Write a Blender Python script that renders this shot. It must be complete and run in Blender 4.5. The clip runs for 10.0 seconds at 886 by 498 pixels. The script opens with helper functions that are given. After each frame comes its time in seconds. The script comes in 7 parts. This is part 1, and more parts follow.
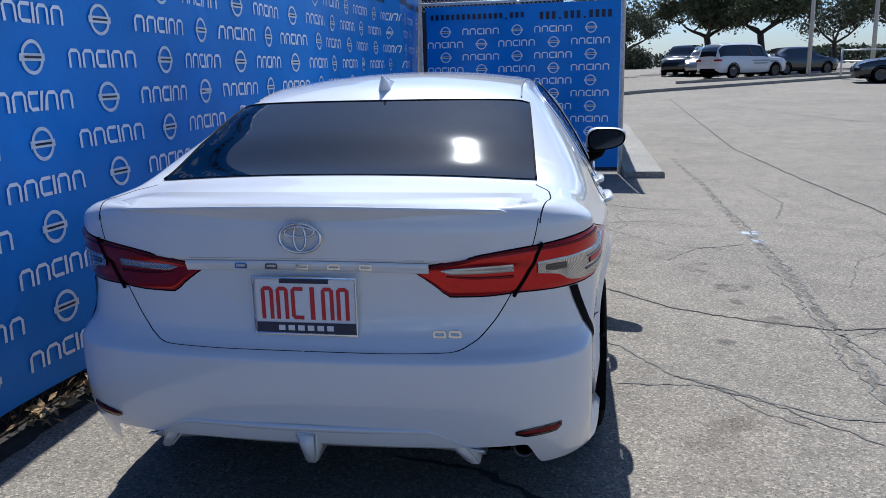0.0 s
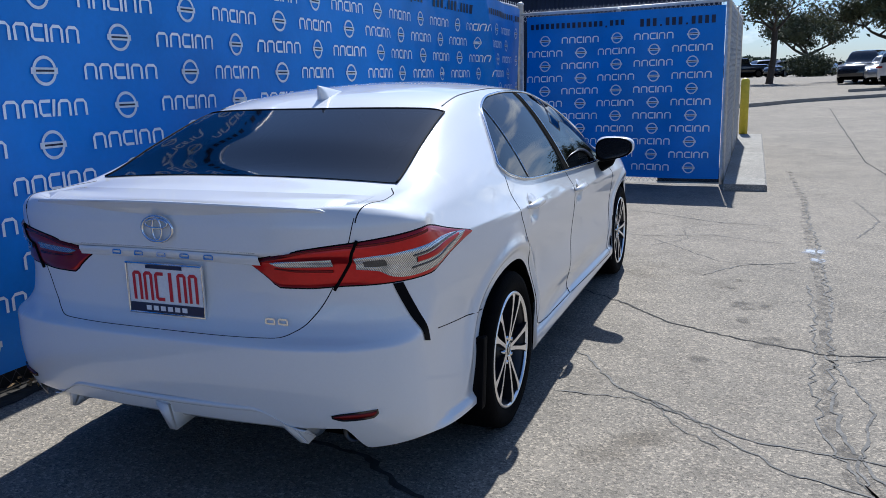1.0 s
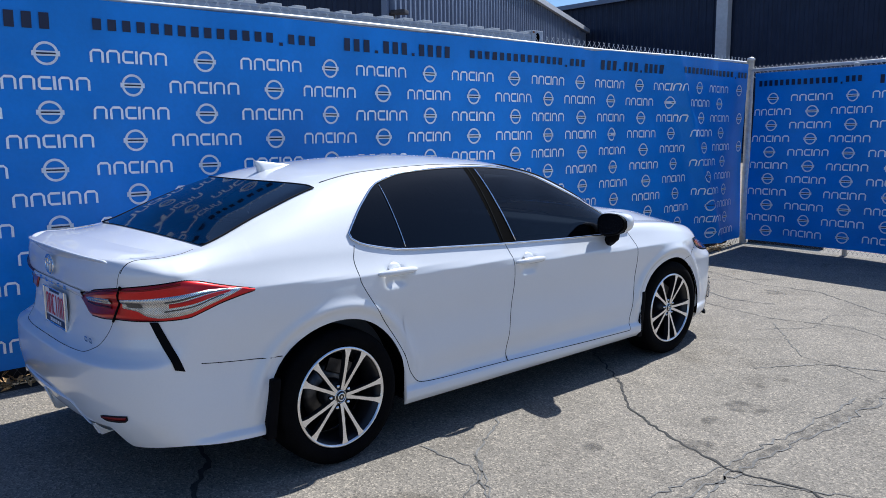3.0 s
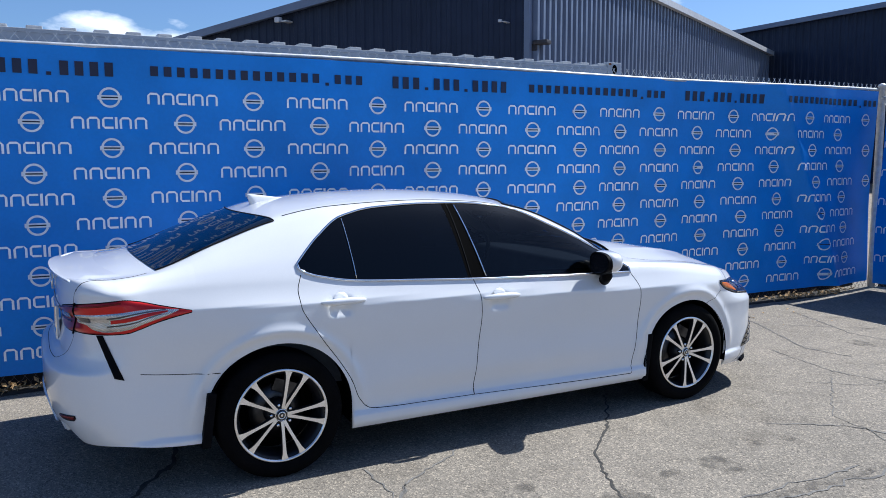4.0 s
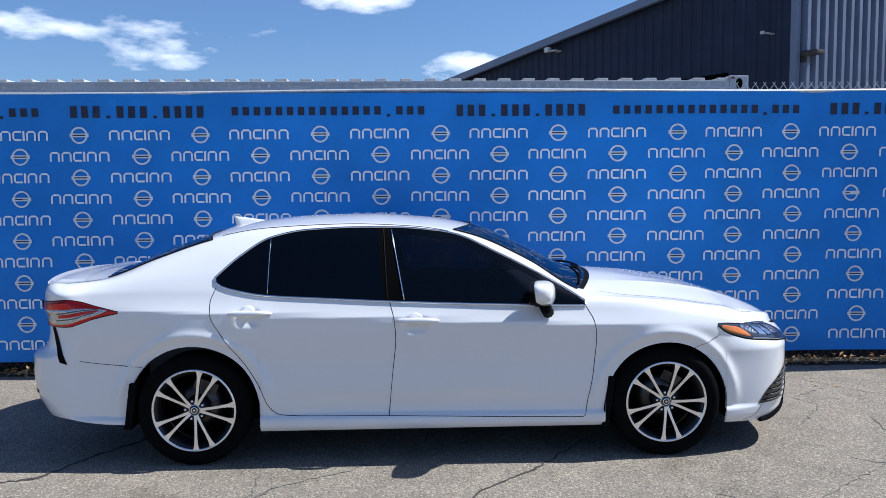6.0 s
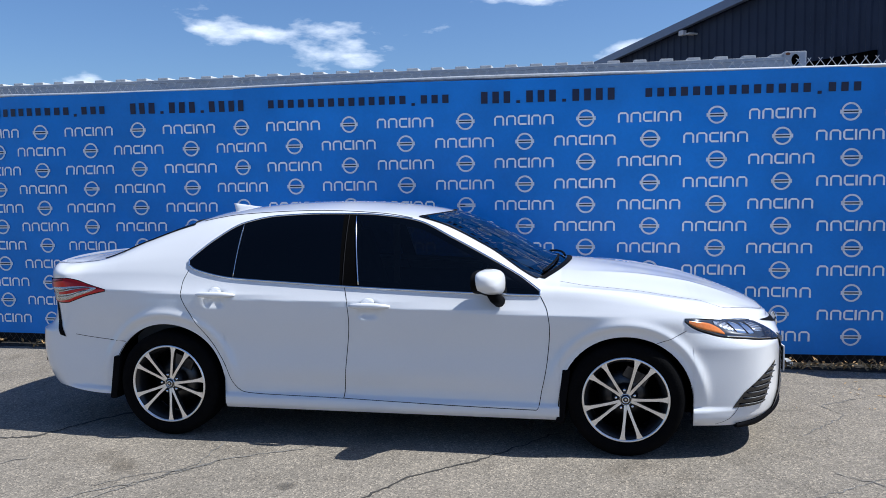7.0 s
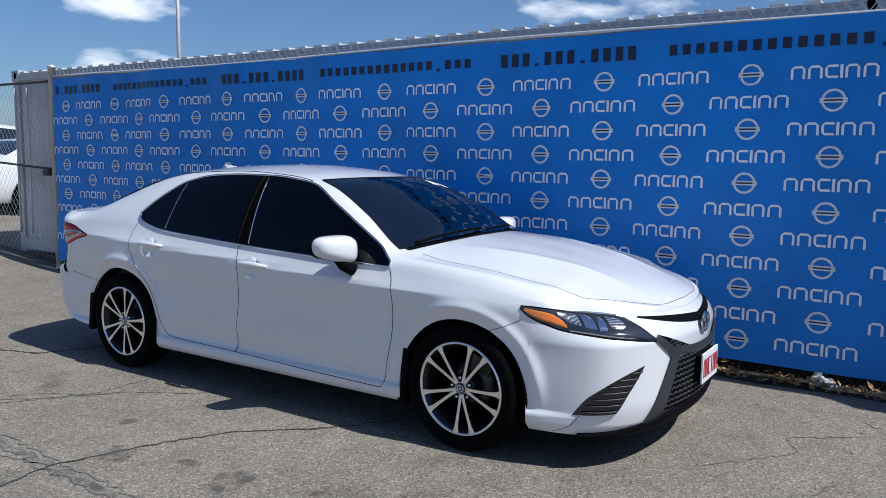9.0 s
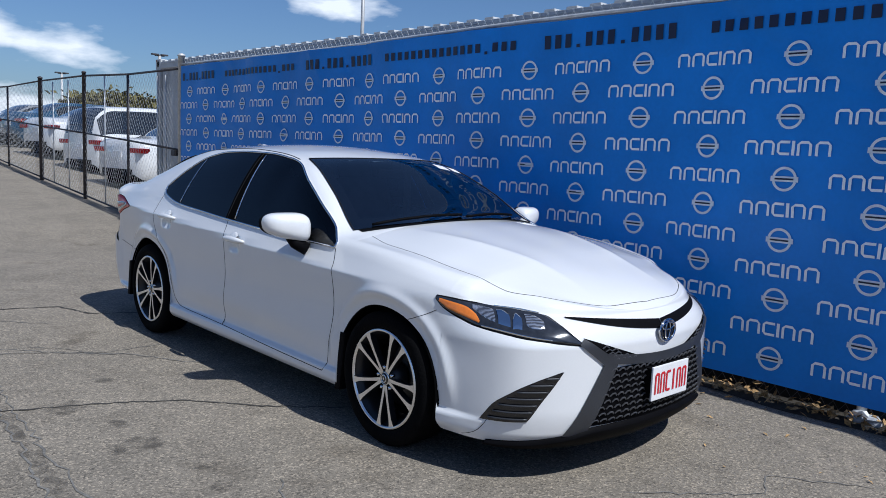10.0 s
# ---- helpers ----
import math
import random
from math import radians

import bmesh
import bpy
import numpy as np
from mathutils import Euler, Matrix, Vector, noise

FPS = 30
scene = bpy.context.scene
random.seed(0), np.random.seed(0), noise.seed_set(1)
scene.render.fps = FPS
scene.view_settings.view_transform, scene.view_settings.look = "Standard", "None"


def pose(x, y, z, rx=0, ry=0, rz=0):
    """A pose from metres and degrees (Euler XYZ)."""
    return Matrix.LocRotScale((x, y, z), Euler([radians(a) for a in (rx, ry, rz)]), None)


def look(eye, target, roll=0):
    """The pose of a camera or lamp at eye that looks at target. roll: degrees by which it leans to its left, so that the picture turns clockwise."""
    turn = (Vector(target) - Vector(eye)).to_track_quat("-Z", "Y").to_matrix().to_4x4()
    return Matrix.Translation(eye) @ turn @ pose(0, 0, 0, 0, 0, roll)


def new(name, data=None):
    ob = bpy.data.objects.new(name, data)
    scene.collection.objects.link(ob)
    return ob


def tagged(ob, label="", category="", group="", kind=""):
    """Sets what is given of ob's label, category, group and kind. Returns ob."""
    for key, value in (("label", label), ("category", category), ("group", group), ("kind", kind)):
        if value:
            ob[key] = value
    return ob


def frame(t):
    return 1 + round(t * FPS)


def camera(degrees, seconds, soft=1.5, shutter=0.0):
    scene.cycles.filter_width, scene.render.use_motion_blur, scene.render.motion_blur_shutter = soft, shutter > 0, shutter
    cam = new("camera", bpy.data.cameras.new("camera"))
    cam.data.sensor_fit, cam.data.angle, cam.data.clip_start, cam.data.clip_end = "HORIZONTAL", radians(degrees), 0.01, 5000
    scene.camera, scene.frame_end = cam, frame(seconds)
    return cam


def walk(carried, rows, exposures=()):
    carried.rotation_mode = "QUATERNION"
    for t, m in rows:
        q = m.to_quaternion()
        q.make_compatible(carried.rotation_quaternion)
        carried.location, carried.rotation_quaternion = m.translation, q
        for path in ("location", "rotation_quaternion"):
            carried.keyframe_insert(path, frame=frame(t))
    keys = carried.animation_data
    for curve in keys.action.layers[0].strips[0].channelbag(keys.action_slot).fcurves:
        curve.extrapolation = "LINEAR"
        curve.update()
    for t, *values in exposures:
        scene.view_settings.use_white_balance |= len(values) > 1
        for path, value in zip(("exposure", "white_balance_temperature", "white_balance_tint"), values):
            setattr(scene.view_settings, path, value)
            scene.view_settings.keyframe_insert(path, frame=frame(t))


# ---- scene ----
cam = camera(59.2, 10.0, soft=0.7)
PATH = [
    (0, (0.777, -3.123, 1.453), (0.451, -1.2, 1.01), -1.4),
    (0.5, (1.302, -3.124, 1.441), (0.776, -1.243, 1.009), -1.6),
    (1, (1.814, -3.013, 1.433), (1.084, -1.197, 1.021), -1.6),
    (1.5, (2.396, -2.86, 1.443), (1.462, -1.138, 1.044), -1.5),
    (2, (2.93, -2.643, 1.48), (1.792, -1.039, 1.114), -1.2),
    (2.5, (3.457, -2.363, 1.531), (2.136, -0.898, 1.203), -0.8),
    (4, (4.756, -1.065, 1.645), (2.993, -0.148, 1.418), -0.2),
    (4.5, (5.098, -0.488, 1.641), (3.234, 0.211, 1.448), -0.0),
    (5, (5.314, 0.07, 1.655), (3.386, 0.574, 1.486), -0.1),
    (5.5, (5.463, 0.674, 1.651), (3.492, 0.972, 1.493), -0.2),
    (7, (5.362, 2.568, 1.584), (3.401, 2.218, 1.412), -0.7),
    (7.5, (5.198, 3.205, 1.571), (3.281, 2.668, 1.386), -0.3),
    (8, (4.932, 3.793, 1.548), (3.076, 3.075, 1.347), 0.0),
    (8.5, (4.617, 4.382, 1.532), (2.847, 3.475, 1.318), 0.3),
    (9, (4.234, 4.868, 1.508), (2.568, 3.787, 1.279), 0.8),
    (9.5, (3.793, 5.328, 1.487), (2.265, 4.06, 1.249), 1.6),
    (10, (3.233, 5.707, 1.447), (1.878, 4.256, 1.199), 2.5),
]
walk(cam, [(t, look(eye, target, roll)) for t, eye, target, roll in PATH],
     exposures=((0, 0.54, 5800, 8), (4.5, 0.70, 5900, 8), (7.5, 0.51, 5950, 8), (10, 0.11, 5850, 8)))

# ---- world and sun ----
SUN_DIR = Vector((-0.056, 0.60, 0.797)).normalized()
world = bpy.data.worlds.new("world")
scene.world = world
world.use_nodes = True
wn, wl = world.node_tree.nodes, world.node_tree.links
wn.clear()
sky = wn.new("ShaderNodeTexSky")
sky.sky_type, sky.sun_disc = "NISHITA", False
sky.sun_elevation = math.asin(SUN_DIR.z)
sky.sun_rotation = math.atan2(SUN_DIR.x, SUN_DIR.y)
sky.air_density, sky.dust_density, sky.ozone_density = 1.0, 0.8, 4.0
coord = wn.new("ShaderNodeTexCoord")
stretch = wn.new("ShaderNodeMapping")
stretch.inputs["Scale"].default_value = (1.0, 1.0, 2.9)
stretch.inputs["Location"].default_value = (1.35, 0.4, 0.62)
clouds = wn.new("ShaderNodeTexNoise")
clouds.inputs["Scale"].default_value, clouds.inputs["Detail"].default_value = 4.6, 8.0
clouds.inputs["Roughness"].default_value = 0.52
cloud_ramp = wn.new("ShaderNodeValToRGB")
cloud_ramp.color_ramp.elements[0].position, cloud_ramp.color_ramp.elements[1].position = 0.55, 0.66
cloud_mix = wn.new("ShaderNodeMix")
cloud_mix.data_type = "RGBA"
cloud_mix.inputs[7].default_value = (12.5, 12.8, 13.4, 1)
back = wn.new("ShaderNodeBackground")
back.inputs["Strength"].default_value = 0.070
wout = wn.new("ShaderNodeOutputWorld")
wl.new(coord.outputs["Generated"], stretch.inputs["Vector"])
wl.new(stretch.outputs["Vector"], clouds.inputs["Vector"])
wl.new(clouds.outputs["Fac"], cloud_ramp.inputs["Fac"])
# fair-weather cumulus keeps to the lower sky
sky_dir = wn.new("ShaderNodeSeparateXYZ")
low_sky = wn.new("ShaderNodeMapRange")
low_sky.interpolation_type = "SMOOTHSTEP"
low_sky.inputs["From Min"].default_value, low_sky.inputs["From Max"].default_value = 0.22, 0.38
low_sky.inputs["To Min"].default_value, low_sky.inputs["To Max"].default_value = 1.0, 0.0
cover = wn.new("ShaderNodeMath")
cover.operation = "MULTIPLY"
wl.new(coord.outputs["Generated"], sky_dir.inputs["Vector"])
wl.new(sky_dir.outputs["Z"], low_sky.inputs["Value"])
wl.new(cloud_ramp.outputs["Color"], cover.inputs[0])
wl.new(low_sky.outputs["Result"], cover.inputs[1])
wl.new(cover.outputs[0], cloud_mix.inputs[0])
deep = wn.new("ShaderNodeMix")
deep.data_type, deep.blend_type = "RGBA", "MULTIPLY"
deep.inputs[0].default_value = 1.0
deep.inputs[7].default_value = (0.83, 0.93, 1.10, 1)
wl.new(sky.outputs["Color"], deep.inputs[6])
wl.new(deep.outputs[2], cloud_mix.inputs[6])
wl.new(cloud_mix.outputs[2], back.inputs["Color"])
wl.new(back.outputs["Background"], wout.inputs["Surface"])

sun_data = bpy.data.lights.new("sun", "SUN")
sun_data.energy, sun_data.angle, sun_data.color = 4.3, radians(0.53), (1.0, 0.955, 0.89)
sun = new("sun", sun_data)
sun.matrix_world = look(SUN_DIR * 50, (0, 0, 0))


# ---- materials ----
def material(name, colour, rough=0.5, metal=0.0, spread=0.08, scale=8.0, bump=0.0, bump_scale=60.0, coat=0.0, spec=0.5,
             fine=0.05, fine_scale=120.0, random_tint=0.0):
    """A surface with two scales of colour variation, fine relief and an uneven gloss."""
    m = bpy.data.materials.new(name)
    m.use_nodes = True
    n, l = m.node_tree.nodes, m.node_tree.links
    p = n["Principled BSDF"]
    p.inputs["Roughness"].default_value, p.inputs["Metallic"].default_value = rough, metal
    p.inputs["Coat Weight"].default_value, p.inputs["Coat Roughness"].default_value = coat, 0.03
    p.inputs["Specular IOR Level"].default_value = spec
    c = n.new("ShaderNodeTexCoord")
    last = None
    for size, amount in ((scale, spread), (fine_scale, fine)):
        t = n.new("ShaderNodeTexNoise")
        t.inputs["Scale"].default_value, t.inputs["Detail"].default_value = size, 5.0
        l.new(c.outputs["Object"], t.inputs["Vector"])
        r = n.new("ShaderNodeMapRange")
        r.inputs["From Min"].default_value, r.inputs["From Max"].default_value = 0.3, 0.7
        r.inputs["To Min"].default_value, r.inputs["To Max"].default_value = 1 - amount, 1 + amount
        l.new(t.outputs["Fac"], r.inputs["Value"])
        mul = n.new("ShaderNodeVectorMath")
        mul.operation = "SCALE"
        if last is None:
            mul.inputs[0].default_value = colour[:3]
        else:
            l.new(last, mul.inputs[0])
        l.new(r.outputs["Result"], mul.inputs["Scale"])
        last = mul.outputs["Vector"]
    if random_tint:
        info = n.new("ShaderNodeObjectInfo")
        r = n.new("ShaderNodeMapRange")
        r.inputs["To Min"].default_value, r.inputs["To Max"].default_value = 1 - random_tint, 1 + random_tint
        l.new(info.outputs["Random"], r.inputs["Value"])
        mul = n.new("ShaderNodeVectorMath")
        mul.operation = "SCALE"
        l.new(last, mul.inputs[0])
        l.new(r.outputs["Result"], mul.inputs["Scale"])
        last = mul.outputs["Vector"]
    l.new(last, p.inputs["Base Color"])
    if bump:
        t = n.new("ShaderNodeTexNoise")
        t.inputs["Scale"].default_value, t.inputs["Detail"].default_value = bump_scale, 4.0
        l.new(c.outputs["Object"], t.inputs["Vector"])
        b = n.new("ShaderNodeBump")
        b.inputs["Strength"].default_value, b.inputs["Distance"].default_value = bump, 0.01
        l.new(t.outputs["Fac"], b.inputs["Height"])
        l.new(b.outputs["Normal"], p.inputs["Normal"])
    return m


def glass(name, tint, gloss=1.0, rough=0.0, ior=1.62):
    """A thin pane: tinted see-through with a Fresnel gloss."""
    m = bpy.data.materials.new(name)
    m.use_nodes = True
    n, l = m.node_tree.nodes, m.node_tree.links
    n.clear()
    out = n.new("ShaderNodeOutputMaterial")
    clear = n.new("ShaderNodeBsdfTransparent")
    clear.inputs["Color"].default_value = (*tint, 1)
    shine = n.new("ShaderNodeBsdfGlossy")
    shine.inputs["Roughness"].default_value = rough
    shine.inputs["Color"].default_value = (gloss, gloss, gloss, 1)
    fres = n.new("ShaderNodeFresnel")
    fres.inputs["IOR"].default_value = ior
    mix = n.new("ShaderNodeMixShader")
    l.new(fres.outputs["Fac"], mix.inputs["Fac"])
    l.new(clear.outputs["BSDF"], mix.inputs[1])
    l.new(shine.outputs["BSDF"], mix.inputs[2])
    l.new(mix.outputs["Shader"], out.inputs["Surface"])
    return m


def ground_material(name, light, dark, stain):
    """Worn pale paving: exposed aggregate, broad stains, fine random cracks."""
    m = bpy.data.materials.new(name)
    m.use_nodes = True
    n, l = m.node_tree.nodes, m.node_tree.links
    p = n["Principled BSDF"]
    p.inputs["Roughness"].default_value = 0.85
    p.inputs["Specular IOR Level"].default_value = 0.3
    c = n.new("ShaderNodeTexCoord")

    def noise_node(scale, detail=5.0, rough=0.6, distort=0.0):
        t = n.new("ShaderNodeTexNoise")
        t.inputs["Scale"].default_value, t.inputs["Detail"].default_value = scale, detail
        t.inputs["Roughness"].default_value, t.inputs["Distortion"].default_value = rough, distort
        l.new(c.outputs["Object"], t.inputs["Vector"])
        return t.outputs["Fac"]

    def ramp(value, stops):
        r = n.new("ShaderNodeValToRGB")
        e = r.color_ramp.elements
        e[0].position, e[0].color = stops[0][0], (*stops[0][1], 1)
        e[1].position, e[1].color = stops[-1][0], (*stops[-1][1], 1)
        for pos, col in stops[1:-1]:
            k = e.new(pos)
            k.color = (*col, 1)
        l.new(value, r.inputs["Fac"])
        return r.outputs["Color"]

    def mixed(kind, a, b, fac=1.0):
        x = n.new("ShaderNodeMix")
        x.data_type, x.blend_type = "RGBA", kind
        if isinstance(fac, float):
            x.inputs[0].default_value = fac
        else:
            l.new(fac, x.inputs[0])
        l.new(a, x.inputs[6])
        l.new(b, x.inputs[7])
        return x.outputs[2]

    base = ramp(noise_node(0.55, 6.0, 0.65), [(0.32, dark), (0.66, light)])
    base = mixed("MULTIPLY", base, ramp(noise_node(2.7, 6.0, 0.7, 0.6), [(0.30, (0.80, 0.795, 0.79)), (0.52, (1, 1, 1)), (0.75, (1.10, 1.095, 1.085))]))
    # aggregate: pale and dark chips a centimetre across
    v = n.new("ShaderNodeTexVoronoi")
    v.inputs["Scale"].default_value = 110.0
    l.new(c.outputs["Object"], v.inputs["Vector"])
    chips = n.new("ShaderNodeSeparateColor")
    l.new(v.outputs["Color"], chips.inputs["Color"])
    base = mixed("MULTIPLY", base, ramp(chips.outputs[0], [(0.0, (0.52, 0.52, 0.53)), (0.22, (0.86, 0.86, 0.85)), (0.76, (1.06, 1.06, 1.05)), (1.0, (1.75, 1.70, 1.62))]))
    base = mixed("MULTIPLY", base, ramp(noise_node(210.0, 2.0), [(0.3, (0.66, 0.66, 0.66)), (0.7, (1.32, 1.32, 1.31))]))
    # dark oily stains
    base = mixed("MULTIPLY", base, ramp(noise_node(1.1, 6.0, 0.62, 0.8), [(0.60, (1, 1, 1)), (0.76, stain)]))
    l.new(base, p.inputs["Base Color"])
    b = n.new("ShaderNodeBump")
    b.inputs["Strength"].default_value, b.inputs["Distance"].default_value = 0.45, 0.005
    l.new(v.outputs["Distance"], b.inputs["Height"])
    b2 = n.new("ShaderNodeBump")
    b2.inputs["Strength"].default_value, b2.inputs["Distance"].default_value = 0.5, 0.02
    l.new(noise_node(9.0, 8.0, 0.72), b2.inputs["Height"])
    l.new(b.outputs["Normal"], b2.inputs["Normal"])
    l.new(b2.outputs["Normal"], p.inputs["Normal"])
    return m


def vinyl_material(name, colour):
    """Printed banner vinyl: slight sheen, light comes faintly through."""
    m = material(name, colour, rough=0.42, spread=0.10, scale=2.2, fine=0.03, fine_scale=40, bump=0.35, bump_scale=5.0, spec=0.28)
    p = m.node_tree.nodes["Principled BSDF"]
    p.inputs["Sheen Weight"].default_value = 0.0
    return m


M = {}
M["ground"] = ground_material("worn_paving", (0.252, 0.221, 0.182), (0.200, 0.177, 0.147), (0.60, 0.58, 0.55))
M["kerb"] = ground_material("kerb_concrete", (0.33, 0.31, 0.28), (0.26, 0.243, 0.217), (0.7, 0.68, 0.66))
M["crack"] = material("crack_dirt", (0.045, 0.042, 0.038), 0.95, spread=0.4, scale=14, fine=0.3)
M["crack_faint"] = material("crack_filled", (0.15, 0.142, 0.13), 0.95, spread=0.35, scale=14, fine=0.3)


def soft_patch(name, colour, inner, scale, edge=True, cover=1.0):
    """A stain whose cover breaks up in a noise and thins out towards its rim."""
    m = material(name, colour, 0.85, spread=0.3, scale=12, fine=0.15)
    n, l = m.node_tree.nodes, m.node_tree.links
    p, out = n["Principled BSDF"], n["Material Output"]
    c = n.new("ShaderNodeTexCoord")
    t = n.new("ShaderNodeTexNoise")
    t.inputs["Scale"].default_value, t.inputs["Detail"].default_value, t.inputs["Roughness"].default_value = scale, 8.0, 0.65
    l.new(c.outputs["Object"], t.inputs["Vector"])
    r = n.new("ShaderNodeMapRange")
    r.inputs["From Min"].default_value, r.inputs["From Max"].default_value = inner, inner + 0.22
    r.inputs["To Max"].default_value = cover
    value = t.outputs["Fac"]
    if edge:
        sep = n.new("ShaderNodeSeparateXYZ")
        l.new(c.outputs["Generated"], sep.inputs["Vector"])
        sq = []
        for axis in ("X", "Y"):
            a = n.new("ShaderNodeMath")
            a.operation = "SUBTRACT"
            a.inputs[1].default_value = 0.5
            l.new(sep.outputs[axis], a.inputs[0])
            b = n.new("ShaderNodeMath")
            b.operation = "MULTIPLY"
            l.new(a.outputs[0], b.inputs[0])
            l.new(a.outputs[0], b.inputs[1])
            sq.append(b.outputs[0])
        s = n.new("ShaderNodeMath")
        l.new(sq[0], s.inputs[0])
        l.new(sq[1], s.inputs[1])
        k = n.new("ShaderNodeMath")
        k.operation = "MULTIPLY_ADD"
        k.inputs[1].default_value = -2.6
        l.new(s.outputs[0], k.inputs[0])
        l.new(value, k.inputs[2])
        value = k.outputs[0]
    l.new(value, r.inputs["Value"])
    clear = n.new("ShaderNodeBsdfTransparent")
    mix = n.new("ShaderNodeMixShader")
    l.new(r.outputs["Result"], mix.inputs["Fac"])
    l.new(clear.outputs["BSDF"], mix.inputs[1])
    l.new(p.outputs["BSDF"], mix.inputs[2])
    l.new(mix.outputs["Shader"], out.inputs["Surface"])
    return m


def fluted(name):
    """Bright lamp reflector behind a ribbed clear lens."""
    m = bpy.data.materials.new(name)
    m.use_nodes = True
    n, l = m.node_tree.nodes, m.node_tree.links
    p = n["Principled BSDF"]
    p.inputs["Roughness"].default_value, p.inputs["Metallic"].default_value, p.inputs["Coat Weight"].default_value = 0.16, 0.85, 0.6
    c = n.new("ShaderNodeTexCoord")
    w = n.new("ShaderNodeTexWave")
    w.bands_direction = "DIAGONAL"
    w.inputs["Scale"].default_value, w.inputs["Distortion"].default_value = 70.0, 2.0
    l.new(c.outputs["Object"], w.inputs["Vector"])
    t = n.new("ShaderNodeTexNoise")
    t.inputs["Scale"].default_value = 22.0
    l.new(c.outputs["Object"], t.inputs["Vector"])
    mix = n.new("ShaderNodeMath")
    mix.operation = "MULTIPLY"
    l.new(w.outputs["Fac"], mix.inputs[0])
    l.new(t.outputs["Fac"], mix.inputs[1])
    r = n.new("ShaderNodeValToRGB")
    r.color_ramp.elements[0].position, r.color_ramp.elements[0].color = 0.02, (0.20, 0.20, 0.21, 1)
    r.color_ramp.elements[1].position, r.color_ramp.elements[1].color = 0.42, (0.74, 0.73, 0.72, 1)
    l.new(mix.outputs[0], r.inputs["Fac"])
    l.new(r.outputs["Color"], p.inputs["Base Color"])
    b = n.new("ShaderNodeBump")
    b.inputs["Strength"].default_value, b.inputs["Distance"].default_value = 0.25, 0.003
    l.new(w.outputs["Fac"], b.inputs["Height"])
    l.new(b.outputs["Normal"], p.inputs["Normal"])
    return m


M["paint"] = material("white_paint", (0.745, 0.75, 0.76), 0.28, spread=0.012, scale=3, fine=0.01, coat=1.0)
M["oil"] = soft_patch("oil_stain", (0.11, 0.098, 0.083), 0.36, 11.0, True, 0.62)
M["gutter"] = soft_patch("gutter_dirt", (0.105, 0.093, 0.080), 0.43, 11.0, False, 0.6)
M["wet"] = soft_patch("pale_wet_patch", (0.42, 0.45, 0.50), 0.30, 16.0, True, 0.9)
M["black_trim"] = material("black_plastic", (0.004, 0.004, 0.005), 0.6, spec=0.04, spread=0.2, bump=0.1, bump_scale=400)
M["gloss_black"] = material("gloss_black", (0.008, 0.008, 0.01), 0.12, spread=0.1, coat=0.6)
M["grey_trim"] = material("grey_trim", (0.032, 0.034, 0.040), 0.42, spread=0.12, bump=0.08, bump_scale=300)
M["seam"] = material("panel_gap", (0.012, 0.012, 0.014), 0.8, spread=0.1, spec=0.1)
M["chrome"] = material("chrome", (0.74, 0.75, 0.77), 0.07, 1.0, spread=0.04)
M["alloy"] = material("machined_alloy", (0.86, 0.86, 0.87), 0.30, 1.0, spread=0.05, scale=30)
M["alloy_dark"] = material("dark_alloy", (0.02, 0.02, 0.023), 0.35, 0.3, spread=0.1)
M["steel"] = material("brake_steel", (0.07, 0.07, 0.075), 0.35, 1.0, spread=0.15, scale=30)
M["rubber"] = material("tyre_rubber", (0.0035, 0.0035, 0.004), 0.85, spread=0.25, scale=15, bump=0.3, bump_scale=90, spec=0.06)
M["well"] = material("wheel_well_liner", (0.0012, 0.0012, 0.0014), 0.95, spread=0.2, spec=0.05)
M["red_lens"] = material("red_lens", (0.46, 0.010, 0.011), 0.30, 0.88, spread=0.08, scale=25, coat=0.6, spec=0.4)
M["dark_red_lens"] = material("dark_red_lens", (0.16, 0.004, 0.006), 0.25, 0.7, spread=0.08, coat=0.25, spec=0.3)
M["clear_lens"] = fluted("clear_lens")
M["mesh_grey"] = material("grille_mesh_grey", (0.06, 0.062, 0.07), 0.4, spread=0.2, scale=30)
M["lamp_glass"] = glass("lamp_glass", (0.86, 0.88, 0.90), 1.0)
M["lamp_dark"] = material("lamp_interior", (0.035, 0.038, 0.045), 0.10, 0.4, spread=0.3, scale=30, coat=1.0)
M["amber"] = material("amber_lens", (0.62, 0.17, 0.02), 0.14, spread=0.12, scale=40, coat=0.8)
M["tint"] = glass("privacy_glass", (0.012, 0.014, 0.018), 0.9, 0.0, 1.42)
M["front_tint"] = glass("front_glass", (0.15, 0.16, 0.175), 0.9, 0.0, 1.42)
M["screen"] = glass("windscreen_glass", (0.46, 0.56, 0.67), 0.95, 0.0, 2.3)
M["rear_screen"] = glass("rear_screen_glass", (0.03, 0.032, 0.036), 0.9, 0.045)
M["cabin"] = material("dark_upholstery", (0.055, 0.062, 0.075), 0.8, spread=0.2, scale=10, bump=0.2)
M["beige"] = material("pale_belt", (0.45, 0.42, 0.36), 0.7)
M["plate_white"] = material("plate_white", (0.78, 0.78, 0.80), 0.35, spread=0.03)
M["plate_red"] = material("plate_red", (0.55, 0.02, 0.03), 0.4, spread=0.05)
M["plate_dark"] = material("plate_frame_dark", (0.02, 0.025, 0.06), 0.4)
M["vinyl"] = vinyl_material("blue_banner_vinyl", (0.020, 0.228, 0.71))
M["ink_white"] = material("white_print", (0.93, 0.96, 1.0), 0.4, spread=0.03, scale=6)
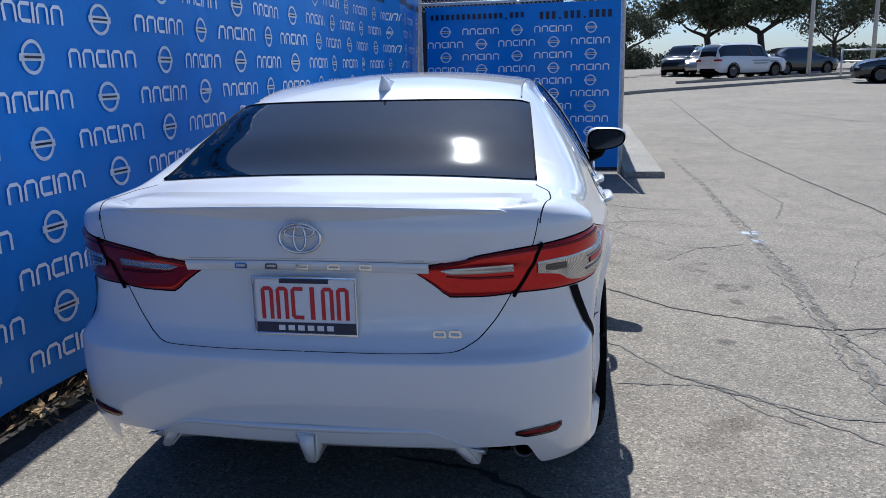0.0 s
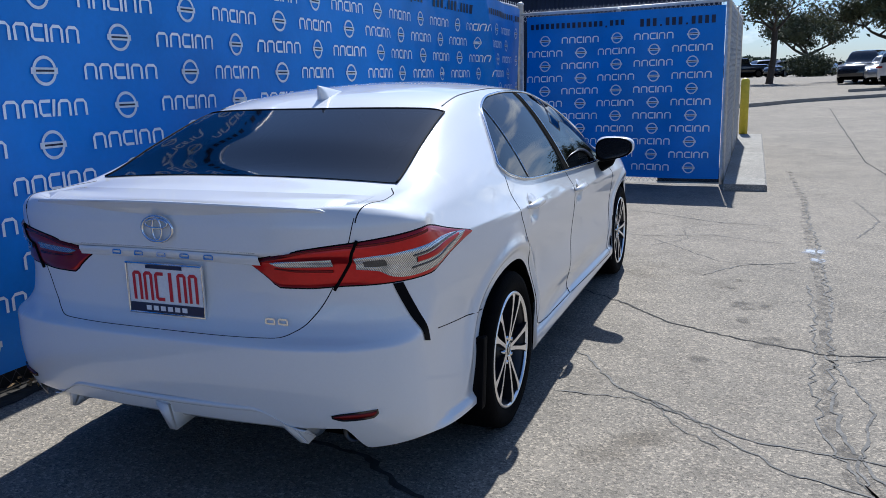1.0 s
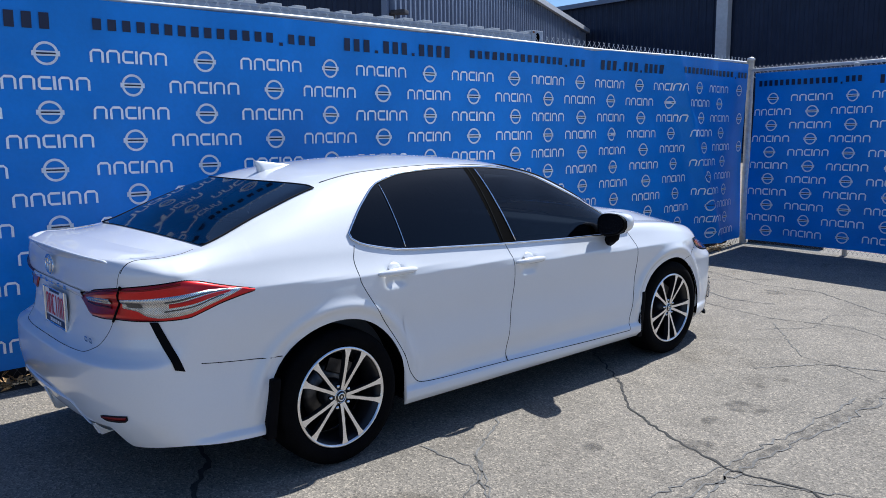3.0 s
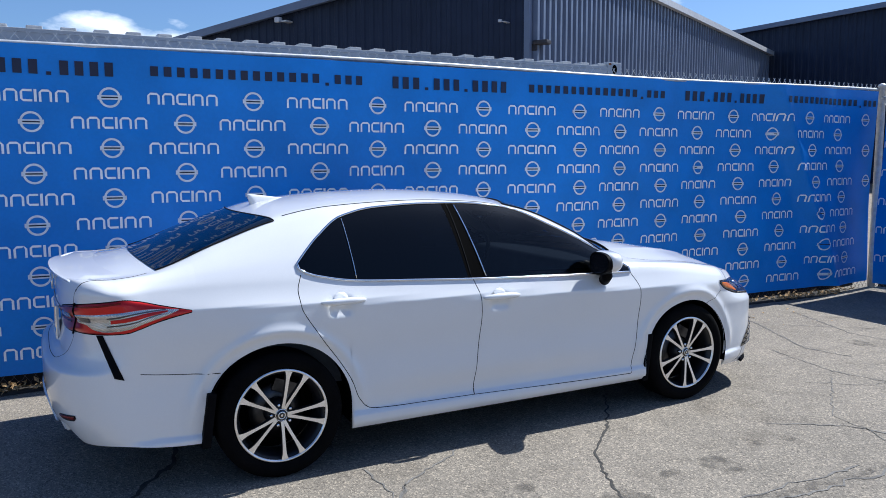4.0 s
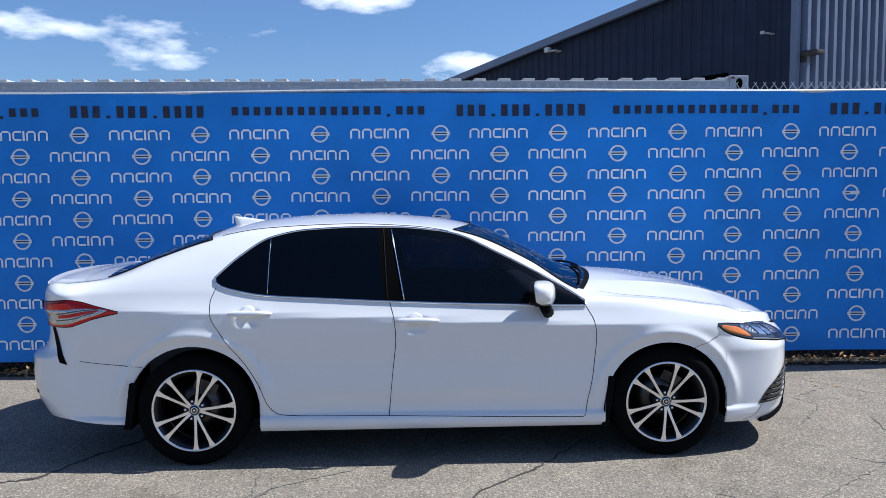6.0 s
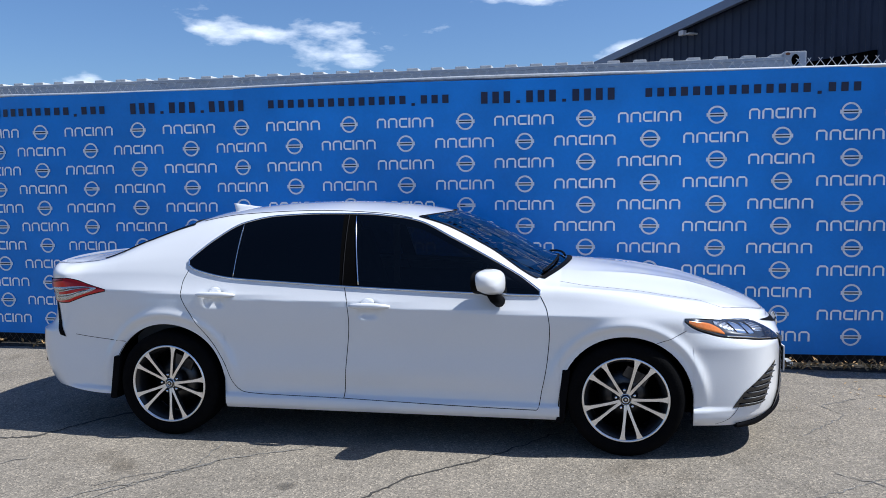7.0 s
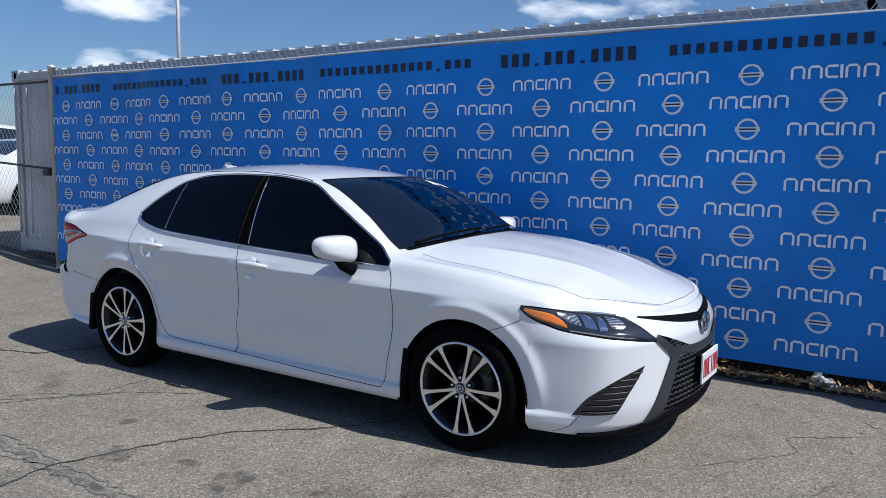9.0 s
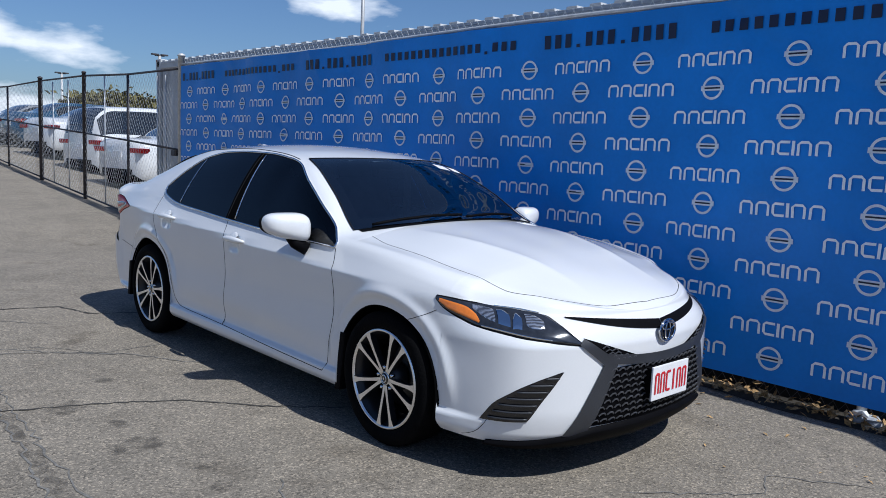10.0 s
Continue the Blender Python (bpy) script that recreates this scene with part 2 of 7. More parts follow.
M["ink_grey"] = material("silver_print", (0.74, 0.80, 0.87), 0.4, spread=0.10, scale=25)
M["ink_dark"] = material("navy_print", (0.003, 0.010, 0.045), 0.4, spread=0.08)
M["galvanised"] = material("galvanised_steel", (0.58, 0.59, 0.60), 0.45, 0.35, spread=0.15, scale=20, bump=0.1)
# real dark posts and fittings; also wire darkened to look shaded
M["dark_post_shaded_wire"] = material("weathered_post_shaded_wire", (0.06, 0.055, 0.06), 0.6, 0.3, spread=0.3, scale=12)
M["container"] = material("container_paint", (0.50, 0.51, 0.52), 0.55, spread=0.10, scale=3, fine=0.06, fine_scale=30, bump=0.1)
M["container_blue"] = material("container_end_paint", (0.40, 0.45, 0.52), 0.55, spread=0.12, scale=3, bump=0.1)
M["rust"] = material("rust", (0.22, 0.09, 0.045), 0.9, spread=0.4, scale=20)
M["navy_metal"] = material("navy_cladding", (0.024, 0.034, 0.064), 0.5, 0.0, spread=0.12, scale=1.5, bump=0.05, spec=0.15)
# navy cladding again, with the side wall's sunlight put into the colour
M["lit_side_and_trim"] = material("lit_side_and_trim_cladding", (0.15, 0.185, 0.27), 0.35, 0.0, spread=0.10, scale=1.2)
M["fascia"] = material("pale_fascia", (0.55, 0.56, 0.58), 0.5, spread=0.08)
M["bollard"] = material("yellow_paint", (0.62, 0.47, 0.03), 0.5, spread=0.12, scale=12)
M["leaf_litter"] = material("dry_leaves", (0.34, 0.215, 0.095), 0.9, spread=0.4, scale=60, fine=0.4, random_tint=0.3)
M["soil"] = material("dark_soil", (0.030, 0.025, 0.019), 0.95, spread=0.4, scale=9, fine=0.3, bump=0.5, bump_scale=40)
M["bag"] = material("plastic_bag", (0.40, 0.42, 0.45), 0.3, spread=0.15, scale=30)
M["bark"] = material("bark", (0.075, 0.062, 0.05), 0.95, spread=0.35, scale=10, bump=0.6, bump_scale=25)
M["leaves"] = material("oak_leaves", (0.085, 0.098, 0.042), 0.6, spread=0.4, scale=0.9, fine=0.35, fine_scale=9)
M["leaves_far"] = material("far_foliage", (0.085, 0.10, 0.055), 0.8, spread=0.35, scale=0.5, fine=0.3, fine_scale=4)
M["leaves_yellow"] = material("olive_foliage", (0.12, 0.105, 0.03), 0.8, spread=0.35, scale=0.9, fine=0.3, fine_scale=6)
M["pole"] = material("light_pole_paint", (0.50, 0.50, 0.50), 0.5, 0.3, spread=0.08)
M["car_dark"] = material("dark_car_paint", (0.014, 0.016, 0.022), 0.2, spread=0.05, coat=1.0)
M["car_blue"] = material("blue_car_paint", (0.03, 0.09, 0.16), 0.25, 0.3, spread=0.05, coat=1.0)
M["car_silver"] = material("silver_car_paint", (0.42, 0.43, 0.44), 0.25, 0.5, spread=0.05, coat=1.0)
M["car_glass"] = material("dark_car_glass", (0.012, 0.014, 0.016), 0.05, spread=0.05, coat=1.0)
M["decal"] = material("grey_decal", (0.30, 0.32, 0.34), 0.5)
M["white_sheet"] = material("white_sheet", (0.55, 0.58, 0.62), 0.6, spread=0.1, scale=3)


# ---- mesh helpers ----
def mesh_ob(name, verts, faces, mat, parent=None, smooth=True, label="", normals=None):
    me = bpy.data.meshes.new(name)
    me.from_pydata([tuple(map(float, v)) for v in verts], [], faces)
    me.materials.append(mat)
    if smooth:
        me.polygons.foreach_set("use_smooth", [True] * len(me.polygons))
    me.update()
    if normals is not None:
        me.normals_split_custom_set_from_vertices([tuple(map(float, v)) for v in normals])
    ob = new(name, me)
    ob.parent = parent
    if label:
        tagged(ob, label)
    return ob


def part(name, bm, mat, parent=None, label="", smooth=False):
    me = bpy.data.meshes.new(name)
    bm.to_mesh(me)
    bm.free()
    me.materials.append(mat)
    if smooth:
        me.polygons.foreach_set("use_smooth", [True] * len(me.polygons))
    ob = new(name, me)
    ob.parent = parent
    if label:
        tagged(ob, label)
    return ob


def thing(name, label, category, at=(0, 0, 0), group="", kind="", rz=0.0):
    ob = new(name)
    ob.empty_display_size = 0.2
    ob.matrix_world = pose(*at, 0, 0, rz)
    return tagged(ob, label, category, group, kind)


def add_box(bm, lo, hi, bevel=0.0, m=None):
    r = bmesh.ops.create_cube(bm, size=1.0)
    c = [(a + b) / 2 for a, b in zip(lo, hi)]
    s = [b - a for a, b in zip(lo, hi)]
    for v in r["verts"]:
        v.co = Vector([v.co[i] * s[i] + c[i] for i in range(3)])
        if m is not None:
            v.co = m @ v.co
    if bevel:
        edges = list({e for v in r["verts"] for e in v.link_edges})
        bmesh.ops.bevel(bm, geom=edges, offset=bevel, segments=2, profile=0.7, affect="EDGES")
    return bm


def box(lo, hi, bevel=0.0, m=None):
    return add_box(bmesh.new(), lo, hi, bevel, m)


def tube_data(points, radius, sides=8, closed=False, caps=True):
    """Vertices and faces of a tube along points; radius may be a list."""
    pts = [Vector(p) for p in points]
    k = len(pts)
    rad = radius if isinstance(radius, (list, tuple)) else [radius] * k
    verts, faces = [], []
    up = None
    for i, p in enumerate(pts):
        a, b = pts[(i - 1) % k if closed else max(i - 1, 0)], pts[(i + 1) % k if closed else min(i + 1, k - 1)]
        d = (b - a).normalized()
        if up is None:
            up = d.orthogonal().normalized()
        up = (up - d * up.dot(d)).normalized()
        side = d.cross(up)
        for j in range(sides):
            w = 2 * math.pi * j / sides
            verts.append(p + (up * math.cos(w) + side * math.sin(w)) * rad[i])
    for i in range(k if closed else k - 1):
        for j in range(sides):
            a, b = i * sides + j, i * sides + (j + 1) % sides
            c, d = ((i + 1) % k) * sides + (j + 1) % sides, ((i + 1) % k) * sides + j
            faces.append((a, b, c, d))
    if caps and not closed:
        faces.append(tuple(reversed(range(sides))))
        faces.append(tuple(range((k - 1) * sides, k * sides)))
    return verts, faces


def tube(name, points, radius, mat, parent=None, sides=8, closed=False, label=""):
    v, f = tube_data(points, radius, sides, closed)
    return mesh_ob(name, v, f, mat, parent, True, label)


def joined(chunks):
    verts, faces = [], []
    for v, f in chunks:
        o = len(verts)
        verts += list(v)
        faces += [tuple(i + o for i in q) for q in f]
    return verts, faces


def lathe_x(profile, seg=48):
    """Turn (x, radius) pairs round the x axis."""
    verts, faces = [], []
    n = len(profile)
    for j in range(seg):
        w = 2 * math.pi * j / seg
        verts += [(x, r * math.cos(w), r * math.sin(w)) for x, r in profile]
    for j in range(seg):
        for i in range(n - 1):
            a, b = j * n + i, j * n + i + 1
            c, d = ((j + 1) % seg) * n + i + 1, ((j + 1) % seg) * n + i
            faces.append((a, d, c, b))
    return verts, faces


def curve(*pts):
    """A smooth function through (a, value) pairs that does not overshoot."""
    xs, ys = np.array([p[0] for p in pts], float), np.array([p[1] for p in pts], float)
    h = np.diff(xs)
    d = np.diff(ys) / h
    m = np.zeros(len(xs))
    m[0], m[-1] = d[0], d[-1]
    for i in range(1, len(xs) - 1):
        m[i] = 0 if d[i - 1] * d[i] <= 0 else 2 * d[i - 1] * d[i] / (d[i - 1] + d[i])

    def value(x):
        x = np.clip(np.asarray(x, float), xs[0], xs[-1])
        i = np.clip(np.searchsorted(xs, x, side="right") - 1, 0, len(xs) - 2)
        t = (x - xs[i]) / h[i]
        return ((1 + 2 * t) * (1 - t) ** 2 * ys[i] + t * (1 - t) ** 2 * h[i] * m[i] + t * t * (3 - 2 * t) * ys[i + 1] - t * t * (1 - t) * h[i] * m[i + 1])
    return value


def smoothstep(a, b, x):
    t = np.clip((np.asarray(x, float) - a) / (b - a), 0, 1)
    return t * t * (3 - 2 * t)


def ground_z(x, y):
    """The lot rises gently ahead and behind."""
    x, y = np.asarray(x, float), np.asarray(y, float)
    ahead = np.where(y > 7, 0.0235 * np.minimum(y - 7, 55) * smoothstep(5.5, 9.5, y), 0)
    behind = 0.075 * np.clip(-4.6 - y, 0, 14) * smoothstep(0, 1.5, -4.6 - y) * smoothstep(4.5, -0.5, x) * smoothstep(-60, -20, x)
    return ahead + behind


# ---- ground ----
def build_ground():
    def axis(fine_lo, fine_hi, step, far):
        a = list(np.arange(fine_lo, fine_hi + 1e-6, step))
        s, p = step, fine_hi
        while p < far:
            s *= 1.35
            p += s
            a.append(p)
        s, p = step, fine_lo
        while p > -far:
            s *= 1.35
            p -= s
            a.insert(0, p)
        return np.array(a)
    xs, ys = axis(-8, 14, 0.5, 1500), axis(-14, 40, 0.5, 1500)
    X, Y = np.meshgrid(xs, ys, indexing="ij")
    Z = ground_z(X, Y)
    nx, ny = X.shape
    verts = np.stack([X, Y, Z], -1).reshape(-1, 3)
    faces = [(i * ny + j, (i + 1) * ny + j, (i + 1) * ny + j + 1, i * ny + j + 1) for i in range(nx - 1) for j in range(ny - 1)]
    ob = mesh_ob("ground", verts, faces, M["ground"])
    tagged(ob, "pale worn concrete paving with exposed aggregate and stains", "ground", kind="structure")
    return ob


def wander(points, step, jitter, rnd):
    out = []
    for (x0, y0), (x1, y1) in zip(points[:-1], points[1:]):
        n = max(2, int(math.hypot(x1 - x0, y1 - y0) / step))
        for i in range(n):
            t = i / n
            out.append((x0 + (x1 - x0) * t + rnd.uniform(-jitter, jitter), y0 + (y1 - y0) * t + rnd.uniform(-jitter, jitter)))
    out.append(points[-1])
    return out


def crack(name, points, width, mat, label, step=0.035, jitter=0.012, seed=1, lift=0.003):
    rnd = random.Random(seed)
    pts = wander(points, step, jitter, rnd)
    verts, faces = [], []
    for i, (x, y) in enumerate(pts):
        a, b = pts[max(i - 1, 0)], pts[min(i + 1, len(pts) - 1)]
        d = Vector((b[0] - a[0], b[1] - a[1])).normalized()
        w = width * (0.35 + 0.9 * abs(noise.noise(Vector((x * 7, y * 7, seed))))) * (0.25 if i in (0, len(pts) - 1) else 1)
        z = float(ground_z(x, y)) + lift
        verts += [(x - d.y * w, y + d.x * w, z), (x + d.y * w, y - d.x * w, z)]
        if i:
            k = 2 * i
            faces.append((k - 2, k, k + 1, k - 1))
    ob = mesh_ob(name, verts, faces, mat, None, False)
    return tagged(ob, label, "crack", kind="structure")


def blotch(name, cx, cy, rx, ry, mat, label, seed, lift=0.0025, turn=0.0):
    verts, faces = [(cx, cy, float(ground_z(cx, cy)) + lift)], []
    n = 40
    for i in range(n):
        w = 2 * math.pi * i / n
        r = 1 + 0.75 * noise.noise(Vector((math.cos(w) * 1.6, math.sin(w) * 1.6, seed * 3.1)))
        a, b = rx * r * math.cos(w), ry * r * math.sin(w)
        x, y = cx + a * math.cos(turn) - b * math.sin(turn), cy + a * math.sin(turn) + b * math.cos(turn)
        verts.append((x, y, float(ground_z(x, y)) + lift))
        faces.append((0, 1 + i, 1 + (i + 1) % n))
    ob = mesh_ob(name, verts, faces, mat, None, False)
    return tagged(ob, label, "stain", kind="structure")


build_ground()
CRACK = "dark jagged crack in the pale paving"
crack("crack", [(0.55, 2.40), (0.94, 2.11), (1.05, 2.01), (1.36, 1.67), (1.62, 1.52), (1.90, 1.40), (2.21, 1.30), (2.53, 1.35), (3.1, 1.2)], 0.012, M["crack"], CRACK, seed=2)
crack("crack", [(0.9, 1.05), (1.03, 0.93), (1.25, 0.55), (1.62, 0.28), (1.80, 0.07), (1.99, -0.11), (2.5, -0.3)], 0.009, M["crack_faint"], "faint wandering crack in the paving", seed=3)
crack("crack", [(1.25, 0.55), (1.45, 0.42), (1.54, 0.20), (1.75, 0.0)], 0.006, M["crack_faint"], "faint wandering crack in the paving", seed=4)
crack("crack", [(2.6, -1.55), (1.59, -1.36), (1.18, -1.25), (1.05, -0.85), (0.70, -0.68), (0.44, -0.49), (0.1, -0.42)], 0.022, M["crack"], CRACK, seed=5)
crack("crack", [(2.4, 0.05), (1.84, 0.13), (1.38, 0.42), (0.98, 0.40)], 0.008, M["crack_faint"], "faint wandering crack in the paving", seed=6)
crack("crack", [(-1.3, 5.9), (-1.15, 5.48), (-0.62, 5.28), (-0.17, 5.05), (0.28, 4.82), (0.7, 4.9)], 0.012, M["crack_faint"], "faint wandering crack in the paving", seed=7)
crack("crack", [(-0.8, 6.1), (0.1, 5.7), (0.7, 5.75), (1.5, 5.2), (2.1, 5.1)], 0.011, M["crack_faint"], "faint wandering crack in the paving", seed=8)
crack("crack", [(2.21, 1.30), (2.35, 0.6), (2.25, 0.05), (2.5, -0.6)], 0.012, M["crack_faint"], "faint wandering crack in the paving", seed=9)
crack("crack", [(1.0, 4.2), (1.6, 3.4), (1.9, 3.35), (2.15, 3.2)], 0.007, M["crack_faint"], "faint wandering crack in the paving", seed=10)
crack("crack", [(-0.6, 4.6), (-0.3, 4.2), (-0.1, 4.3), (0.4, 3.9)], 0.007, M["crack_faint"], "faint wandering crack in the paving", seed=11)
FAINT = "faint wandering crack in the paving"
for k, line in enumerate((((1.0, 3.9), (1.3, 4.3), (1.2, 4.8), (1.6, 5.2)), ((0.2, 4.5), (0.9, 4.35), (1.5, 4.5), (2.1, 4.2)), ((1.5, 2.9), (1.75, 3.3), (2.2, 3.5)), ((2.6, 2.2), (2.9, 3.0), (3.3, 3.3), (3.4, 4.2)),
                         ((1.4, -0.6), (1.8, -1.0), (2.3, -1.1), (2.9, -0.8)), ((2.7, 4.6), (3.0, 5.6), (2.9, 6.9)), ((-0.9, 4.5), (-0.4, 4.9), (-0.5, 5.4), (0.1, 6.1)), ((2.3, 1.2), (2.8, 1.5), (3.4, 1.4)))):
    crack("crack", list(line), 0.006 + 0.002 * (k % 3), M["crack_faint"], FAINT, seed=40 + k, jitter=0.016)
crack("gutter_line", [(2.5, -2.2), (2.25, -0.3), (2.17, 0.4), (2.2, 1.0), (2.27, 2.3), (2.3, 4.3), (2.32, 5.6), (2.38, 6.8), (2.3, 9.5)], 0.065, M["gutter"], "dark dirty gutter line between the slabs", step=0.05, jitter=0.008, seed=12, lift=0.002)
crack("crack", [(2.62, -2.0), (2.40, -1.1), (2.27, -0.3), (2.20, 0.4), (2.22, 1.0), (2.31, 2.3), (2.33, 3.4), (2.36, 4.3), (2.35, 5.6), (2.41, 6.8)], 0.013, M["crack_faint"], FAINT, seed=61, step=0.05, jitter=0.028)
crack("crack", [(2.44, -1.3), (2.33, -0.5), (2.12, 0.3), (2.13, 0.9), (2.19, 1.9), (2.20, 2.8)], 0.009, M["crack_faint"], FAINT, seed=62, step=0.05, jitter=0.025)
crack("joint", [(3.9, 1.5), (3.78, 4.93), (3.71, 6.83), (3.42, 10.5), (3.68, 18.2), (3.9, 24.0)], 0.02, M["crack"], "straight dark joint between paving slabs", step=0.2, jitter=0.012, seed=13)
crack("joint", [(12.0, 14.0), (6.8, 15.2), (4.6, 22.0)], 0.03, M["crack_faint"], "straight dark joint between paving slabs", step=0.3, jitter=0.02, seed=14)
STAIN = "dark oil stain soaked into the paving"
blotch("stain", 1.85, 2.15, 0.30, 0.18, M["oil"], STAIN, 1, turn=0.5)
blotch("stain", 1.62, 1.05, 0.12, 0.10, M["oil"], STAIN, 2)
for k, (x, y, r) in enumerate(((1.68, 2.56, 0.13), (1.70, 2.78, 0.14), (1.79, 1.81, 0.13), (1.97, 1.42, 0.20), (2.0, -0.9, 0.26), (0.4, 5.4, 0.30))):
    blotch("stain", x, y, r, r * 0.7, M["oil"], STAIN, 20 + k, turn=0.7 * k)
blotch("puddle_mark", 2.31, 3.95, 0.16, 0.20, M["wet"], "pale wet patch in the gutter", 3)
blotch("puddle_mark", 2.34, 3.62, 0.10, 0.16, M["wet"], "pale wet patch in the gutter", 4)

# ---- the white saloon car ----
Z_CREASE = curve((-1.1, 0.93), (-0.3, 0.925), (0.45, 0.897), (1.8, 0.832), (2.6, 0.806), (3.3, 0.78))
Y_REAR = curve((0.24, -0.97), (0.32, -1.03), (0.42, -1.075), (0.55, -1.09), (0.637, -1.087), (0.672, -1.03), (0.71, -1.0), (0.80, -0.985), (0.895, -0.985), (0.93, -1.005), (1.0, -1.005), (1.08, -0.985))
Y_FRONT = curve((0.16, 3.70), (0.24, 3.78), (0.35, 3.80), (0.62, 3.80), (0.67, 3.785), (0.71, 3.76), (0.76, 3.70), (0.80, 3.64))
ARCHES = ((0.0, 0.33, 0.386), (2.818, 0.325, 0.373))


def half_width(y, z):
    """Half the body's width at a place along it and a height."""
    h = z - Z_CREASE(y)
    soft = 0.0035 + 0.035 * (smoothstep(-0.28, -0.60, y) + smoothstep(2.45, 3.0, y))
    up = 0.5 * (h + np.sqrt(h * h + soft ** 2))
    low = 0.914 + 0.03 * (h - up) - 0.013 * np.exp(-((z - 0.60) / 0.13) ** 2)
    low = low - 0.020 * np.exp(-((z - 0.335) / 0.075) ** 2) * smoothstep(0.25, 0.6, y) * smoothstep(2.5, 2.2, y)
    low = low + 0.020 * smoothstep(0.300, 0.268, z) - 0.05 * smoothstep(0.24, 0.15, z)
    return low - 0.62 * up + 0.9 * up ** 2


def outline(z):
    """Plan of half the body at heights z: 18 columns from the rear's middle to the front's."""
    yr, yf = Y_REAR(z), Y_FRONT(z)
    o = np.ones_like(z)
    pinch = 0.10 * smoothstep(0.62, 0.80, z)
    cols = [(0 * o, yr), (0.32 * o, yr + 0.006), (0.56 * o, yr + 0.035), (0.735 * o, yr + 0.105), (0.835 * o, yr + 0.235)]
    for y, inset in ((-0.60, 0.044), (-0.25, 0.020), (0.2, 0.003), (0.9, 0.0), (1.7, 0.0), (2.4, 0.002), (2.9, 0.008), (3.22, 0.035)):
        cols.append((half_width(y, z) - inset - (pinch * 0.35 if y > 3 else 0), y * o))
    cols += [(0.80 - pinch, yf - 0.31), (0.685 - pinch, yf - 0.17), (0.49 - 0.5 * pinch, yf - 0.07), (0.25 * o, yf - 0.018), (0 * o, yf)]
    return np.array([(np.broadcast_to(a, z.shape), np.broadcast_to(b, z.shape)) for a, b in cols])


def shell_xy(s, z):
    """Plan position on the body's side at column parameter s (0 to 17) and height z."""
    s, z = np.broadcast_arrays(np.asarray(s, float), np.asarray(z, float))
    c = outline(z)
    first, last = c[1].copy(), c[-2].copy()
    first[0], last[0] = -first[0], -last[0]
    c = np.concatenate([first[None], c, last[None]])
    i = np.clip(np.floor(s).astype(int), 0, 16)
    t = s - i
    p = [np.stack([np.take_along_axis(c[:, a], (i + k)[None], 0)[0] for a in (0, 1)]) for k in range(4)]
    return 0.5 * (2 * p[1] + (p[2] - p[0]) * t + (2 * p[0] - 5 * p[1] + 4 * p[2] - p[3]) * t ** 2 + (3 * p[1] - p[0] - 3 * p[2] + p[3]) * t ** 3)


S_FINE = np.linspace(0, 17, 3401)
_fine = shell_xy(S_FINE, np.full(S_FINE.shape, 0.55))


def s_of_y(y):
    k = (S_FINE > 3.5) & (S_FINE < 14)
    return float(np.interp(y, _fine[1][k], S_FINE[k]))


def s_of_x_rear(x):
    k = S_FINE < 4.2
    return float(np.interp(x, _fine[0][k], S_FINE[k]))


def s_of_x_front(x):
    k = S_FINE > 12.6
    return float(np.interp(-x, -_fine[0][k], S_FINE[k]))


Z_TOP = curve((-1.2, 1.046), (-0.97, 1.040), (-0.85, 1.022), (-0.6, 1.03), (-0.2, 1.04), (0.13, 1.035), (0.42, 0.992), (1.16, 0.946), (2.2, 0.905), (2.5, 0.905),
              (2.9, 0.875), (3.2, 0.825), (3.45, 0.775), (3.62, 0.755), (3.75, 0.745))


def z_top(s, y):
    return np.where(np.asarray(s) < 4, Z_TOP(np.minimum(y, -0.85)), Z_TOP(y))


def z_low(s, y):
    rear = 0.25 + 0.033 * smoothstep(-0.42, -0.95, y) + 0.092 * smoothstep(2.76, 2.46, s)
    z = np.where(s < 5, rear, np.where(s > 12.3, 0.20, 0.198))
    z = np.where((s >= 5) & (y < -0.2), 0.25 + 0.033 * smoothstep(-0.42, -0.95, y), z)
    z = np.where((y > 3.0), 0.185, z)
    for c, zc, r in ARCHES:
        d = np.abs(y - c)
        z = np.where(d < r, zc + np.sqrt(np.maximum(r * r - d * d, 0)), z)
    return z


HANDLES = ((0.343, 0.905), (1.322, 0.850))


def shell_point(s, z, off=0.0):
    """A point on the body's side, with flares round the wheel arches, off metres proud."""
    s, z = np.broadcast_arrays(np.asarray(s, float), np.asarray(z, float))
    def at(s, z):
        x, y = shell_xy(s, z)
        for c, zc, r in ARCHES:
            d = np.hypot(y - c, z - zc) - r
            x = x + np.where((s > 4.4) & (s < 12.9), (0.017 * np.exp(-((d - 0.062) / 0.030) ** 2) + 0.010 * np.exp(-(d / 0.028) ** 2)) * smoothstep(-0.08, 0.14, z - zc), 0)
            # the haunch over the wheel leans out and catches the light
            x = x + np.where((s > 4.4) & (s < 12.9), 0.020 * np.exp(-((y - c) / 0.34) ** 2) * np.exp(-((z - 0.80) / 0.10) ** 2), 0)
        # a shallow bowl behind each pull handle
        for yc, zc in HANDLES:
            x = x - np.where((s > 5) & (s < 12.5), 0.017 * np.exp(-((y - yc + 0.01) / 0.062) ** 4 - ((z - zc + 0.026) / 0.046) ** 4), 0)
        return np.stack([x, y, z], -1)
    p = at(s, z)
    if off:
        e = 1e-3
        n = np.cross(at(s + e, z) - at(s - e, z), at(s, z + e) - at(s, z - e))
        n /= np.linalg.norm(n, axis=-1, keepdims=True)
        p = p + off * n
    return p


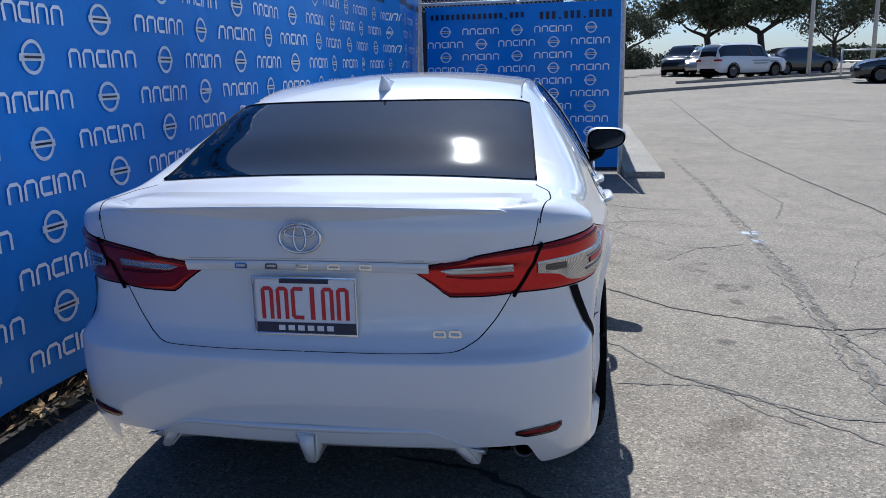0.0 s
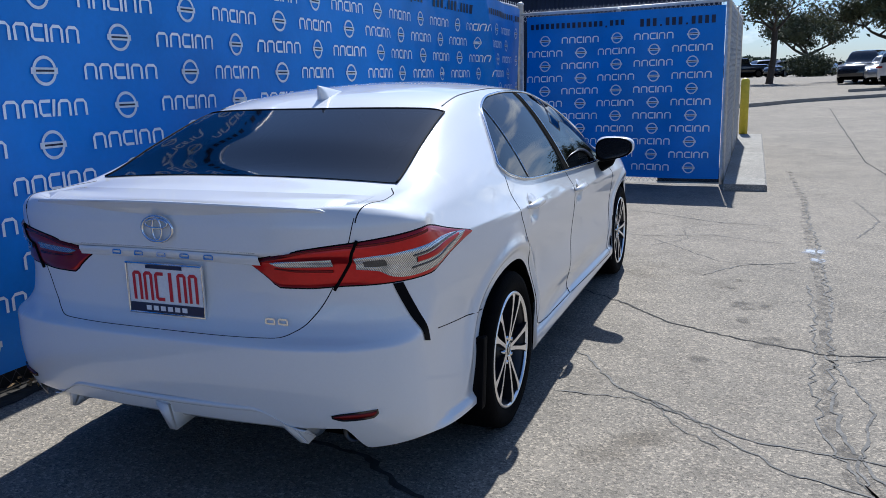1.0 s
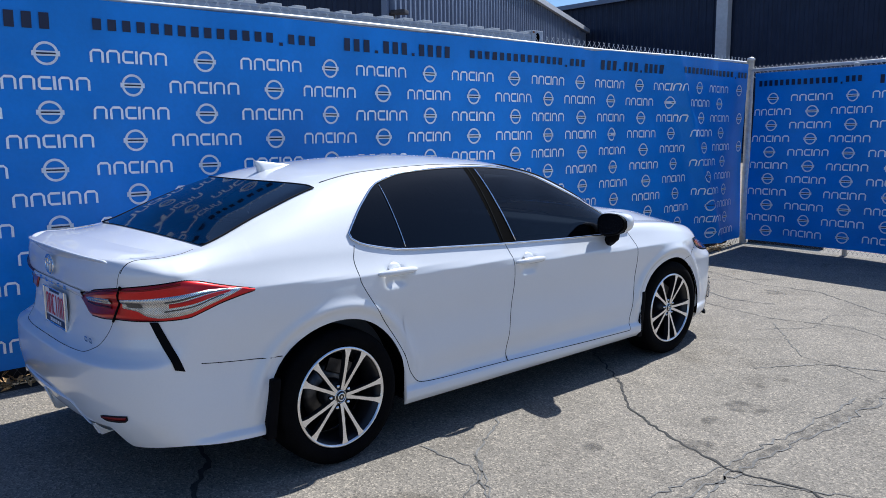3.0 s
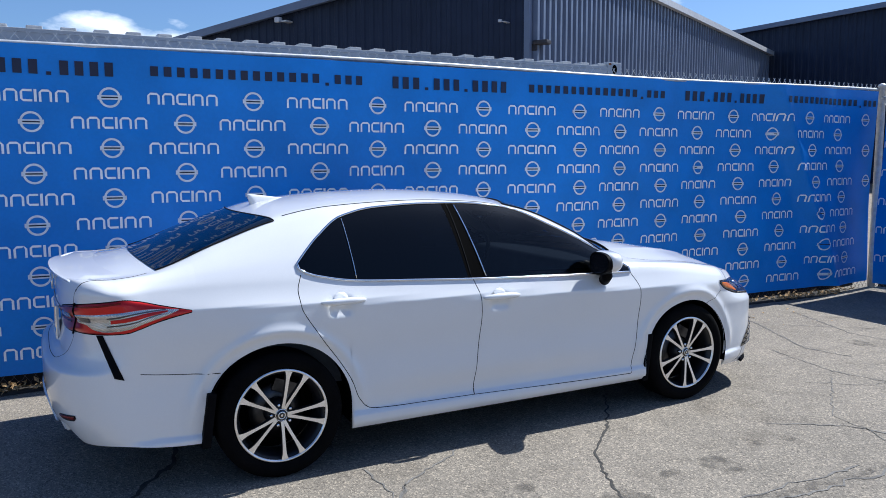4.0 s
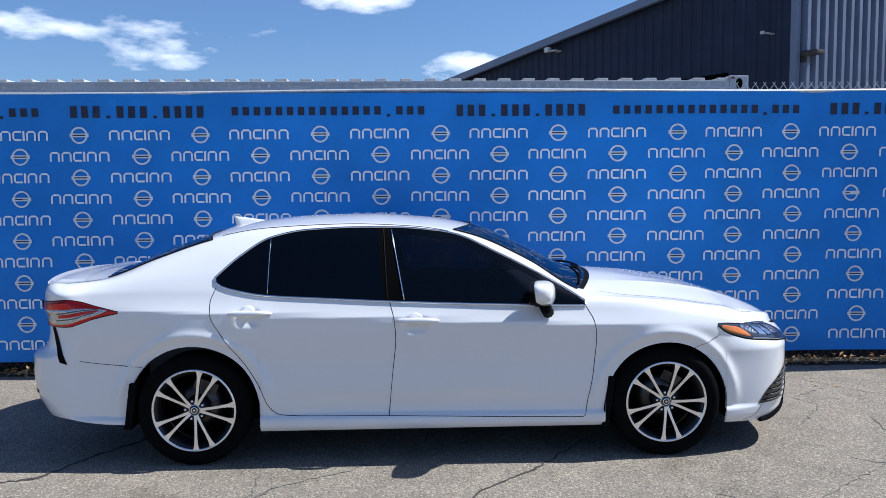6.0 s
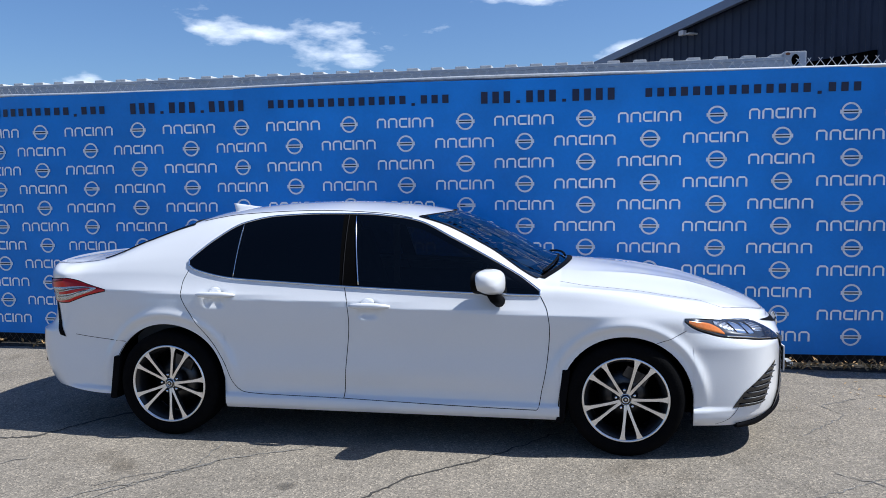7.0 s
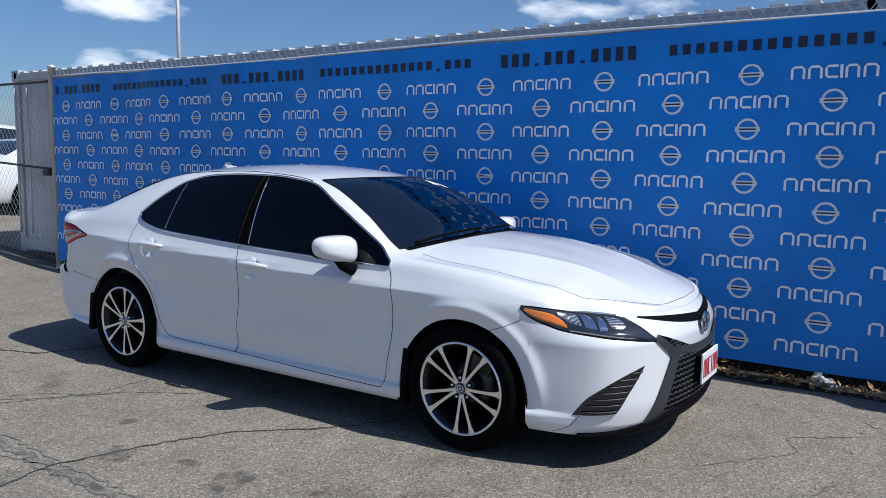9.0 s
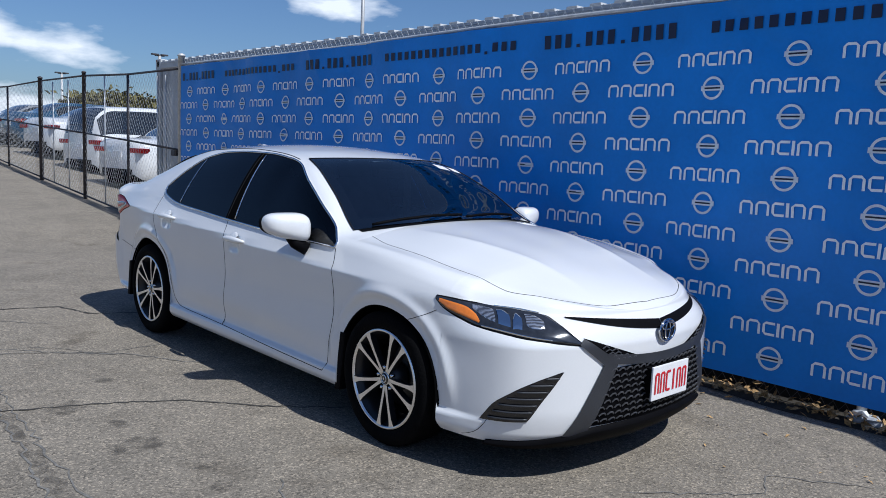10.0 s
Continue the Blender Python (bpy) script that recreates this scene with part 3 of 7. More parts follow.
Z_MID = curve((-1.0, 1.052), (-0.93, 1.072), (-0.75, 1.103), (-0.60, 1.124), (-0.30, 1.243), (-0.01, 1.345), (0.124, 1.392), (0.239, 1.412), (0.62, 1.447), (0.97, 1.455),
              (1.37, 1.432), (1.70, 1.378), (2.05, 1.232), (2.42, 1.064), (2.50, 1.056), (2.7, 1.038), (3.1, 0.976), (3.4, 0.899), (3.58, 0.835), (3.68, 0.785), (3.725, 0.748))
Z_RAIL = curve((-1.0, 1.06), (-0.62, 1.085), (-0.25, 1.215), (0.07, 1.328), (0.4, 1.385), (0.9, 1.405), (1.3, 1.388), (1.65, 1.325), (2.0, 1.175), (2.33, 0.985), (2.5, 0.966), (2.9, 0.932), (3.3, 0.856), (3.55, 0.80), (3.7, 0.76))
X_RAIL = curve((-1.0, 0.60), (-0.62, 0.665), (-0.25, 0.645), (0.07, 0.605), (0.5, 0.585), (1.0, 0.58), (1.5, 0.602), (2.0, 0.702), (2.33, 0.758), (2.5, 0.757), (2.9, 0.74), (3.3, 0.67), (3.55, 0.58), (3.7, 0.5))


# the windscreen leaves a broad white pillar on either side, wider towards the roof
SCREEN_X = lambda y: 0.728 + (0.515 - 0.728) * (2.33 - np.asarray(y, float)) / 0.82


# side window outline: bottom and top against place along the car
WIN_LO = curve((0.125, 1.085), (0.16, 1.062), (0.24, 1.038), (0.42, 1.006), (0.8, 0.982), (1.16, 0.962), (1.8, 0.936), (2.33, 0.922))
WIN_HI = curve((0.125, 1.10), (0.16, 1.135), (0.26, 1.222), (0.43, 1.325), (0.66, 1.368), (0.95, 1.379), (1.2, 1.376), (1.45, 1.354), (1.58, 1.328), (1.80, 1.230), (2.02, 1.120), (2.2, 1.020), (2.33, 0.938))
SCREEN_TOP, SCREEN_LOW = lambda x: 1.70 - 0.20 * (x / 0.62) ** 2, lambda x: 2.47 - 0.17 * (x / 0.74) ** 2
REAR_TOP, REAR_LOW = lambda x: -0.02 + 0.085 * (x / 0.6) ** 2, lambda x: -0.605 + 0.05 * (x / 0.66) ** 2


def build_car():
    car = thing("saloon_car", "white four-door saloon car with black windows, parked beside blue banner", "car")

    # stations along the half outline, doubled at the ends of the wheel arches
    stations = list(np.linspace(0, 17, 307)) + [s_of_y(c + d) for c, _ in HANDLES for d in np.linspace(-0.13, 0.13, 27)]
    for c, _, r in ARCHES:
        for e in (c - r, c + r):
            stations += [s_of_y(e - 0.0012), s_of_y(e + 0.0012)]
        stations += [s_of_y(c + r * math.sin(w)) for w in np.linspace(-1.52, 1.52, 25)]
    s = np.array(sorted(stations))
    rows_side, rows_pillar, rows_top = 74, 16, 44
    y_at = shell_xy(s, np.full(s.shape, 0.55))[1]
    zl, zt = z_low(s, y_at), z_top(s, y_at)
    zc = np.clip(Z_CREASE(y_at), zl + 0.06, zt - 0.03)
    n_low = 56
    v_low, v_up = np.linspace(0, 1, n_low), np.linspace(0, 1, rows_side - n_low)
    zz = np.concatenate([zl[:, None] + (zc - 0.003 - zl)[:, None] * v_low[None], (zc + 0.003)[:, None] + (zt - zc - 0.003)[:, None] * v_up[None]], 1)
    side = shell_point(np.repeat(s[:, None], rows_side, 1), zz)
    edge = side[:, -1]
    ye, xe, ze = edge[:, 1], edge[:, 0], edge[:, 2]
    zm = np.maximum(Z_MID(ye), ze)
    ends = np.maximum(smoothstep(3.0, 3.5, ye), smoothstep(-0.68, -0.95, ye))
    xr = X_RAIL(ye) * (1 - ends) + 0.80 * xe * ends
    zr = np.maximum(Z_RAIL(ye), ze + 0.004) * (1 - ends) + (ze + (zm - ze) * 0.62) * ends
    q = np.linspace(0, 1, rows_pillar)[None, 1:]
    house = smoothstep(-0.5, 0.05, ye) * smoothstep(2.45, 2.1, ye)
    bulge = 0.022 - 0.004 * house
    dx, dz = xr - xe, zr - ze
    ln = np.hypot(dx, dz) + 1e-6
    bulge = bulge * smoothstep(0.0, 0.12, ln)
    px = xe[:, None] + dx[:, None] * q + (dz / ln * bulge)[:, None] * 4 * q * (1 - q)
    pz = ze[:, None] + dz[:, None] * q - (dx / ln * bulge)[:, None] * 4 * q * (1 - q)
    w = np.linspace(1, 0, rows_top)[None, 1:]
    tx = xr[:, None] * w
    tz = zr[:, None] + (zm - zr)[:, None] * (1 - w ** (2.1))
    # two shallow folds run down the bonnet
    bonnet = smoothstep(2.40, 2.95, ye) * smoothstep(3.65, 3.2, ye)
    fold = 0.30 + 0.16 * smoothstep(3.5, 2.5, ye)
    tz = tz + (bonnet * 0.013)[:, None] * np.exp(-np.abs(tx - fold[:, None]) / 0.075) - (bonnet * 0.006)[:, None] * np.exp(-(tx / 0.16) ** 2)
    upper = np.stack([np.concatenate([px, tx], 1), np.repeat(ye[:, None], px.shape[1] + tx.shape[1], 1), np.concatenate([pz, tz], 1)], -1)
    grid = np.concatenate([side, upper], 1)
    # soften the section where roof meets pillar
    k0 = rows_side + rows_pillar - 1
    for _ in range(10):
        g = grid.copy()
        grid[:, k0 - 5:k0 + 5, 2] = 0.5 * g[:, k0 - 5:k0 + 5, 2] + 0.25 * (g[:, k0 - 6:k0 + 4, 2] + g[:, k0 - 4:k0 + 6, 2])
        grid[:, k0 - 5:k0 + 5, 0] = 0.5 * g[:, k0 - 5:k0 + 5, 0] + 0.25 * (g[:, k0 - 6:k0 + 4, 0] + g[:, k0 - 4:k0 + 6, 0])
    for _ in range(6):
        g = grid.copy()
        grid[:, rows_side - 3:rows_side + 3] = 0.5 * g[:, rows_side - 3:rows_side + 3] + 0.25 * (g[:, rows_side - 4:rows_side + 2] + g[:, rows_side - 2:rows_side + 4])
    grid[:, -1, 0] = 0
    ns, nr = grid.shape[:2]

    # normals over the whole half grid
    du, dv = np.gradient(grid, s, axis=0), np.gradient(grid, axis=1)
    nrm = np.cross(du, dv)
    e = 2e-3
    ss = np.repeat(s[:, None], rows_side, 1)
    flank = np.cross(shell_point(ss + e, zz) - shell_point(ss - e, zz), shell_point(ss, zz + e) - shell_point(ss, zz - e))
    keep = rows_side - 4
    nrm[:, :keep] = flank[:, :keep]
    nrm /= np.linalg.norm(nrm, axis=-1, keepdims=True) + 1e-12
    for c, _, r in ARCHES:
        for end in (c - r, c + r):
            k = int(np.searchsorted(s, s_of_y(end)))
            for q in (k - 2, k - 1):
                nrm[q, keep:] = nrm[k - 4, keep:]
            for q in (k, k + 1):
                nrm[q, keep:] = nrm[k + 3, keep:]
    for k in (0, 1, 2):
        nrm[k, keep:], nrm[-1 - k, keep:] = nrm[3, keep:], nrm[-4, keep:]
    nrm[:, -1, 0] = 0
    nrm[0, :, 0] = nrm[-1, :, 0] = 0
    nrm /= np.linalg.norm(nrm, axis=-1, keepdims=True) + 1e-12

    # panels: which face belongs to which part
    mid = 0.25 * (grid[:-1, :-1] + grid[1:, :-1] + grid[:-1, 1:] + grid[1:, 1:])
    mx, my, mz = mid[..., 0], mid[..., 1], mid[..., 2]
    row = np.broadcast_to(np.arange(nr - 1)[None], mx.shape)
    col_s = np.broadcast_to(((s[:-1] + s[1:]) / 2)[:, None], mx.shape)
    top = row >= rows_side + rows_pillar - 2
    panel = np.full(mx.shape, "quarter_panel", object)
    panel[(my > 2.38) & ~top] = "front_wing"
    panel[(row < rows_side + 2) & (my > 0.11) & (my < 1.17) & ~((my < 0.5) & (np.hypot(my, mz - 0.33) < 0.46)) & (mz > 0.285)] = "rear_door"
    panel[(row < rows_side + 2) & (my >= 1.17) & (my < 2.37) & (mz > 0.265)] = "front_door"
    panel[(mz < 0.285) & (my > 0.3) & (my < 2.5) & (row < rows_side)] = "sill"
    panel[(row < rows_side) & (col_s < 5.2) & (mz < 0.65)] = "rear_bumper"
    panel[(row < rows_side) & (my > 3.12) & (mz < 0.76)] = "front_bumper"
    panel[(my > 2.40) & top] = "bonnet"
    panel[(my < -0.55) & top] = "boot_lid"
    panel[(row < rows_side) & (col_s < 2.6) & (mz >= 0.65)] = "boot_lid"
    panel[(my >= -0.55) & (my <= 2.40) & top] = "roof"

    # openings for the glass, a little smaller than the panes
    hole = (row >= rows_side - 3) & (my > 0.17) & (my < 2.26) & (mz > WIN_LO(my) + 0.022) & (mz < WIN_HI(my) - 0.02) & (mx > 0.5)
    hole |= top & (my > SCREEN_TOP(mx) + 0.035) & (my < SCREEN_LOW(mx) - 0.06) & (mx < SCREEN_X(my) - 0.03)
    hole |= top & (my > REAR_LOW(mx) + 0.04) & (my < REAR_TOP(mx) - 0.04) & (mx < X_RAIL(my) - 0.045)
    panel[hole] = ""

    flat = grid.reshape(-1, 3)
    nflat = nrm.reshape(-1, 3)
    names = ("quarter_panel", "front_wing", "rear_door", "front_door", "sill", "rear_bumper", "front_bumper", "bonnet", "boot_lid", "roof")
    for name in names:
        ii, jj = np.nonzero(panel == name)
        quads = np.stack([ii * nr + jj, (ii + 1) * nr + jj, (ii + 1) * nr + jj + 1, ii * nr + jj + 1], 1)
        used, inv = np.unique(quads, return_inverse=True)
        quads = inv.reshape(-1, 4)
        right = flat[used]
        if name in ("rear_bumper", "front_bumper", "bonnet", "boot_lid", "roof"):
            verts = np.concatenate([right, right * (-1, 1, 1)])
            norms = np.concatenate([nflat[used], nflat[used] * (-1, 1, 1)])
            faces = [tuple(f) for f in quads.tolist()] + [tuple(reversed(f)) for f in (quads + len(right)).tolist()]
            mesh_ob(name, verts, faces, M["paint"], car, True, normals=norms)
        else:
            mesh_ob(name, right, [tuple(f) for f in quads.tolist()], M["paint"], car, True, normals=nflat[used])
            mesh_ob(name, right * (-1, 1, 1), [tuple(reversed(f)) for f in quads.tolist()], M["paint"], car, True, normals=nflat[used] * (-1, 1, 1))
    # a solid copy to project details on
    from mathutils.bvhtree import BVHTree
    all_q = [(i * nr + j, (i + 1) * nr + j, (i + 1) * nr + j + 1, i * nr + j + 1) for i in range(ns - 1) for j in range(nr - 1)]
    tree = BVHTree.FromPolygons([Vector(p) for p in flat], all_q)

    def on_side(y, z, off=0.003):
        p, n, _, _ = tree.ray_cast(Vector((2.0, y, z)), Vector((-1, 0, 0)))
        if p is None:
            p, n = Vector((0.75, y, z)), Vector((1, 0, 0))
        n = n if n.x > 0 else -n
        return p + n * off

    def on_top(x, y, off=0.003):
        p, n, _, _ = tree.ray_cast(Vector((max(abs(x), 2.5e-3), y, 3.0)), Vector((0, 0, -1)))
        if p is None:
            return Vector((x, y, 1.0))
        n = n if n.z > 0 else -n
        p = p + n * off
        return Vector((math.copysign(p.x, x) if abs(x) > 1e-4 else 0, p.y, p.z))

    def on_front(x, z, off=0.003):
        p, n, _, _ = tree.ray_cast(Vector((max(abs(x), 2.5e-3), 6.0, z)), Vector((0, -1, 0)))
        if p is None:
            p, n = Vector((abs(x), 3.7, z)), Vector((0, 1, 0))
        n = n if n.y > 0 else -n
        p = p + n * off
        return Vector((math.copysign(p.x, x), p.y, p.z))

    def on_rear(x, z, off=0.003):
        p, n, _, _ = tree.ray_cast(Vector((max(abs(x), 2.5e-3), -3.0, z)), Vector((0, 1, 0)))
        if p is None:
            p, n = Vector((abs(x), -1, z)), Vector((0, -1, 0))
        n = n if n.y < 0 else -n
        p = p + n * off
        return Vector((math.copysign(p.x, x), p.y, p.z))

    def sheet(name, na, nb, f, mat, parent, label="", thick=0.0, mirror=False):
        """A patch f(a, b) for a and b from 0 to 1, its rim turned in by thick."""
        pts = [[f(i / na, j / nb) for j in range(nb + 1)] for i in range(na + 1)]
        verts = [p for r in pts for p in r]
        idx = lambda i, j: i * (nb + 1) + j
        faces = [(idx(i, j), idx(i + 1, j), idx(i + 1, j + 1), idx(i, j + 1)) for i in range(na) for j in range(nb)]
        if thick:
            c = sum((Vector(p) for p in verts), Vector()) / len(verts)
            rim = [idx(i, 0) for i in range(na + 1)] + [idx(na, j) for j in range(1, nb + 1)] + [idx(i, nb) for i in range(na - 1, -1, -1)] + [idx(0, j) for j in range(nb - 1, 0, -1)]
            o = len(verts)
            for r in rim:
                p = Vector(verts[r])
                a, b = thick
                verts.append(p + Vector(a) + (c - p).normalized() * b)
            m = len(rim)
            faces += [(rim[k], o + k, o + (k + 1) % m, rim[(k + 1) % m]) for k in range(m)]
        q = faces[(na // 2) * nb + nb // 2]
        a, b, d = (Vector(verts[q[k]]) for k in (0, 1, 3))
        if (b - a).cross(d - a).dot(a - Vector((0, 1.3, 0.5))) < 0:
            faces = [tuple(reversed(q)) for q in faces]
        obs = [mesh_ob(name, verts, faces, mat, parent, True, label)]
        if mirror:
            obs.append(mesh_ob(name, [(-p[0], p[1], p[2]) for p in verts], [tuple(reversed(q)) for q in faces], mat, parent, True, label))
        return obs

    lerp = lambda a, b, t: a + (b - a) * t

    def seam(points, width=0.0025, name="panel_gap", mat=None, mirror=True):
        for sgn in ((1, -1) if mirror else (1,)):
            v, f = tube_data([(sgn * p[0], p[1], p[2]) for p in points], width, 5)
            mesh_ob(name, v, f, mat or M["seam"], car, True)

    def along(pairs, n, fn):
        """Points on the body along a smooth line through parameter pairs."""
        t = np.linspace(0, len(pairs) - 1, n)
        a = curve(*[(i, p[0]) for i, p in enumerate(pairs)])(t)
        b = curve(*[(i, p[1]) for i, p in enumerate(pairs)])(t)
        return [fn(float(u), float(w)) for u, w in zip(a, b)]

    # shut lines
    on_s = lambda y, z: on_side(y, z, -0.0008)
    seam(along([(0.135, 1.05), (0.108, 0.97), (0.112, 0.90), (0.20, 0.745), (0.32, 0.58), (0.385, 0.47), (0.43, 0.36), (0.50, 0.297), (0.62, 0.288), (1.15, 0.28)], 60, on_s))
    seam(along([(1.155, 0.965), (1.185, 0.85), (1.192, 0.74), (1.17, 0.52), (1.147, 0.28)], 30, on_s))
    seam(along([(2.335, 0.915), (2.375, 0.83), (2.388, 0.72), (2.375, 0.55), (2.345, 0.38), (2.31, 0.257), (1.9, 0.263), (1.15, 0.28)], 60, on_s))
    seam(along([(2.985, 0.660), (3.07, 0.692), (3.15, 0.732)], 14, on_s), 0.0020)
    seam(along([(-0.30, 0.592), (-0.45, 0.602), (-0.60, 0.616), (-0.67, 0.626)], 16, on_s), 0.0022)
    on_t = lambda x, y: on_top(x, y, -0.0015)
    seam(along([(0.70, 2.44), (0.735, 2.65), (0.73, 2.95), (0.70, 3.2), (0.655, 3.36), (0.57, 3.48), (0.46, 3.585), (0.25, 3.672), (0.0, 3.69)], 90, on_t), 0.0025)
    seam(along([(0.66, -0.60), (0.705, -0.69), (0.712, -0.78), (0.702, -0.85), (0.692, -0.90), (0.686, -0.925)], 28, on_t), 0.0030)
    rear = lambda x, z: on_rear(x, z, -0.0015)
    seam(along([(0.682, 1.04), (0.678, 1.015), (0.668, 0.97), (0.605, 0.82), (0.552, 0.735), (0.50, 0.686), (0.43, 0.664), (0.2, 0.661), (0.0, 0.661)], 60, rear), 0.0026)
    seam(along([(0.36, 0.927), (0.2, 0.930), (0.0, 0.931)], 24, rear), 0.0018)

    # windows
    y_bands = (("quarter_glass", (0.128, 0.128), (0.425, 0.432), M["tint"]), ("rear_door_glass", (0.437, 0.444), (1.085, 1.125), M["tint"]), ("front_door_glass", (1.165, 1.245), (2.325, 2.325), M["front_tint"]))
    for name, (a_hi, a_lo), (b_hi, b_lo), mat in y_bands:
        def pane(a, b, a_hi=a_hi, a_lo=a_lo, b_hi=b_hi, b_lo=b_lo):
            y = lerp(lerp(a_lo, a_hi, b), lerp(b_lo, b_hi, b), a)
            return on_side(y, lerp(float(WIN_LO(y)), float(WIN_HI(y)), b), 0.004)
        sheet(name, 28, 12, pane, mat, car, "almost black tinted side window", mirror=True)
    def strip(name, f, n, mat, label="", mirror=True, parent=car):
        sheet(name, n, 2, f, mat, parent, label, mirror=mirror)
    # black surround under the panes, then a bright trim line
    strip("window_surround", lambda a, b: on_side(lerp(0.14, 2.31, a), float(WIN_LO(lerp(0.14, 2.31, a))) + lerp(-0.004, 0.034, b), 0.0022), 60, M["black_trim"])
    strip("window_surround", lambda a, b: on_side(lerp(0.14, 2.31, a), float(WIN_HI(lerp(0.14, 2.31, a))) - lerp(0.034, -0.006, b), 0.0022), 60, M["black_trim"])
    strip("window_surround", lambda a, b: on_side(lerp(0.135, 0.20, b), lerp(float(WIN_LO(lerp(0.135, 0.20, b))), float(WIN_HI(lerp(0.135, 0.20, b))), a), 0.0020), 10, M["black_trim"])
    strip("window_surround", lambda a, b: on_side(lerp(2.22, 2.32, b), lerp(float(WIN_LO(lerp(2.22, 2.32, b))), float(WIN_HI(lerp(2.22, 2.32, b))), a), 0.0020), 10, M["black_trim"])
    def pillar(a, b):
        y = lerp(lerp(1.125, 1.085, a), lerp(1.245, 1.165, a), b)
        return on_side(y, lerp(float(WIN_LO(y)), float(WIN_HI(y)), a), 0.005)
    strip("door_pillar", pillar, 16, M["well"], "satin black pillar between the side windows")
    ring = [on_side(float(y), float(WIN_LO(y)) - 0.004, 0.005) for y in np.linspace(0.13, 2.33, 60)]
    ring += [on_side(float(y), float(WIN_HI(y)) + 0.006, 0.005) for y in np.linspace(2.33, 0.125, 70)]
    for sgn in (1, -1):
        v, f = tube_data([(sgn * p.x, p.y, p.z) for p in ring], 0.0065, 6, True)
        mesh_ob("window_trim", v, f, M["chrome"], car, True, "bright trim line round the side windows")
    for top_y, low_y, wide in ((0.431, 0.438, 0.0028), (1.165, 1.245, 0.0040)):
        line = [on_side(lerp(low_y, top_y, t), lerp(float(WIN_LO(low_y)), float(WIN_HI(top_y)), t), 0.0065) for t in np.linspace(0.02, 0.98, 12)]
        seam(line, wide, "window_divider", M["chrome"])
    line = [on_side(lerp(1.145, 1.118, t), lerp(float(WIN_LO(1.145)), float(WIN_HI(1.118)), t), 0.0055) for t in np.linspace(0.0, 1.0, 12)]
    seam(line, 0.003, "pillar_gap", M["seam"])

    def screen(top_f, low_f, margin):
        def f(a, b):
            u = 2 * a - 1
            xm_t, xm_l = float(X_RAIL(top_f(0.6))) - margin, float(X_RAIL(low_f(0.66))) - margin
            if top_f is SCREEN_TOP:
                xm_t, xm_l = float(SCREEN_X(top_f(0.53))), float(SCREEN_X(low_f(0.72)))
            x = u * lerp(xm_l, xm_t, b)
            return on_top(x, lerp(low_f(abs(x)), top_f(abs(x)), b), 0.005)
        return f
    fw, fr = screen(SCREEN_TOP, SCREEN_LOW, 0.012), screen(REAR_TOP, REAR_LOW, 0.006)
    sheet("windscreen", 48, 22, fw, M["screen"], car, "dark reflective windscreen")
    sheet("rear_window", 48, 22, fr, M["rear_screen"], car, "dark tinted rear window")
    low = lambda f, d: (lambda a, b: f(a, b) - Vector((0, 0, d)))
    for f, bands in ((low(fw, 0.002), ((0.0, 0.13), (0.94, 1.0))), (low(fr, 0.002), ((0.0, 0.08), (0.93, 1.0)))):
        for b0, b1 in bands:
            sheet("glass_border", 48, 3, lambda a, b: f(a, lerp(b0, b1, b)), M["gloss_black"], car)
        for a0, a1 in ((0.0, 0.045), (0.955, 1.0)):
            sheet("glass_border", 3, 22, lambda a, b: f(lerp(a0, a1, a), b), M["gloss_black"], car)
    seam([fw(t, 1.0) for t in np.linspace(0, 1, 40)], 0.004, "screen_seal", mirror=False)
    seam([fr(t, 1.0) for t in np.linspace(0, 1, 40)], 0.004, "screen_seal", mirror=False)
    for f in (fw, fr):
        seam([f(1.0, t) for t in np.linspace(0, 1, 24)], 0.004, "screen_seal")
    # cowl and wipers
    sheet("cowl", 40, 3, lambda a, b: on_top(lerp(-0.70, 0.70, a), SCREEN_LOW(abs(lerp(-0.70, 0.70, a))) + lerp(-0.03, 0.035, b), 0.0025), M["black_trim"], car, "black plastic cowl below the windscreen")
    for x0, x1 in ((0.62, 0.02), (0.02, -0.50)):
        pts = [on_top(lerp(x0, x1, t), SCREEN_LOW(abs(lerp(x0, x1, t))) - 0.015 - 0.045 * t, 0.016 + 0.008 * math.sin(3.1 * t)) for t in np.linspace(0, 1, 16)]
        tube("wiper", pts, 0.008, M["black_trim"], car, 6)

    # roof ditch lines, their slight shadow drawn as grey tubes, and the aerial fin
    for sgn in (1, -1):
        pts = [on_top(sgn * (float(X_RAIL(y)) - 0.035), float(y), 0.0) for y in np.linspace(0.12, 1.52, 40)]
        tube("roof_ditch", pts, 0.0035, M["grey_trim"], car, 6)
    fin_v = []
    for i, t in enumerate(np.linspace(0, 1, 12)):
        y, h, wd = lerp(0.085, 0.30, t), 0.066 * (1 - t) ** 1.25 + 0.002, 0.030 * (1 - 0.85 * t) * (0.55 if i == 0 else 1)
        base = on_top(0.0, y, -0.004).z
        for u in np.linspace(-1, 1, 9):
            fin_v.append((wd * u, y - 0.025 * (1 - t) * (1 - abs(u)), base + h * (1 - abs(u) ** 1.6)))
    fin_f = [(i * 9 + j, i * 9 + j + 1, (i + 1) * 9 + j + 1, (i + 1) * 9 + j) for i in range(11) for j in range(8)] + [tuple(range(8, -1, -1))]
    mesh_ob("aerial_fin", fin_v, fin_f, M["paint"], car, True, "white shark-fin aerial")

    # boot spoiler: a thin lip with a crisp edge that follows the lid's rim and ends in two wedges
    sp_v, sp_f = [], []
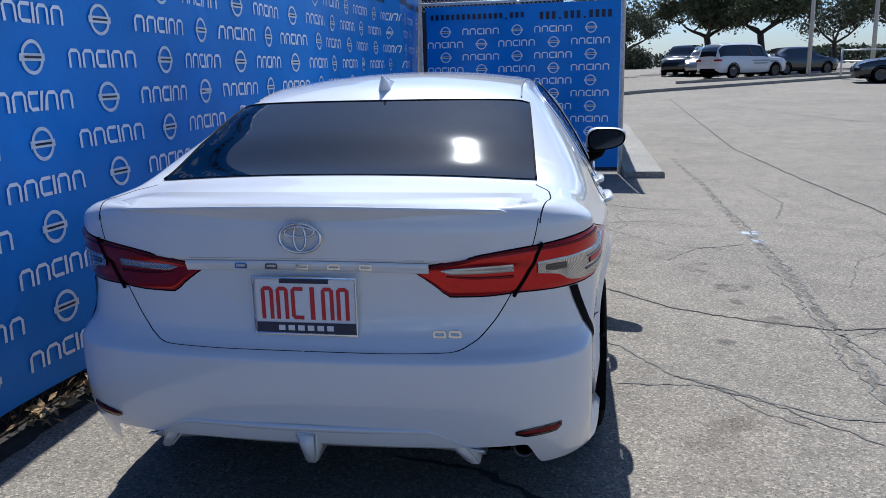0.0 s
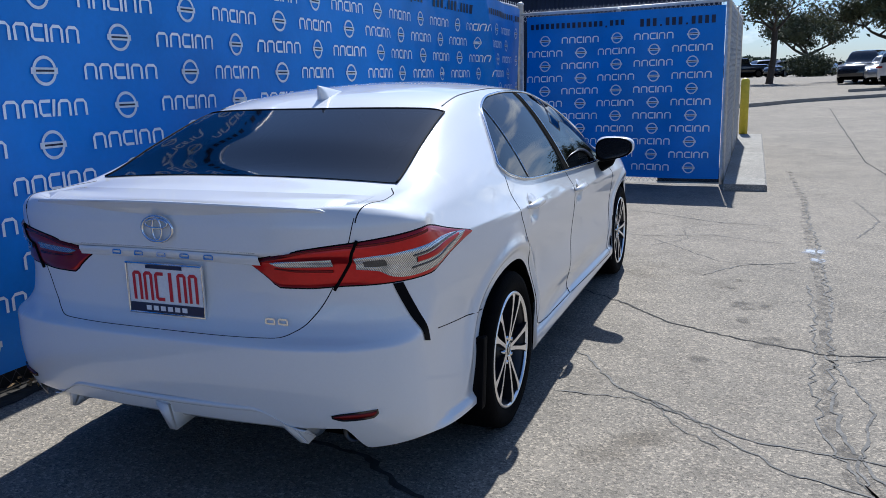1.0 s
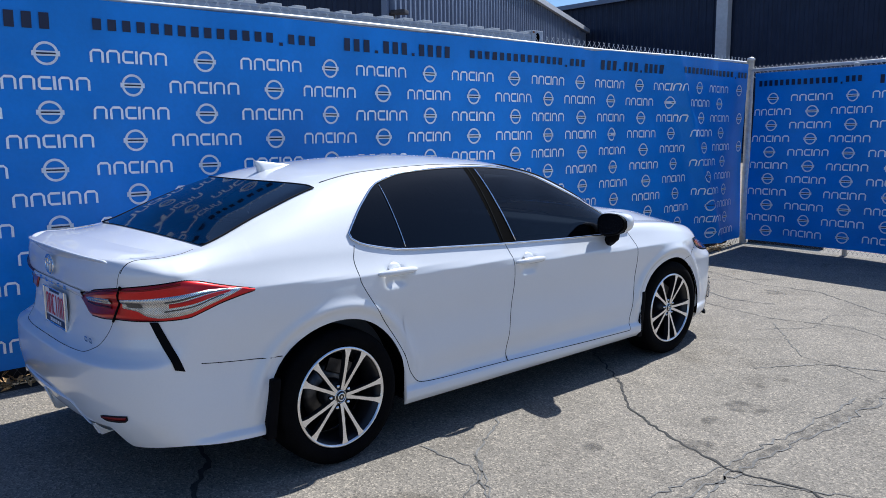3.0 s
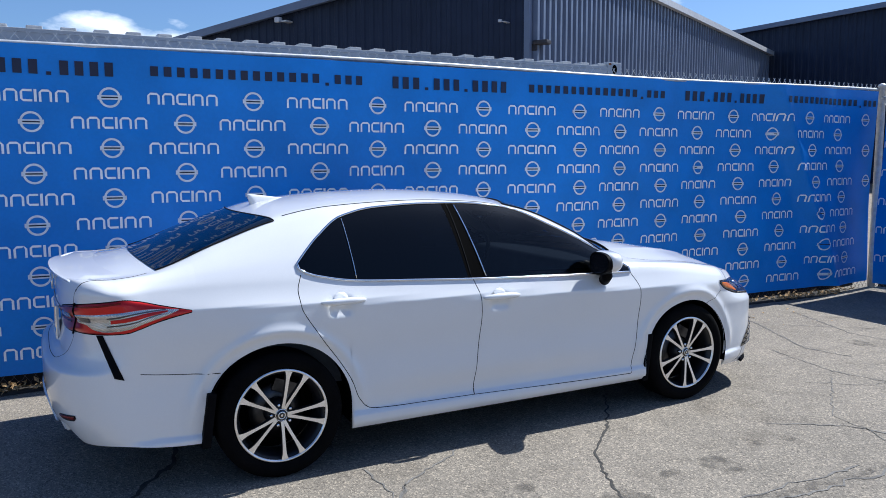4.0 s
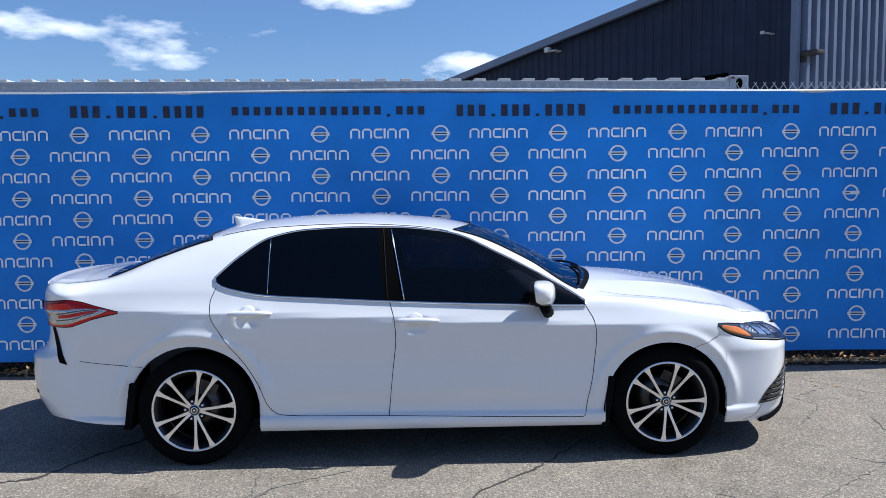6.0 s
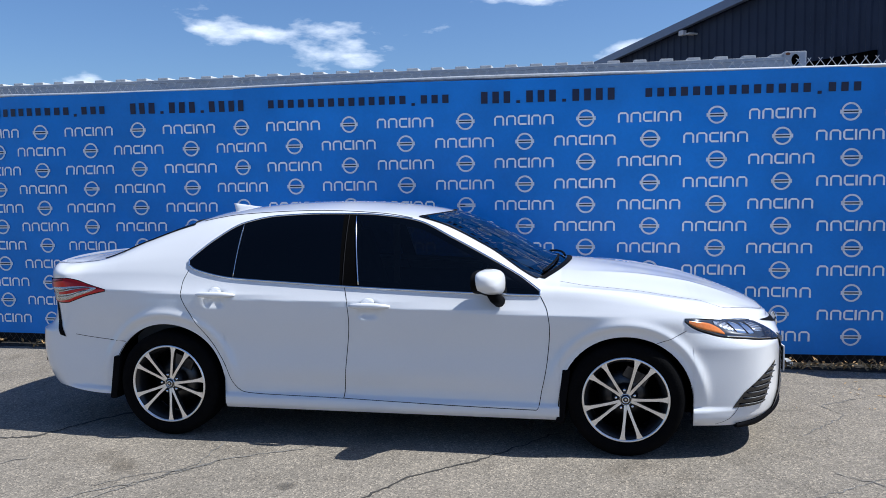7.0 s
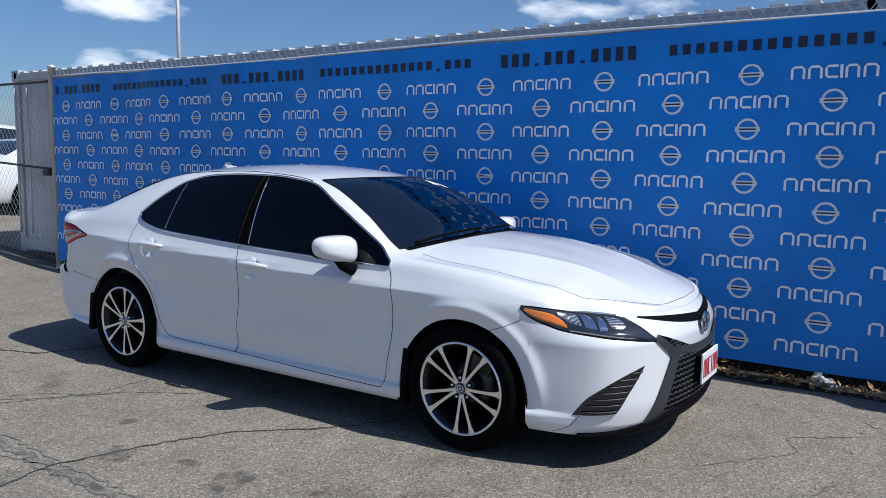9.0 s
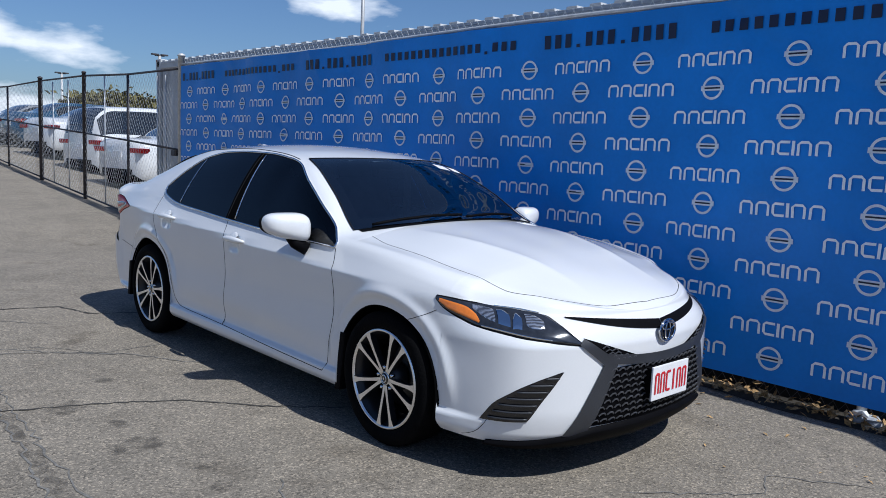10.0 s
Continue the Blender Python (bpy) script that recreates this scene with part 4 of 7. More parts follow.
    xs = np.concatenate([np.linspace(-0.655, -0.56, 12), np.linspace(-0.54, 0.54, 37), np.linspace(0.56, 0.655, 12)])
    prof = ((0.20, -0.002), (0.12, 0.006), (0.05, 0.016), (0.0, 0.026), (-0.026, 0.0325), (-0.034, 0.0315), (-0.036, 0.027), (-0.030, 0.020), (-0.012, 0.004), (-0.002, -0.020), (0.006, -0.050))
    for x in xs:
        u = abs(x) / 0.66
        fade = float(1 - smoothstep(0.86, 1.0, u))
        yb = -0.995 + 0.10 * u ** 2.4
        for a, b in prof:
            yy = yb + a * (1 if a > 0 else 0.35 + 0.65 * fade)
            zz = on_top(min(abs(x), 0.66), max(yy, -0.965 + 0.10 * u ** 2), 0.0).z
            lid = 1.056 - 0.026 * u ** 2
            sp_v.append((x, yy, (max(zz, lid - 0.012) if a > 0.04 else lid) + b * (fade if b > 0 else 1) + 0.0015))
    m = len(prof)
    sp_f = [(i * m + j, i * m + j + 1, (i + 1) * m + j + 1, (i + 1) * m + j) for i in range(len(xs) - 1) for j in range(m - 1)]
    sp_f += [tuple(range(m)), tuple(reversed(range((len(xs) - 1) * m, len(xs) * m)))]
    sp = mesh_ob("boot_spoiler", sp_v, [tuple(reversed(q)) for q in sp_f], M["paint"], car, True, "white lip spoiler on the boot lid")
    sp.data.set_sharp_from_angle(angle=radians(38))

    # tail lamps: wrap round the rear corner
    def wrap(name, knots, mat, off, label="", na=40, nb=8, thick=True, parent=car):
        """A patch that wraps round a corner: knots of (s, low, high)."""
        lo = curve(*[(k[0], k[1]) for k in knots])
        hi = curve(*[(k[0], k[2]) for k in knots])
        s0, s1 = knots[0][0], knots[-1][0]
        made, verts = [], []
        for i in range(na + 1):
            sv = lerp(s0, s1, i / na)
            a, b = float(lo(sv)), float(hi(sv))
            for j in range(nb + 1):
                t = j / nb
                o = off * (1 if 0 < j < nb else -0.4)
                verts.append(shell_point(np.array(sv), np.array(lerp(a, b, t)), o if thick else off))
        idx = lambda i, j: i * (nb + 1) + j
        faces = [(idx(i, j), idx(i + 1, j), idx(i + 1, j + 1), idx(i, j + 1)) for i in range(na) for j in range(nb)]
        for sgn in (1, -1):
            made.append(mesh_ob(name, [(sgn * p[0], p[1], p[2]) for p in verts], faces if sgn > 0 else [tuple(reversed(q)) for q in faces], mat, parent, True, label))
        return made
    R, S = s_of_x_rear, s_of_y
    tl = [(R(0.325), 0.893, 0.899), (R(0.38), 0.853, 0.912), (R(0.435), 0.812, 0.926), (R(0.52), 0.812, 0.944), (R(0.64), 0.820, 0.962), (3.6, 0.822, 0.985), (S(-0.80), 0.828, 0.994), (S(-0.68), 0.848, 0.982), (S(-0.55), 0.884, 0.952), (S(-0.42), 0.916, 0.921)]
    lamps = wrap("tail_lamp", tl, M["red_lens"], 0.008, "red tail lamp with clear centre section", 56, 10)
    wrap("lamp_edge", [(a, b - 0.005, c + 0.005) for a, b, c in tl], M["black_trim"], 0.003, na=56)
    wrap("reversing_lens", [(R(0.405), 0.893, 0.897), (R(0.44), 0.878, 0.908), (R(0.61), 0.882, 0.921)], M["clear_lens"], 0.0125, "clear reversing lens", 18, 6)
    wrap("lamp_shade", [(R(0.42), 0.876, 0.879), (R(0.50), 0.868, 0.876), (R(0.61), 0.868, 0.878)], M["dark_red_lens"], 0.0130, na=18)
    wrap("lamp_shade", [(R(0.36), 0.900, 0.907), (R(0.44), 0.917, 0.924), (R(0.63), 0.945, 0.953), (3.3, 0.955, 0.966), (4.2, 0.972, 0.984)], M["dark_red_lens"], 0.0105, na=28)
    wrap("signal_lens", [(2.62, 0.872, 0.924), (3.0, 0.862, 0.930), (3.25, 0.838, 0.933), (3.6, 0.829, 0.938), (S(-0.78), 0.842, 0.944), (S(-0.66), 0.866, 0.946), (S(-0.54), 0.900, 0.940), (S(-0.48), 0.926, 0.930)], M["clear_lens"], 0.0130, "clear signal lens", 34, 8)
    wrap("lens_bezel", [(2.75, 0.880, 0.916), (2.95, 0.876, 0.920), (3.15, 0.878, 0.918)], M["lamp_dark"], 0.0150, "", 12, 6)
    wrap("lamp_stripe", [(3.78, 0.876, 0.906), (S(-0.72), 0.890, 0.918), (S(-0.60), 0.908, 0.928), (S(-0.53), 0.922, 0.930)], M["red_lens"], 0.0160, "red stripe across the clear lens", 22, 6)
    wrap("stripe_edge", [(3.72, 0.906, 0.914), (S(-0.72), 0.918, 0.926), (S(-0.54), 0.931, 0.936)], M["lamp_dark"], 0.0150, na=18)
    wrap("stripe_edge", [(3.66, 0.862, 0.870), (S(-0.72), 0.881, 0.888), (S(-0.56), 0.912, 0.918)], M["lamp_dark"], 0.0150, na=18)
    seam(along([(0.690, 0.972), (0.660, 0.90), (0.610, 0.812)], 12, lambda x, z: on_rear(x, z, 0.008)), 0.0055, "lamp_divider", M["black_trim"])
    # black slash under each tail lamp and the lower reflectors
    slash = lambda a, b: on_side(lerp(lerp(-0.850, -0.786, a), lerp(-0.822, -0.742, a), b), lerp(0.822, 0.620 - 0.014 * b, a), 0.003)
    sheet("bumper_slash", 18, 4, slash, M["black_trim"], car, "black vent slash in the rear bumper", mirror=True)
    wrap("rear_reflector", [(2.35, 0.418, 0.424), (2.5, 0.409, 0.430), (3.02, 0.414, 0.436), (3.10, 0.426, 0.438)], M["dark_red_lens"], 0.005, "dark red reflector", 16, 4)
    wrap("reflector_slot", [(2.31, 0.415, 0.427), (2.5, 0.405, 0.433), (3.02, 0.410, 0.440), (3.14, 0.424, 0.441)], M["gloss_black"], 0.002, "", 16, 4, False)

    # lower rear: black undertray, white diffuser with three fins, exhaust
    part("undertray", box((-0.70, -0.62, 0.21), (0.70, 3.40, 0.30), 0.03), M["well"], car)
    # the valance hangs from a bright ledge that dips into a ridge at each end
    VAL = ((-1.082, 0.442), (-1.092, 0.436), (-1.090, 0.428), (-1.070, 0.414), (-1.040, 0.375), (-1.005, 0.340), (-0.975, 0.326), (-0.90, 0.322))
    def diff(a, b):
        x = lerp(-0.53, 0.53, a)
        k = b * (len(VAL) - 1)
        i = min(int(k), len(VAL) - 2)
        y, z = (lerp(VAL[i][q], VAL[i + 1][q], k - i) for q in (0, 1))
        dip = float(smoothstep(0.36, 0.53, abs(x))) * (1 - b)
        return Vector((x, y + 0.040 * (x / 0.56) ** 2 + 0.02 * dip, z - 0.085 * dip))
    sheet("rear_diffuser", 48, 14, diff, M["paint"], car, "white lower rear valance with fins")
    for x, tip, w0, top in ((-0.50, 0.298, 0.035, 0.410), (0.0, 0.292, 0.034, 0.415), (0.50, 0.298, 0.035, 0.410)):
        bm = bmesh.new()
        sg = 0 if x == 0 else math.copysign(1, x)
        yb = -1.085 + 0.050 * (x / 0.56) ** 2
        xi = x - sg * 0.075
        vs = [bm.verts.new(p) for p in ((xi - w0, yb, top), (xi + w0, yb, top), (x + 0.018, yb + 0.045, tip), (x - 0.018, yb + 0.045, tip),
                                         (xi - w0 * 1.2, -0.86, top - 0.02), (xi + w0 * 1.2, -0.86, top - 0.02), (x + 0.022, -0.86, tip + 0.018), (x - 0.022, -0.86, tip + 0.018))]
        for q in ((0, 1, 2, 3), (1, 5, 6, 2), (4, 0, 3, 7), (3, 2, 6, 7), (5, 4, 7, 6), (0, 4, 5, 1)):
            bm.faces.new([vs[i] for i in q])
        bmesh.ops.bevel(bm, geom=list(bm.edges), offset=0.008, segments=3, affect="EDGES")
        part("diffuser_fin", bm, M["paint"], car, "", True)
    part("bumper_recess", box((-0.60, -0.90, 0.30), (0.60, -0.60, 0.42), 0.01), M["well"], car)
    v, f = lathe_x([(0.0, 0.030), (-0.13, 0.034), (-0.135, 0.030), (-0.10, 0.026), (0.0, 0.022)], 20)
    mesh_ob("exhaust_pipe", [(0.64 + c, -0.80 + a, 0.330 + b) for a, b, c in v], f, M["steel"], car, True, "steel exhaust tip")

    # rear plate, emblem and badges
    plate = part("rear_plate", box((-0.153, -1.006, 0.705), (0.153, -0.994, 0.868), 0.004), M["plate_white"], car, "white dealer plate with red marks in a dark frame")
    rim = [(-0.158, 0.700), (0.158, 0.700), (0.158, 0.873), (-0.158, 0.873)]
    v, f = tube_data([(x, -1.008, z) for x, z in rim], 0.0052, 6, True)
    mesh_ob("plate_frame", v, f, M["chrome"], plate, False)
    part("plate_band", box((-0.153, -1.0085, 0.703), (0.153, -1.0065, 0.735), 0.0), M["plate_dark"], plate)
    part("plate_band", box((-0.075, -1.0085, 0.856), (0.075, -1.0065, 0.870), 0.0), M["plate_dark"], plate)
    for i in range(6):
        x = -0.116 + i * 0.0465
        part("plate_mark", glyph_bm(x, 0.795, 0.019 if i != 3 else 0.007, 0.050, 0.0118, lambda a, b: (a, -1.0078, b), MARKS[i]), M["plate_red"], plate)
    for i in range(6):
        x = -0.075 + i * 0.030
        part("plate_mark", box((x - 0.010, -1.0098, 0.711), (x + 0.010, -1.0086, 0.727)), M["plate_white"], plate)
    emblem(car, (0.0, -1.012, 0.995), 0.062, 0.043, -1)
    # white strip between the tail lamps that carries the badge
    STRIP = ((0.886, 0.000), (0.8885, 0.009), (0.893, 0.013), (0.906, 0.014), (0.918, 0.012), (0.9225, 0.004))
    def garnish(a, b):
        x = lerp(-0.372, 0.372, a)
        i = min(int(b * 5), 4)
        z, o = (lerp(STRIP[i][q], STRIP[i + 1][q], b * 5 - i) for q in (0, 1))
        return on_rear(x, z + 0.006 * (1 - (x / 0.372) ** 2) - 0.003, o)
    sheet("boot_garnish", 40, 10, garnish, M["paint"], car, "white strip across the boot lid")
    for i, wd in enumerate((0.030, 0.030, 0.030, 0.030, 0.030)):
        x = -0.19 + i * 0.095
        y = on_rear(x, 0.912, 0.0).y - 0.0165
        part("badge_mark", glyph_bm(x, 0.908, 0.019, 0.0085, 0.005, lambda a, b, y=y: (a, y, b)), M["chrome"], car)
    for x in (0.40, 0.445):
        y = on_rear(x, 0.70, 0.0).y - 0.003
        part("badge_mark", glyph_bm(x, 0.707, 0.019, 0.011, 0.006, lambda a, b, y=y: (a, y, b)), M["chrome"], car)

    # head lamps
    F = s_of_x_front
    hl = [(11.68, 0.787, 0.797), (11.85, 0.750, 0.797), (12.15, 0.716, 0.792), (12.5, 0.690, 0.785), (13.3, 0.668, 0.775), (14.0, 0.655, 0.761), (14.4, 0.647, 0.715), (14.85, 0.639, 0.646)]
    wrap("head_lamp", hl, M["lamp_dark"], 0.006, "dark head lamp with amber corner and bright reflectors", 56, 8)
    wrap("lamp_edge", [(a, b - 0.006, c + 0.005) for a, b, c in hl], M["black_trim"], 0.002, na=56)
    wrap("amber_lens", [(11.76, 0.772, 0.790), (11.95, 0.742, 0.786), (12.25, 0.716, 0.774), (12.48, 0.702, 0.742), (12.56, 0.700, 0.712)], M["amber"], 0.0095, "amber side lens", 22, 6)
    wrap("lamp_reflector", [(12.42, 0.755, 0.776), (12.62, 0.722, 0.774), (12.80, 0.706, 0.770), (12.86, 0.704, 0.764)], M["clear_lens"], 0.0085, "bright fluted lamp reflector", 12, 6)
    wrap("lamp_reflector", [(12.92, 0.700, 0.764), (13.05, 0.694, 0.766), (13.18, 0.692, 0.748)], M["chrome"], 0.0100, "bright lamp reflector", 10, 6)
    wrap("lamp_reflector", [(13.24, 0.688, 0.730), (13.36, 0.686, 0.758), (13.46, 0.688, 0.740)], M["chrome"], 0.0100, "bright lamp reflector", 10, 6)
    wrap("lamp_reflector", [(13.56, 0.704, 0.756), (13.72, 0.690, 0.756), (13.92, 0.690, 0.744), (14.0, 0.700, 0.724)], M["clear_lens"], 0.0090, "bright fluted lamp reflector", 12, 6)
    wrap("lamp_line", [(12.60, 0.690, 0.697), (13.4, 0.672, 0.679), (14.2, 0.657, 0.662)], M["chrome"], 0.0088, "", 24, 3)
    wrap("lamp_line", [(12.9, 0.768, 0.773), (13.5, 0.763, 0.768), (13.95, 0.754, 0.758)], M["chrome"], 0.0088, "", 24, 3)

    # front: slot, emblem, grille, frame, side vents, lip
    def front_patch(name, f, mat, na=24, nb=8, off=0.004, label="", mirror=False, parent=car):
        return sheet(name, na, nb, lambda a, b: on_front(*f(a, b), off), mat, parent, label, mirror=mirror)
    front_patch("grille_slot", lambda a, b: (lerp(0.0, 0.527, a), lerp(0.668, 0.708, b) * (1 - a) + lerp(0.741, 0.748, b) * a + 0.010 * math.sin(math.pi * a) * (b - 1)), M["black_trim"], 24, 4, 0.003, "thin black slot above the grille", True)
    front_patch("upper_grille", lambda a, b: (lerp(0.15, lerp(0.365, 0.510, b), a), lerp(0.552, lerp(0.556, 0.668, b), a)), M["black_trim"], 14, 5, 0.003, "black mesh upper grille", True)
    front_patch("lower_grille", lambda a, b: (lerp(-1, 1, a) * lerp(0.475, 0.36, b), lerp(0.265, 0.525, b)), M["black_trim"], 30, 12, 0.003, "black mesh lower grille")
    # mesh relief of small arcs
    chunks = []
    for r in range(9):
        z = 0.285 + r * 0.028
        half = lerp(0.465, 0.365, (z - 0.265) / 0.26)
        k = int(2 * half / 0.046)
        for c in range(k):
            x = -half + (c + 0.5 + 0.5 * (r % 2)) * 2 * half / k
            if abs(x) > half - 0.02:
                continue
            pts = [on_front(x - 0.019, z, 0.007), on_front(x - 0.008, z + 0.012, 0.011), on_front(x + 0.008, z + 0.012, 0.011), on_front(x + 0.019, z, 0.007)]
            chunks.append(tube_data(pts, 0.0035, 4))
    mesh_ob("grille_mesh", *joined(chunks), M["mesh_grey"], car, False, "dark grey grille mesh")
    for sgn in (1, -1):
        chunks = []
        for r in range(7):
            z = 0.560 + r * 0.015
            for c in range(9):
                x = 0.19 + c * 0.036 + 0.018 * (r % 2)
                if z > 0.546 + 0.115 * (x - 0.17) / 0.335 or x > 0.335 + 1.40 * (z - 0.555):
                    continue
                chunks.append(tube_data([on_front(sgn * (x - 0.018), z, 0.006), on_front(sgn * x, z + 0.010, 0.010), on_front(sgn * (x + 0.018), z, 0.006)], 0.003, 4))
        mesh_ob("grille_mesh", *joined(chunks), M["mesh_grey"], car, False)
    front_patch("grille_frame", lambda a, b: (lerp(lerp(0.470, 0.325, a), lerp(0.578, 0.408, a), b), lerp(0.232, 0.552, a)), M["grey_trim"], 20, 4, 0.009, "dark grey grille surround", True)
    front_patch("grille_frame", lambda a, b: (lerp(lerp(0.335, 0.402, b), lerp(0.508, 0.535, b), a), lerp(lerp(0.556, 0.538, b), lerp(0.664, 0.640, b), a)), M["grey_trim"], 14, 4, 0.009, "dark grey grille surround", True)
    front_patch("grille_bar", lambda a, b: (lerp(-0.40, 0.40, a), lerp(0.520, 0.566, b) + 0.03 * abs(2 * a - 1) ** 2), M["grey_trim"], 30, 4, 0.010, "dark grey bar across the grille")
    wrap("front_lip", [(F(0.80), 0.184, 0.196), (F(0.70), 0.180, 0.208), (F(0.55), 0.178, 0.235), (F(0.42), 0.178, 0.262), (F(0.0), 0.178, 0.268)], M["black_trim"], 0.024, "black plastic front lip", 50, 8)
    # leaf-shaped side vents that narrow to a tip beside the grille
    vent_out = curve((0.290, 0.826), (0.37, 0.808), (0.44, 0.762), (0.49, 0.690), (0.525, 0.606))
    vent_in = curve((0.290, 0.722), (0.38, 0.680), (0.46, 0.634), (0.525, 0.598))
    def ventf(a, b):
        z = lerp(0.290, 0.525, b)
        return lerp(float(vent_out(z)), float(vent_in(z)), a), z + 0.012 * a * (1 - b)
    front_patch("side_vent", ventf, M["gloss_black"], 12, 14, 0.003, "black side vent with slats", True)
    for k in range(7):
        t = (k + 0.55) / 7.4
        pts = [on_front(*ventf(a, t), 0.011) for a in np.linspace(0.08, 0.92, 8)]
        seam(pts, 0.0045, "vent_slat", M["grey_trim"])
    seam(along([(0.838, 0.195), (0.815, 0.292)], 8, lambda x, z: on_front(x, z, -0.0005)), 0.0018)
    fplate = part("front_plate", box((-0.153, 3.838, 0.352), (0.153, 3.848, 0.512), 0.004), M["plate_white"], car, "white dealer plate with red marks")
    for i in range(6):
        x = 0.116 - i * 0.0465
        part("plate_mark", glyph_bm(-x, 0.432, 0.019 if i != 3 else 0.007, 0.050, 0.0118, lambda a, b: (-a, 3.8505, b), MARKS[i]), M["plate_red"], fplate)
    part("plate_holder", box((-0.14, 3.79, 0.36), (0.14, 3.838, 0.50), 0.0), M["black_trim"], car)
    emblem(car, (0.0, 3.808, 0.662), 0.066, 0.050, 1)

    # mirrors, handles
    for sgn in (1, -1):
        vs, fs = [], []
        nu, nv = 24, 16
        for i in range(nv + 1):
            ph = -math.pi / 2 + math.pi * i / nv
            for j in range(nu):
                th = 2 * math.pi * j / nu
                c, sn = math.cos(th), math.sin(th)
                e = lambda t, p: math.copysign(abs(t) ** p, t)
                x, y, z = 0.125 * e(math.cos(ph), 0.5) * e(c, 0.6), 0.088 * e(math.cos(ph), 0.62) * e(sn, 0.75), 0.072 * e(math.sin(ph), 0.72)
                y = y * (1 - 0.18 * (x / 0.125)) if y > 0 else y * 0.62
                z = z * (1 - 0.20 * x / 0.125) + (0.012 * x / 0.125 if z > 0 else 0.020 * x / 0.125)
                vs.append((sgn * (0.985 + x), 2.035 + y - 0.16 * x, 1.010 + z))
        fs = [(i * nu + j, i * nu + (j + 1) % nu, (i + 1) * nu + (j + 1) % nu, (i + 1) * nu + j) for i in range(nv) for j in range(nu)]
        if sgn < 0:
            fs = [tuple(reversed(q)) for q in fs]
        halves = []
        for keep_up in (False, True):
            bm = bmesh.new()
            bv = [bm.verts.new(p) for p in vs]
            for q in fs:
                try:
                    bm.faces.new([bv[i] for i in q])
                except ValueError:
                    pass
            bmesh.ops.bisect_plane(bm, geom=list(bm.verts) + list(bm.edges) + list(bm.faces), plane_co=(0.985 * sgn, 2.0, 0.974), plane_no=(0, 0.55, 0.83), clear_inner=keep_up, clear_outer=not keep_up)
            halves.append(bm)
        mo = part("door_mirror", halves[0], M["black_trim"], car, "white door mirror with black foot", True)
        part("mirror_cap", halves[1], M["paint"], mo, "", True)
        ring = [(math.copysign(abs(math.cos(w)) ** 0.72, math.cos(w)), math.copysign(abs(math.sin(w)) ** 0.78, math.sin(w))) for w in np.linspace(0, 2 * math.pi, 33)[:-1]]
        for gname, kx, kz, back, mat in (("mirror_bezel", 0.117, 0.067, 0.0575, "black_trim"), ("mirror_glass", 0.106, 0.058, 0.0600, "gloss_black")):
            face = [(sgn * (0.985 + a * kx), 2.035 - back - 0.16 * a * kx, 1.010 + b * kz * (1 - 0.16 * a) + 0.010 * a) for a, b in ring]
            front = [(p[0], p[1] + 0.035, p[2]) for p in face]
            q = [tuple(range(32))] + [(k, 32 + k, 32 + (k + 1) % 32, (k + 1) % 32) for k in range(32)]
            mesh_ob(gname, face + front, q, M[mat], mo, False)
        v, f = tube_data([(sgn * 0.97, 2.05, 0.965), (sgn * 0.945, 2.075, 0.92), (sgn * 0.885, 2.10, 0.885)], [0.030, 0.034, 0.036], 10)
        mesh_ob("mirror_foot", v, f, M["black_trim"], mo, True)
        for yc, zc in HANDLES:
            ends = [on_side(yc + d, zc, 0.0) for d in (-0.124, 0.124)]
            pts = [ends[0].lerp(ends[1], (t + 1) / 2) + Vector((0.002 + 0.020 * (1 - t ** 4), 0, 0.004 * (1 - t * t))) for t in np.linspace(-1, 1, 17)]
            v, f = tube_data([(sgn * p.x, p.y, p.z) for p in pts], [0.007 + 0.012 * (1 - abs(t) ** 3) for t in np.linspace(-1, 1, 17)], 10)
            mesh_ob("door_handle", v, f, M["paint"], car, True, "white pull handle on the door")
            pad = [on_side(yc - 0.01 + 0.040 * math.cos(w), zc + 0.020 + 0.026 * math.sin(w), 0.002) for w in np.linspace(0, 2 * math.pi, 25)[:-1]]
            mid = on_side(yc - 0.01, zc + 0.034, 0.012)
            flat_x = 0.5 * (ends[0].x + ends[1].x)
            vs = [(sgn * (p.x if p.z > zc + 0.02 else flat_x), p.y, p.z) for p in [mid] + pad]
            fs = [(0, 1 + k, 1 + (k + 1) % 24) for k in range(24)]
            mesh_ob("handle_pad", vs, fs if sgn > 0 else [tuple(reversed(q)) for q in fs], M["paint"], car, True)

    # wheels
    make_wheels(car)
    # dark liners in the wheel arches
    for c, zc, r in ARCHES:
        for sgn in (1, -1):
            vs, fs = [], []
            ang = np.linspace(-0.25, math.pi + 0.25, 31)
            for w in ang:
                for x, rr in ((0.893, r + 0.0), (0.875, r + 0.004), (0.70, r + 0.02), (0.50, r + 0.02)):
                    vs.append((sgn * x, c + rr * math.cos(w), zc + rr * math.sin(w)))
            fs = [(i * 4 + j, i * 4 + j + 1, (i + 1) * 4 + j + 1, (i + 1) * 4 + j) for i in range(30) for j in range(3)]
            vs += [(sgn * 0.50, c, zc)]
            fs += [(i * 4 + 3, len(vs) - 1, (i + 1) * 4 + 3) for i in range(30)]
            mesh_ob("wheel_liner", vs, fs, M["well"], car, True)
            y0 = c - r - 0.005
            bm = box((min(sgn * 0.74, sgn * 0.908), y0 - 0.016, 0.225 if c < 1 else 0.185), (max(sgn * 0.74, sgn * 0.908), y0 + 0.03, 0.50), 0.012)
            for vtx in bm.verts:
                if vtx.co.z > 0.45:
                    vtx.co.y += 0.035
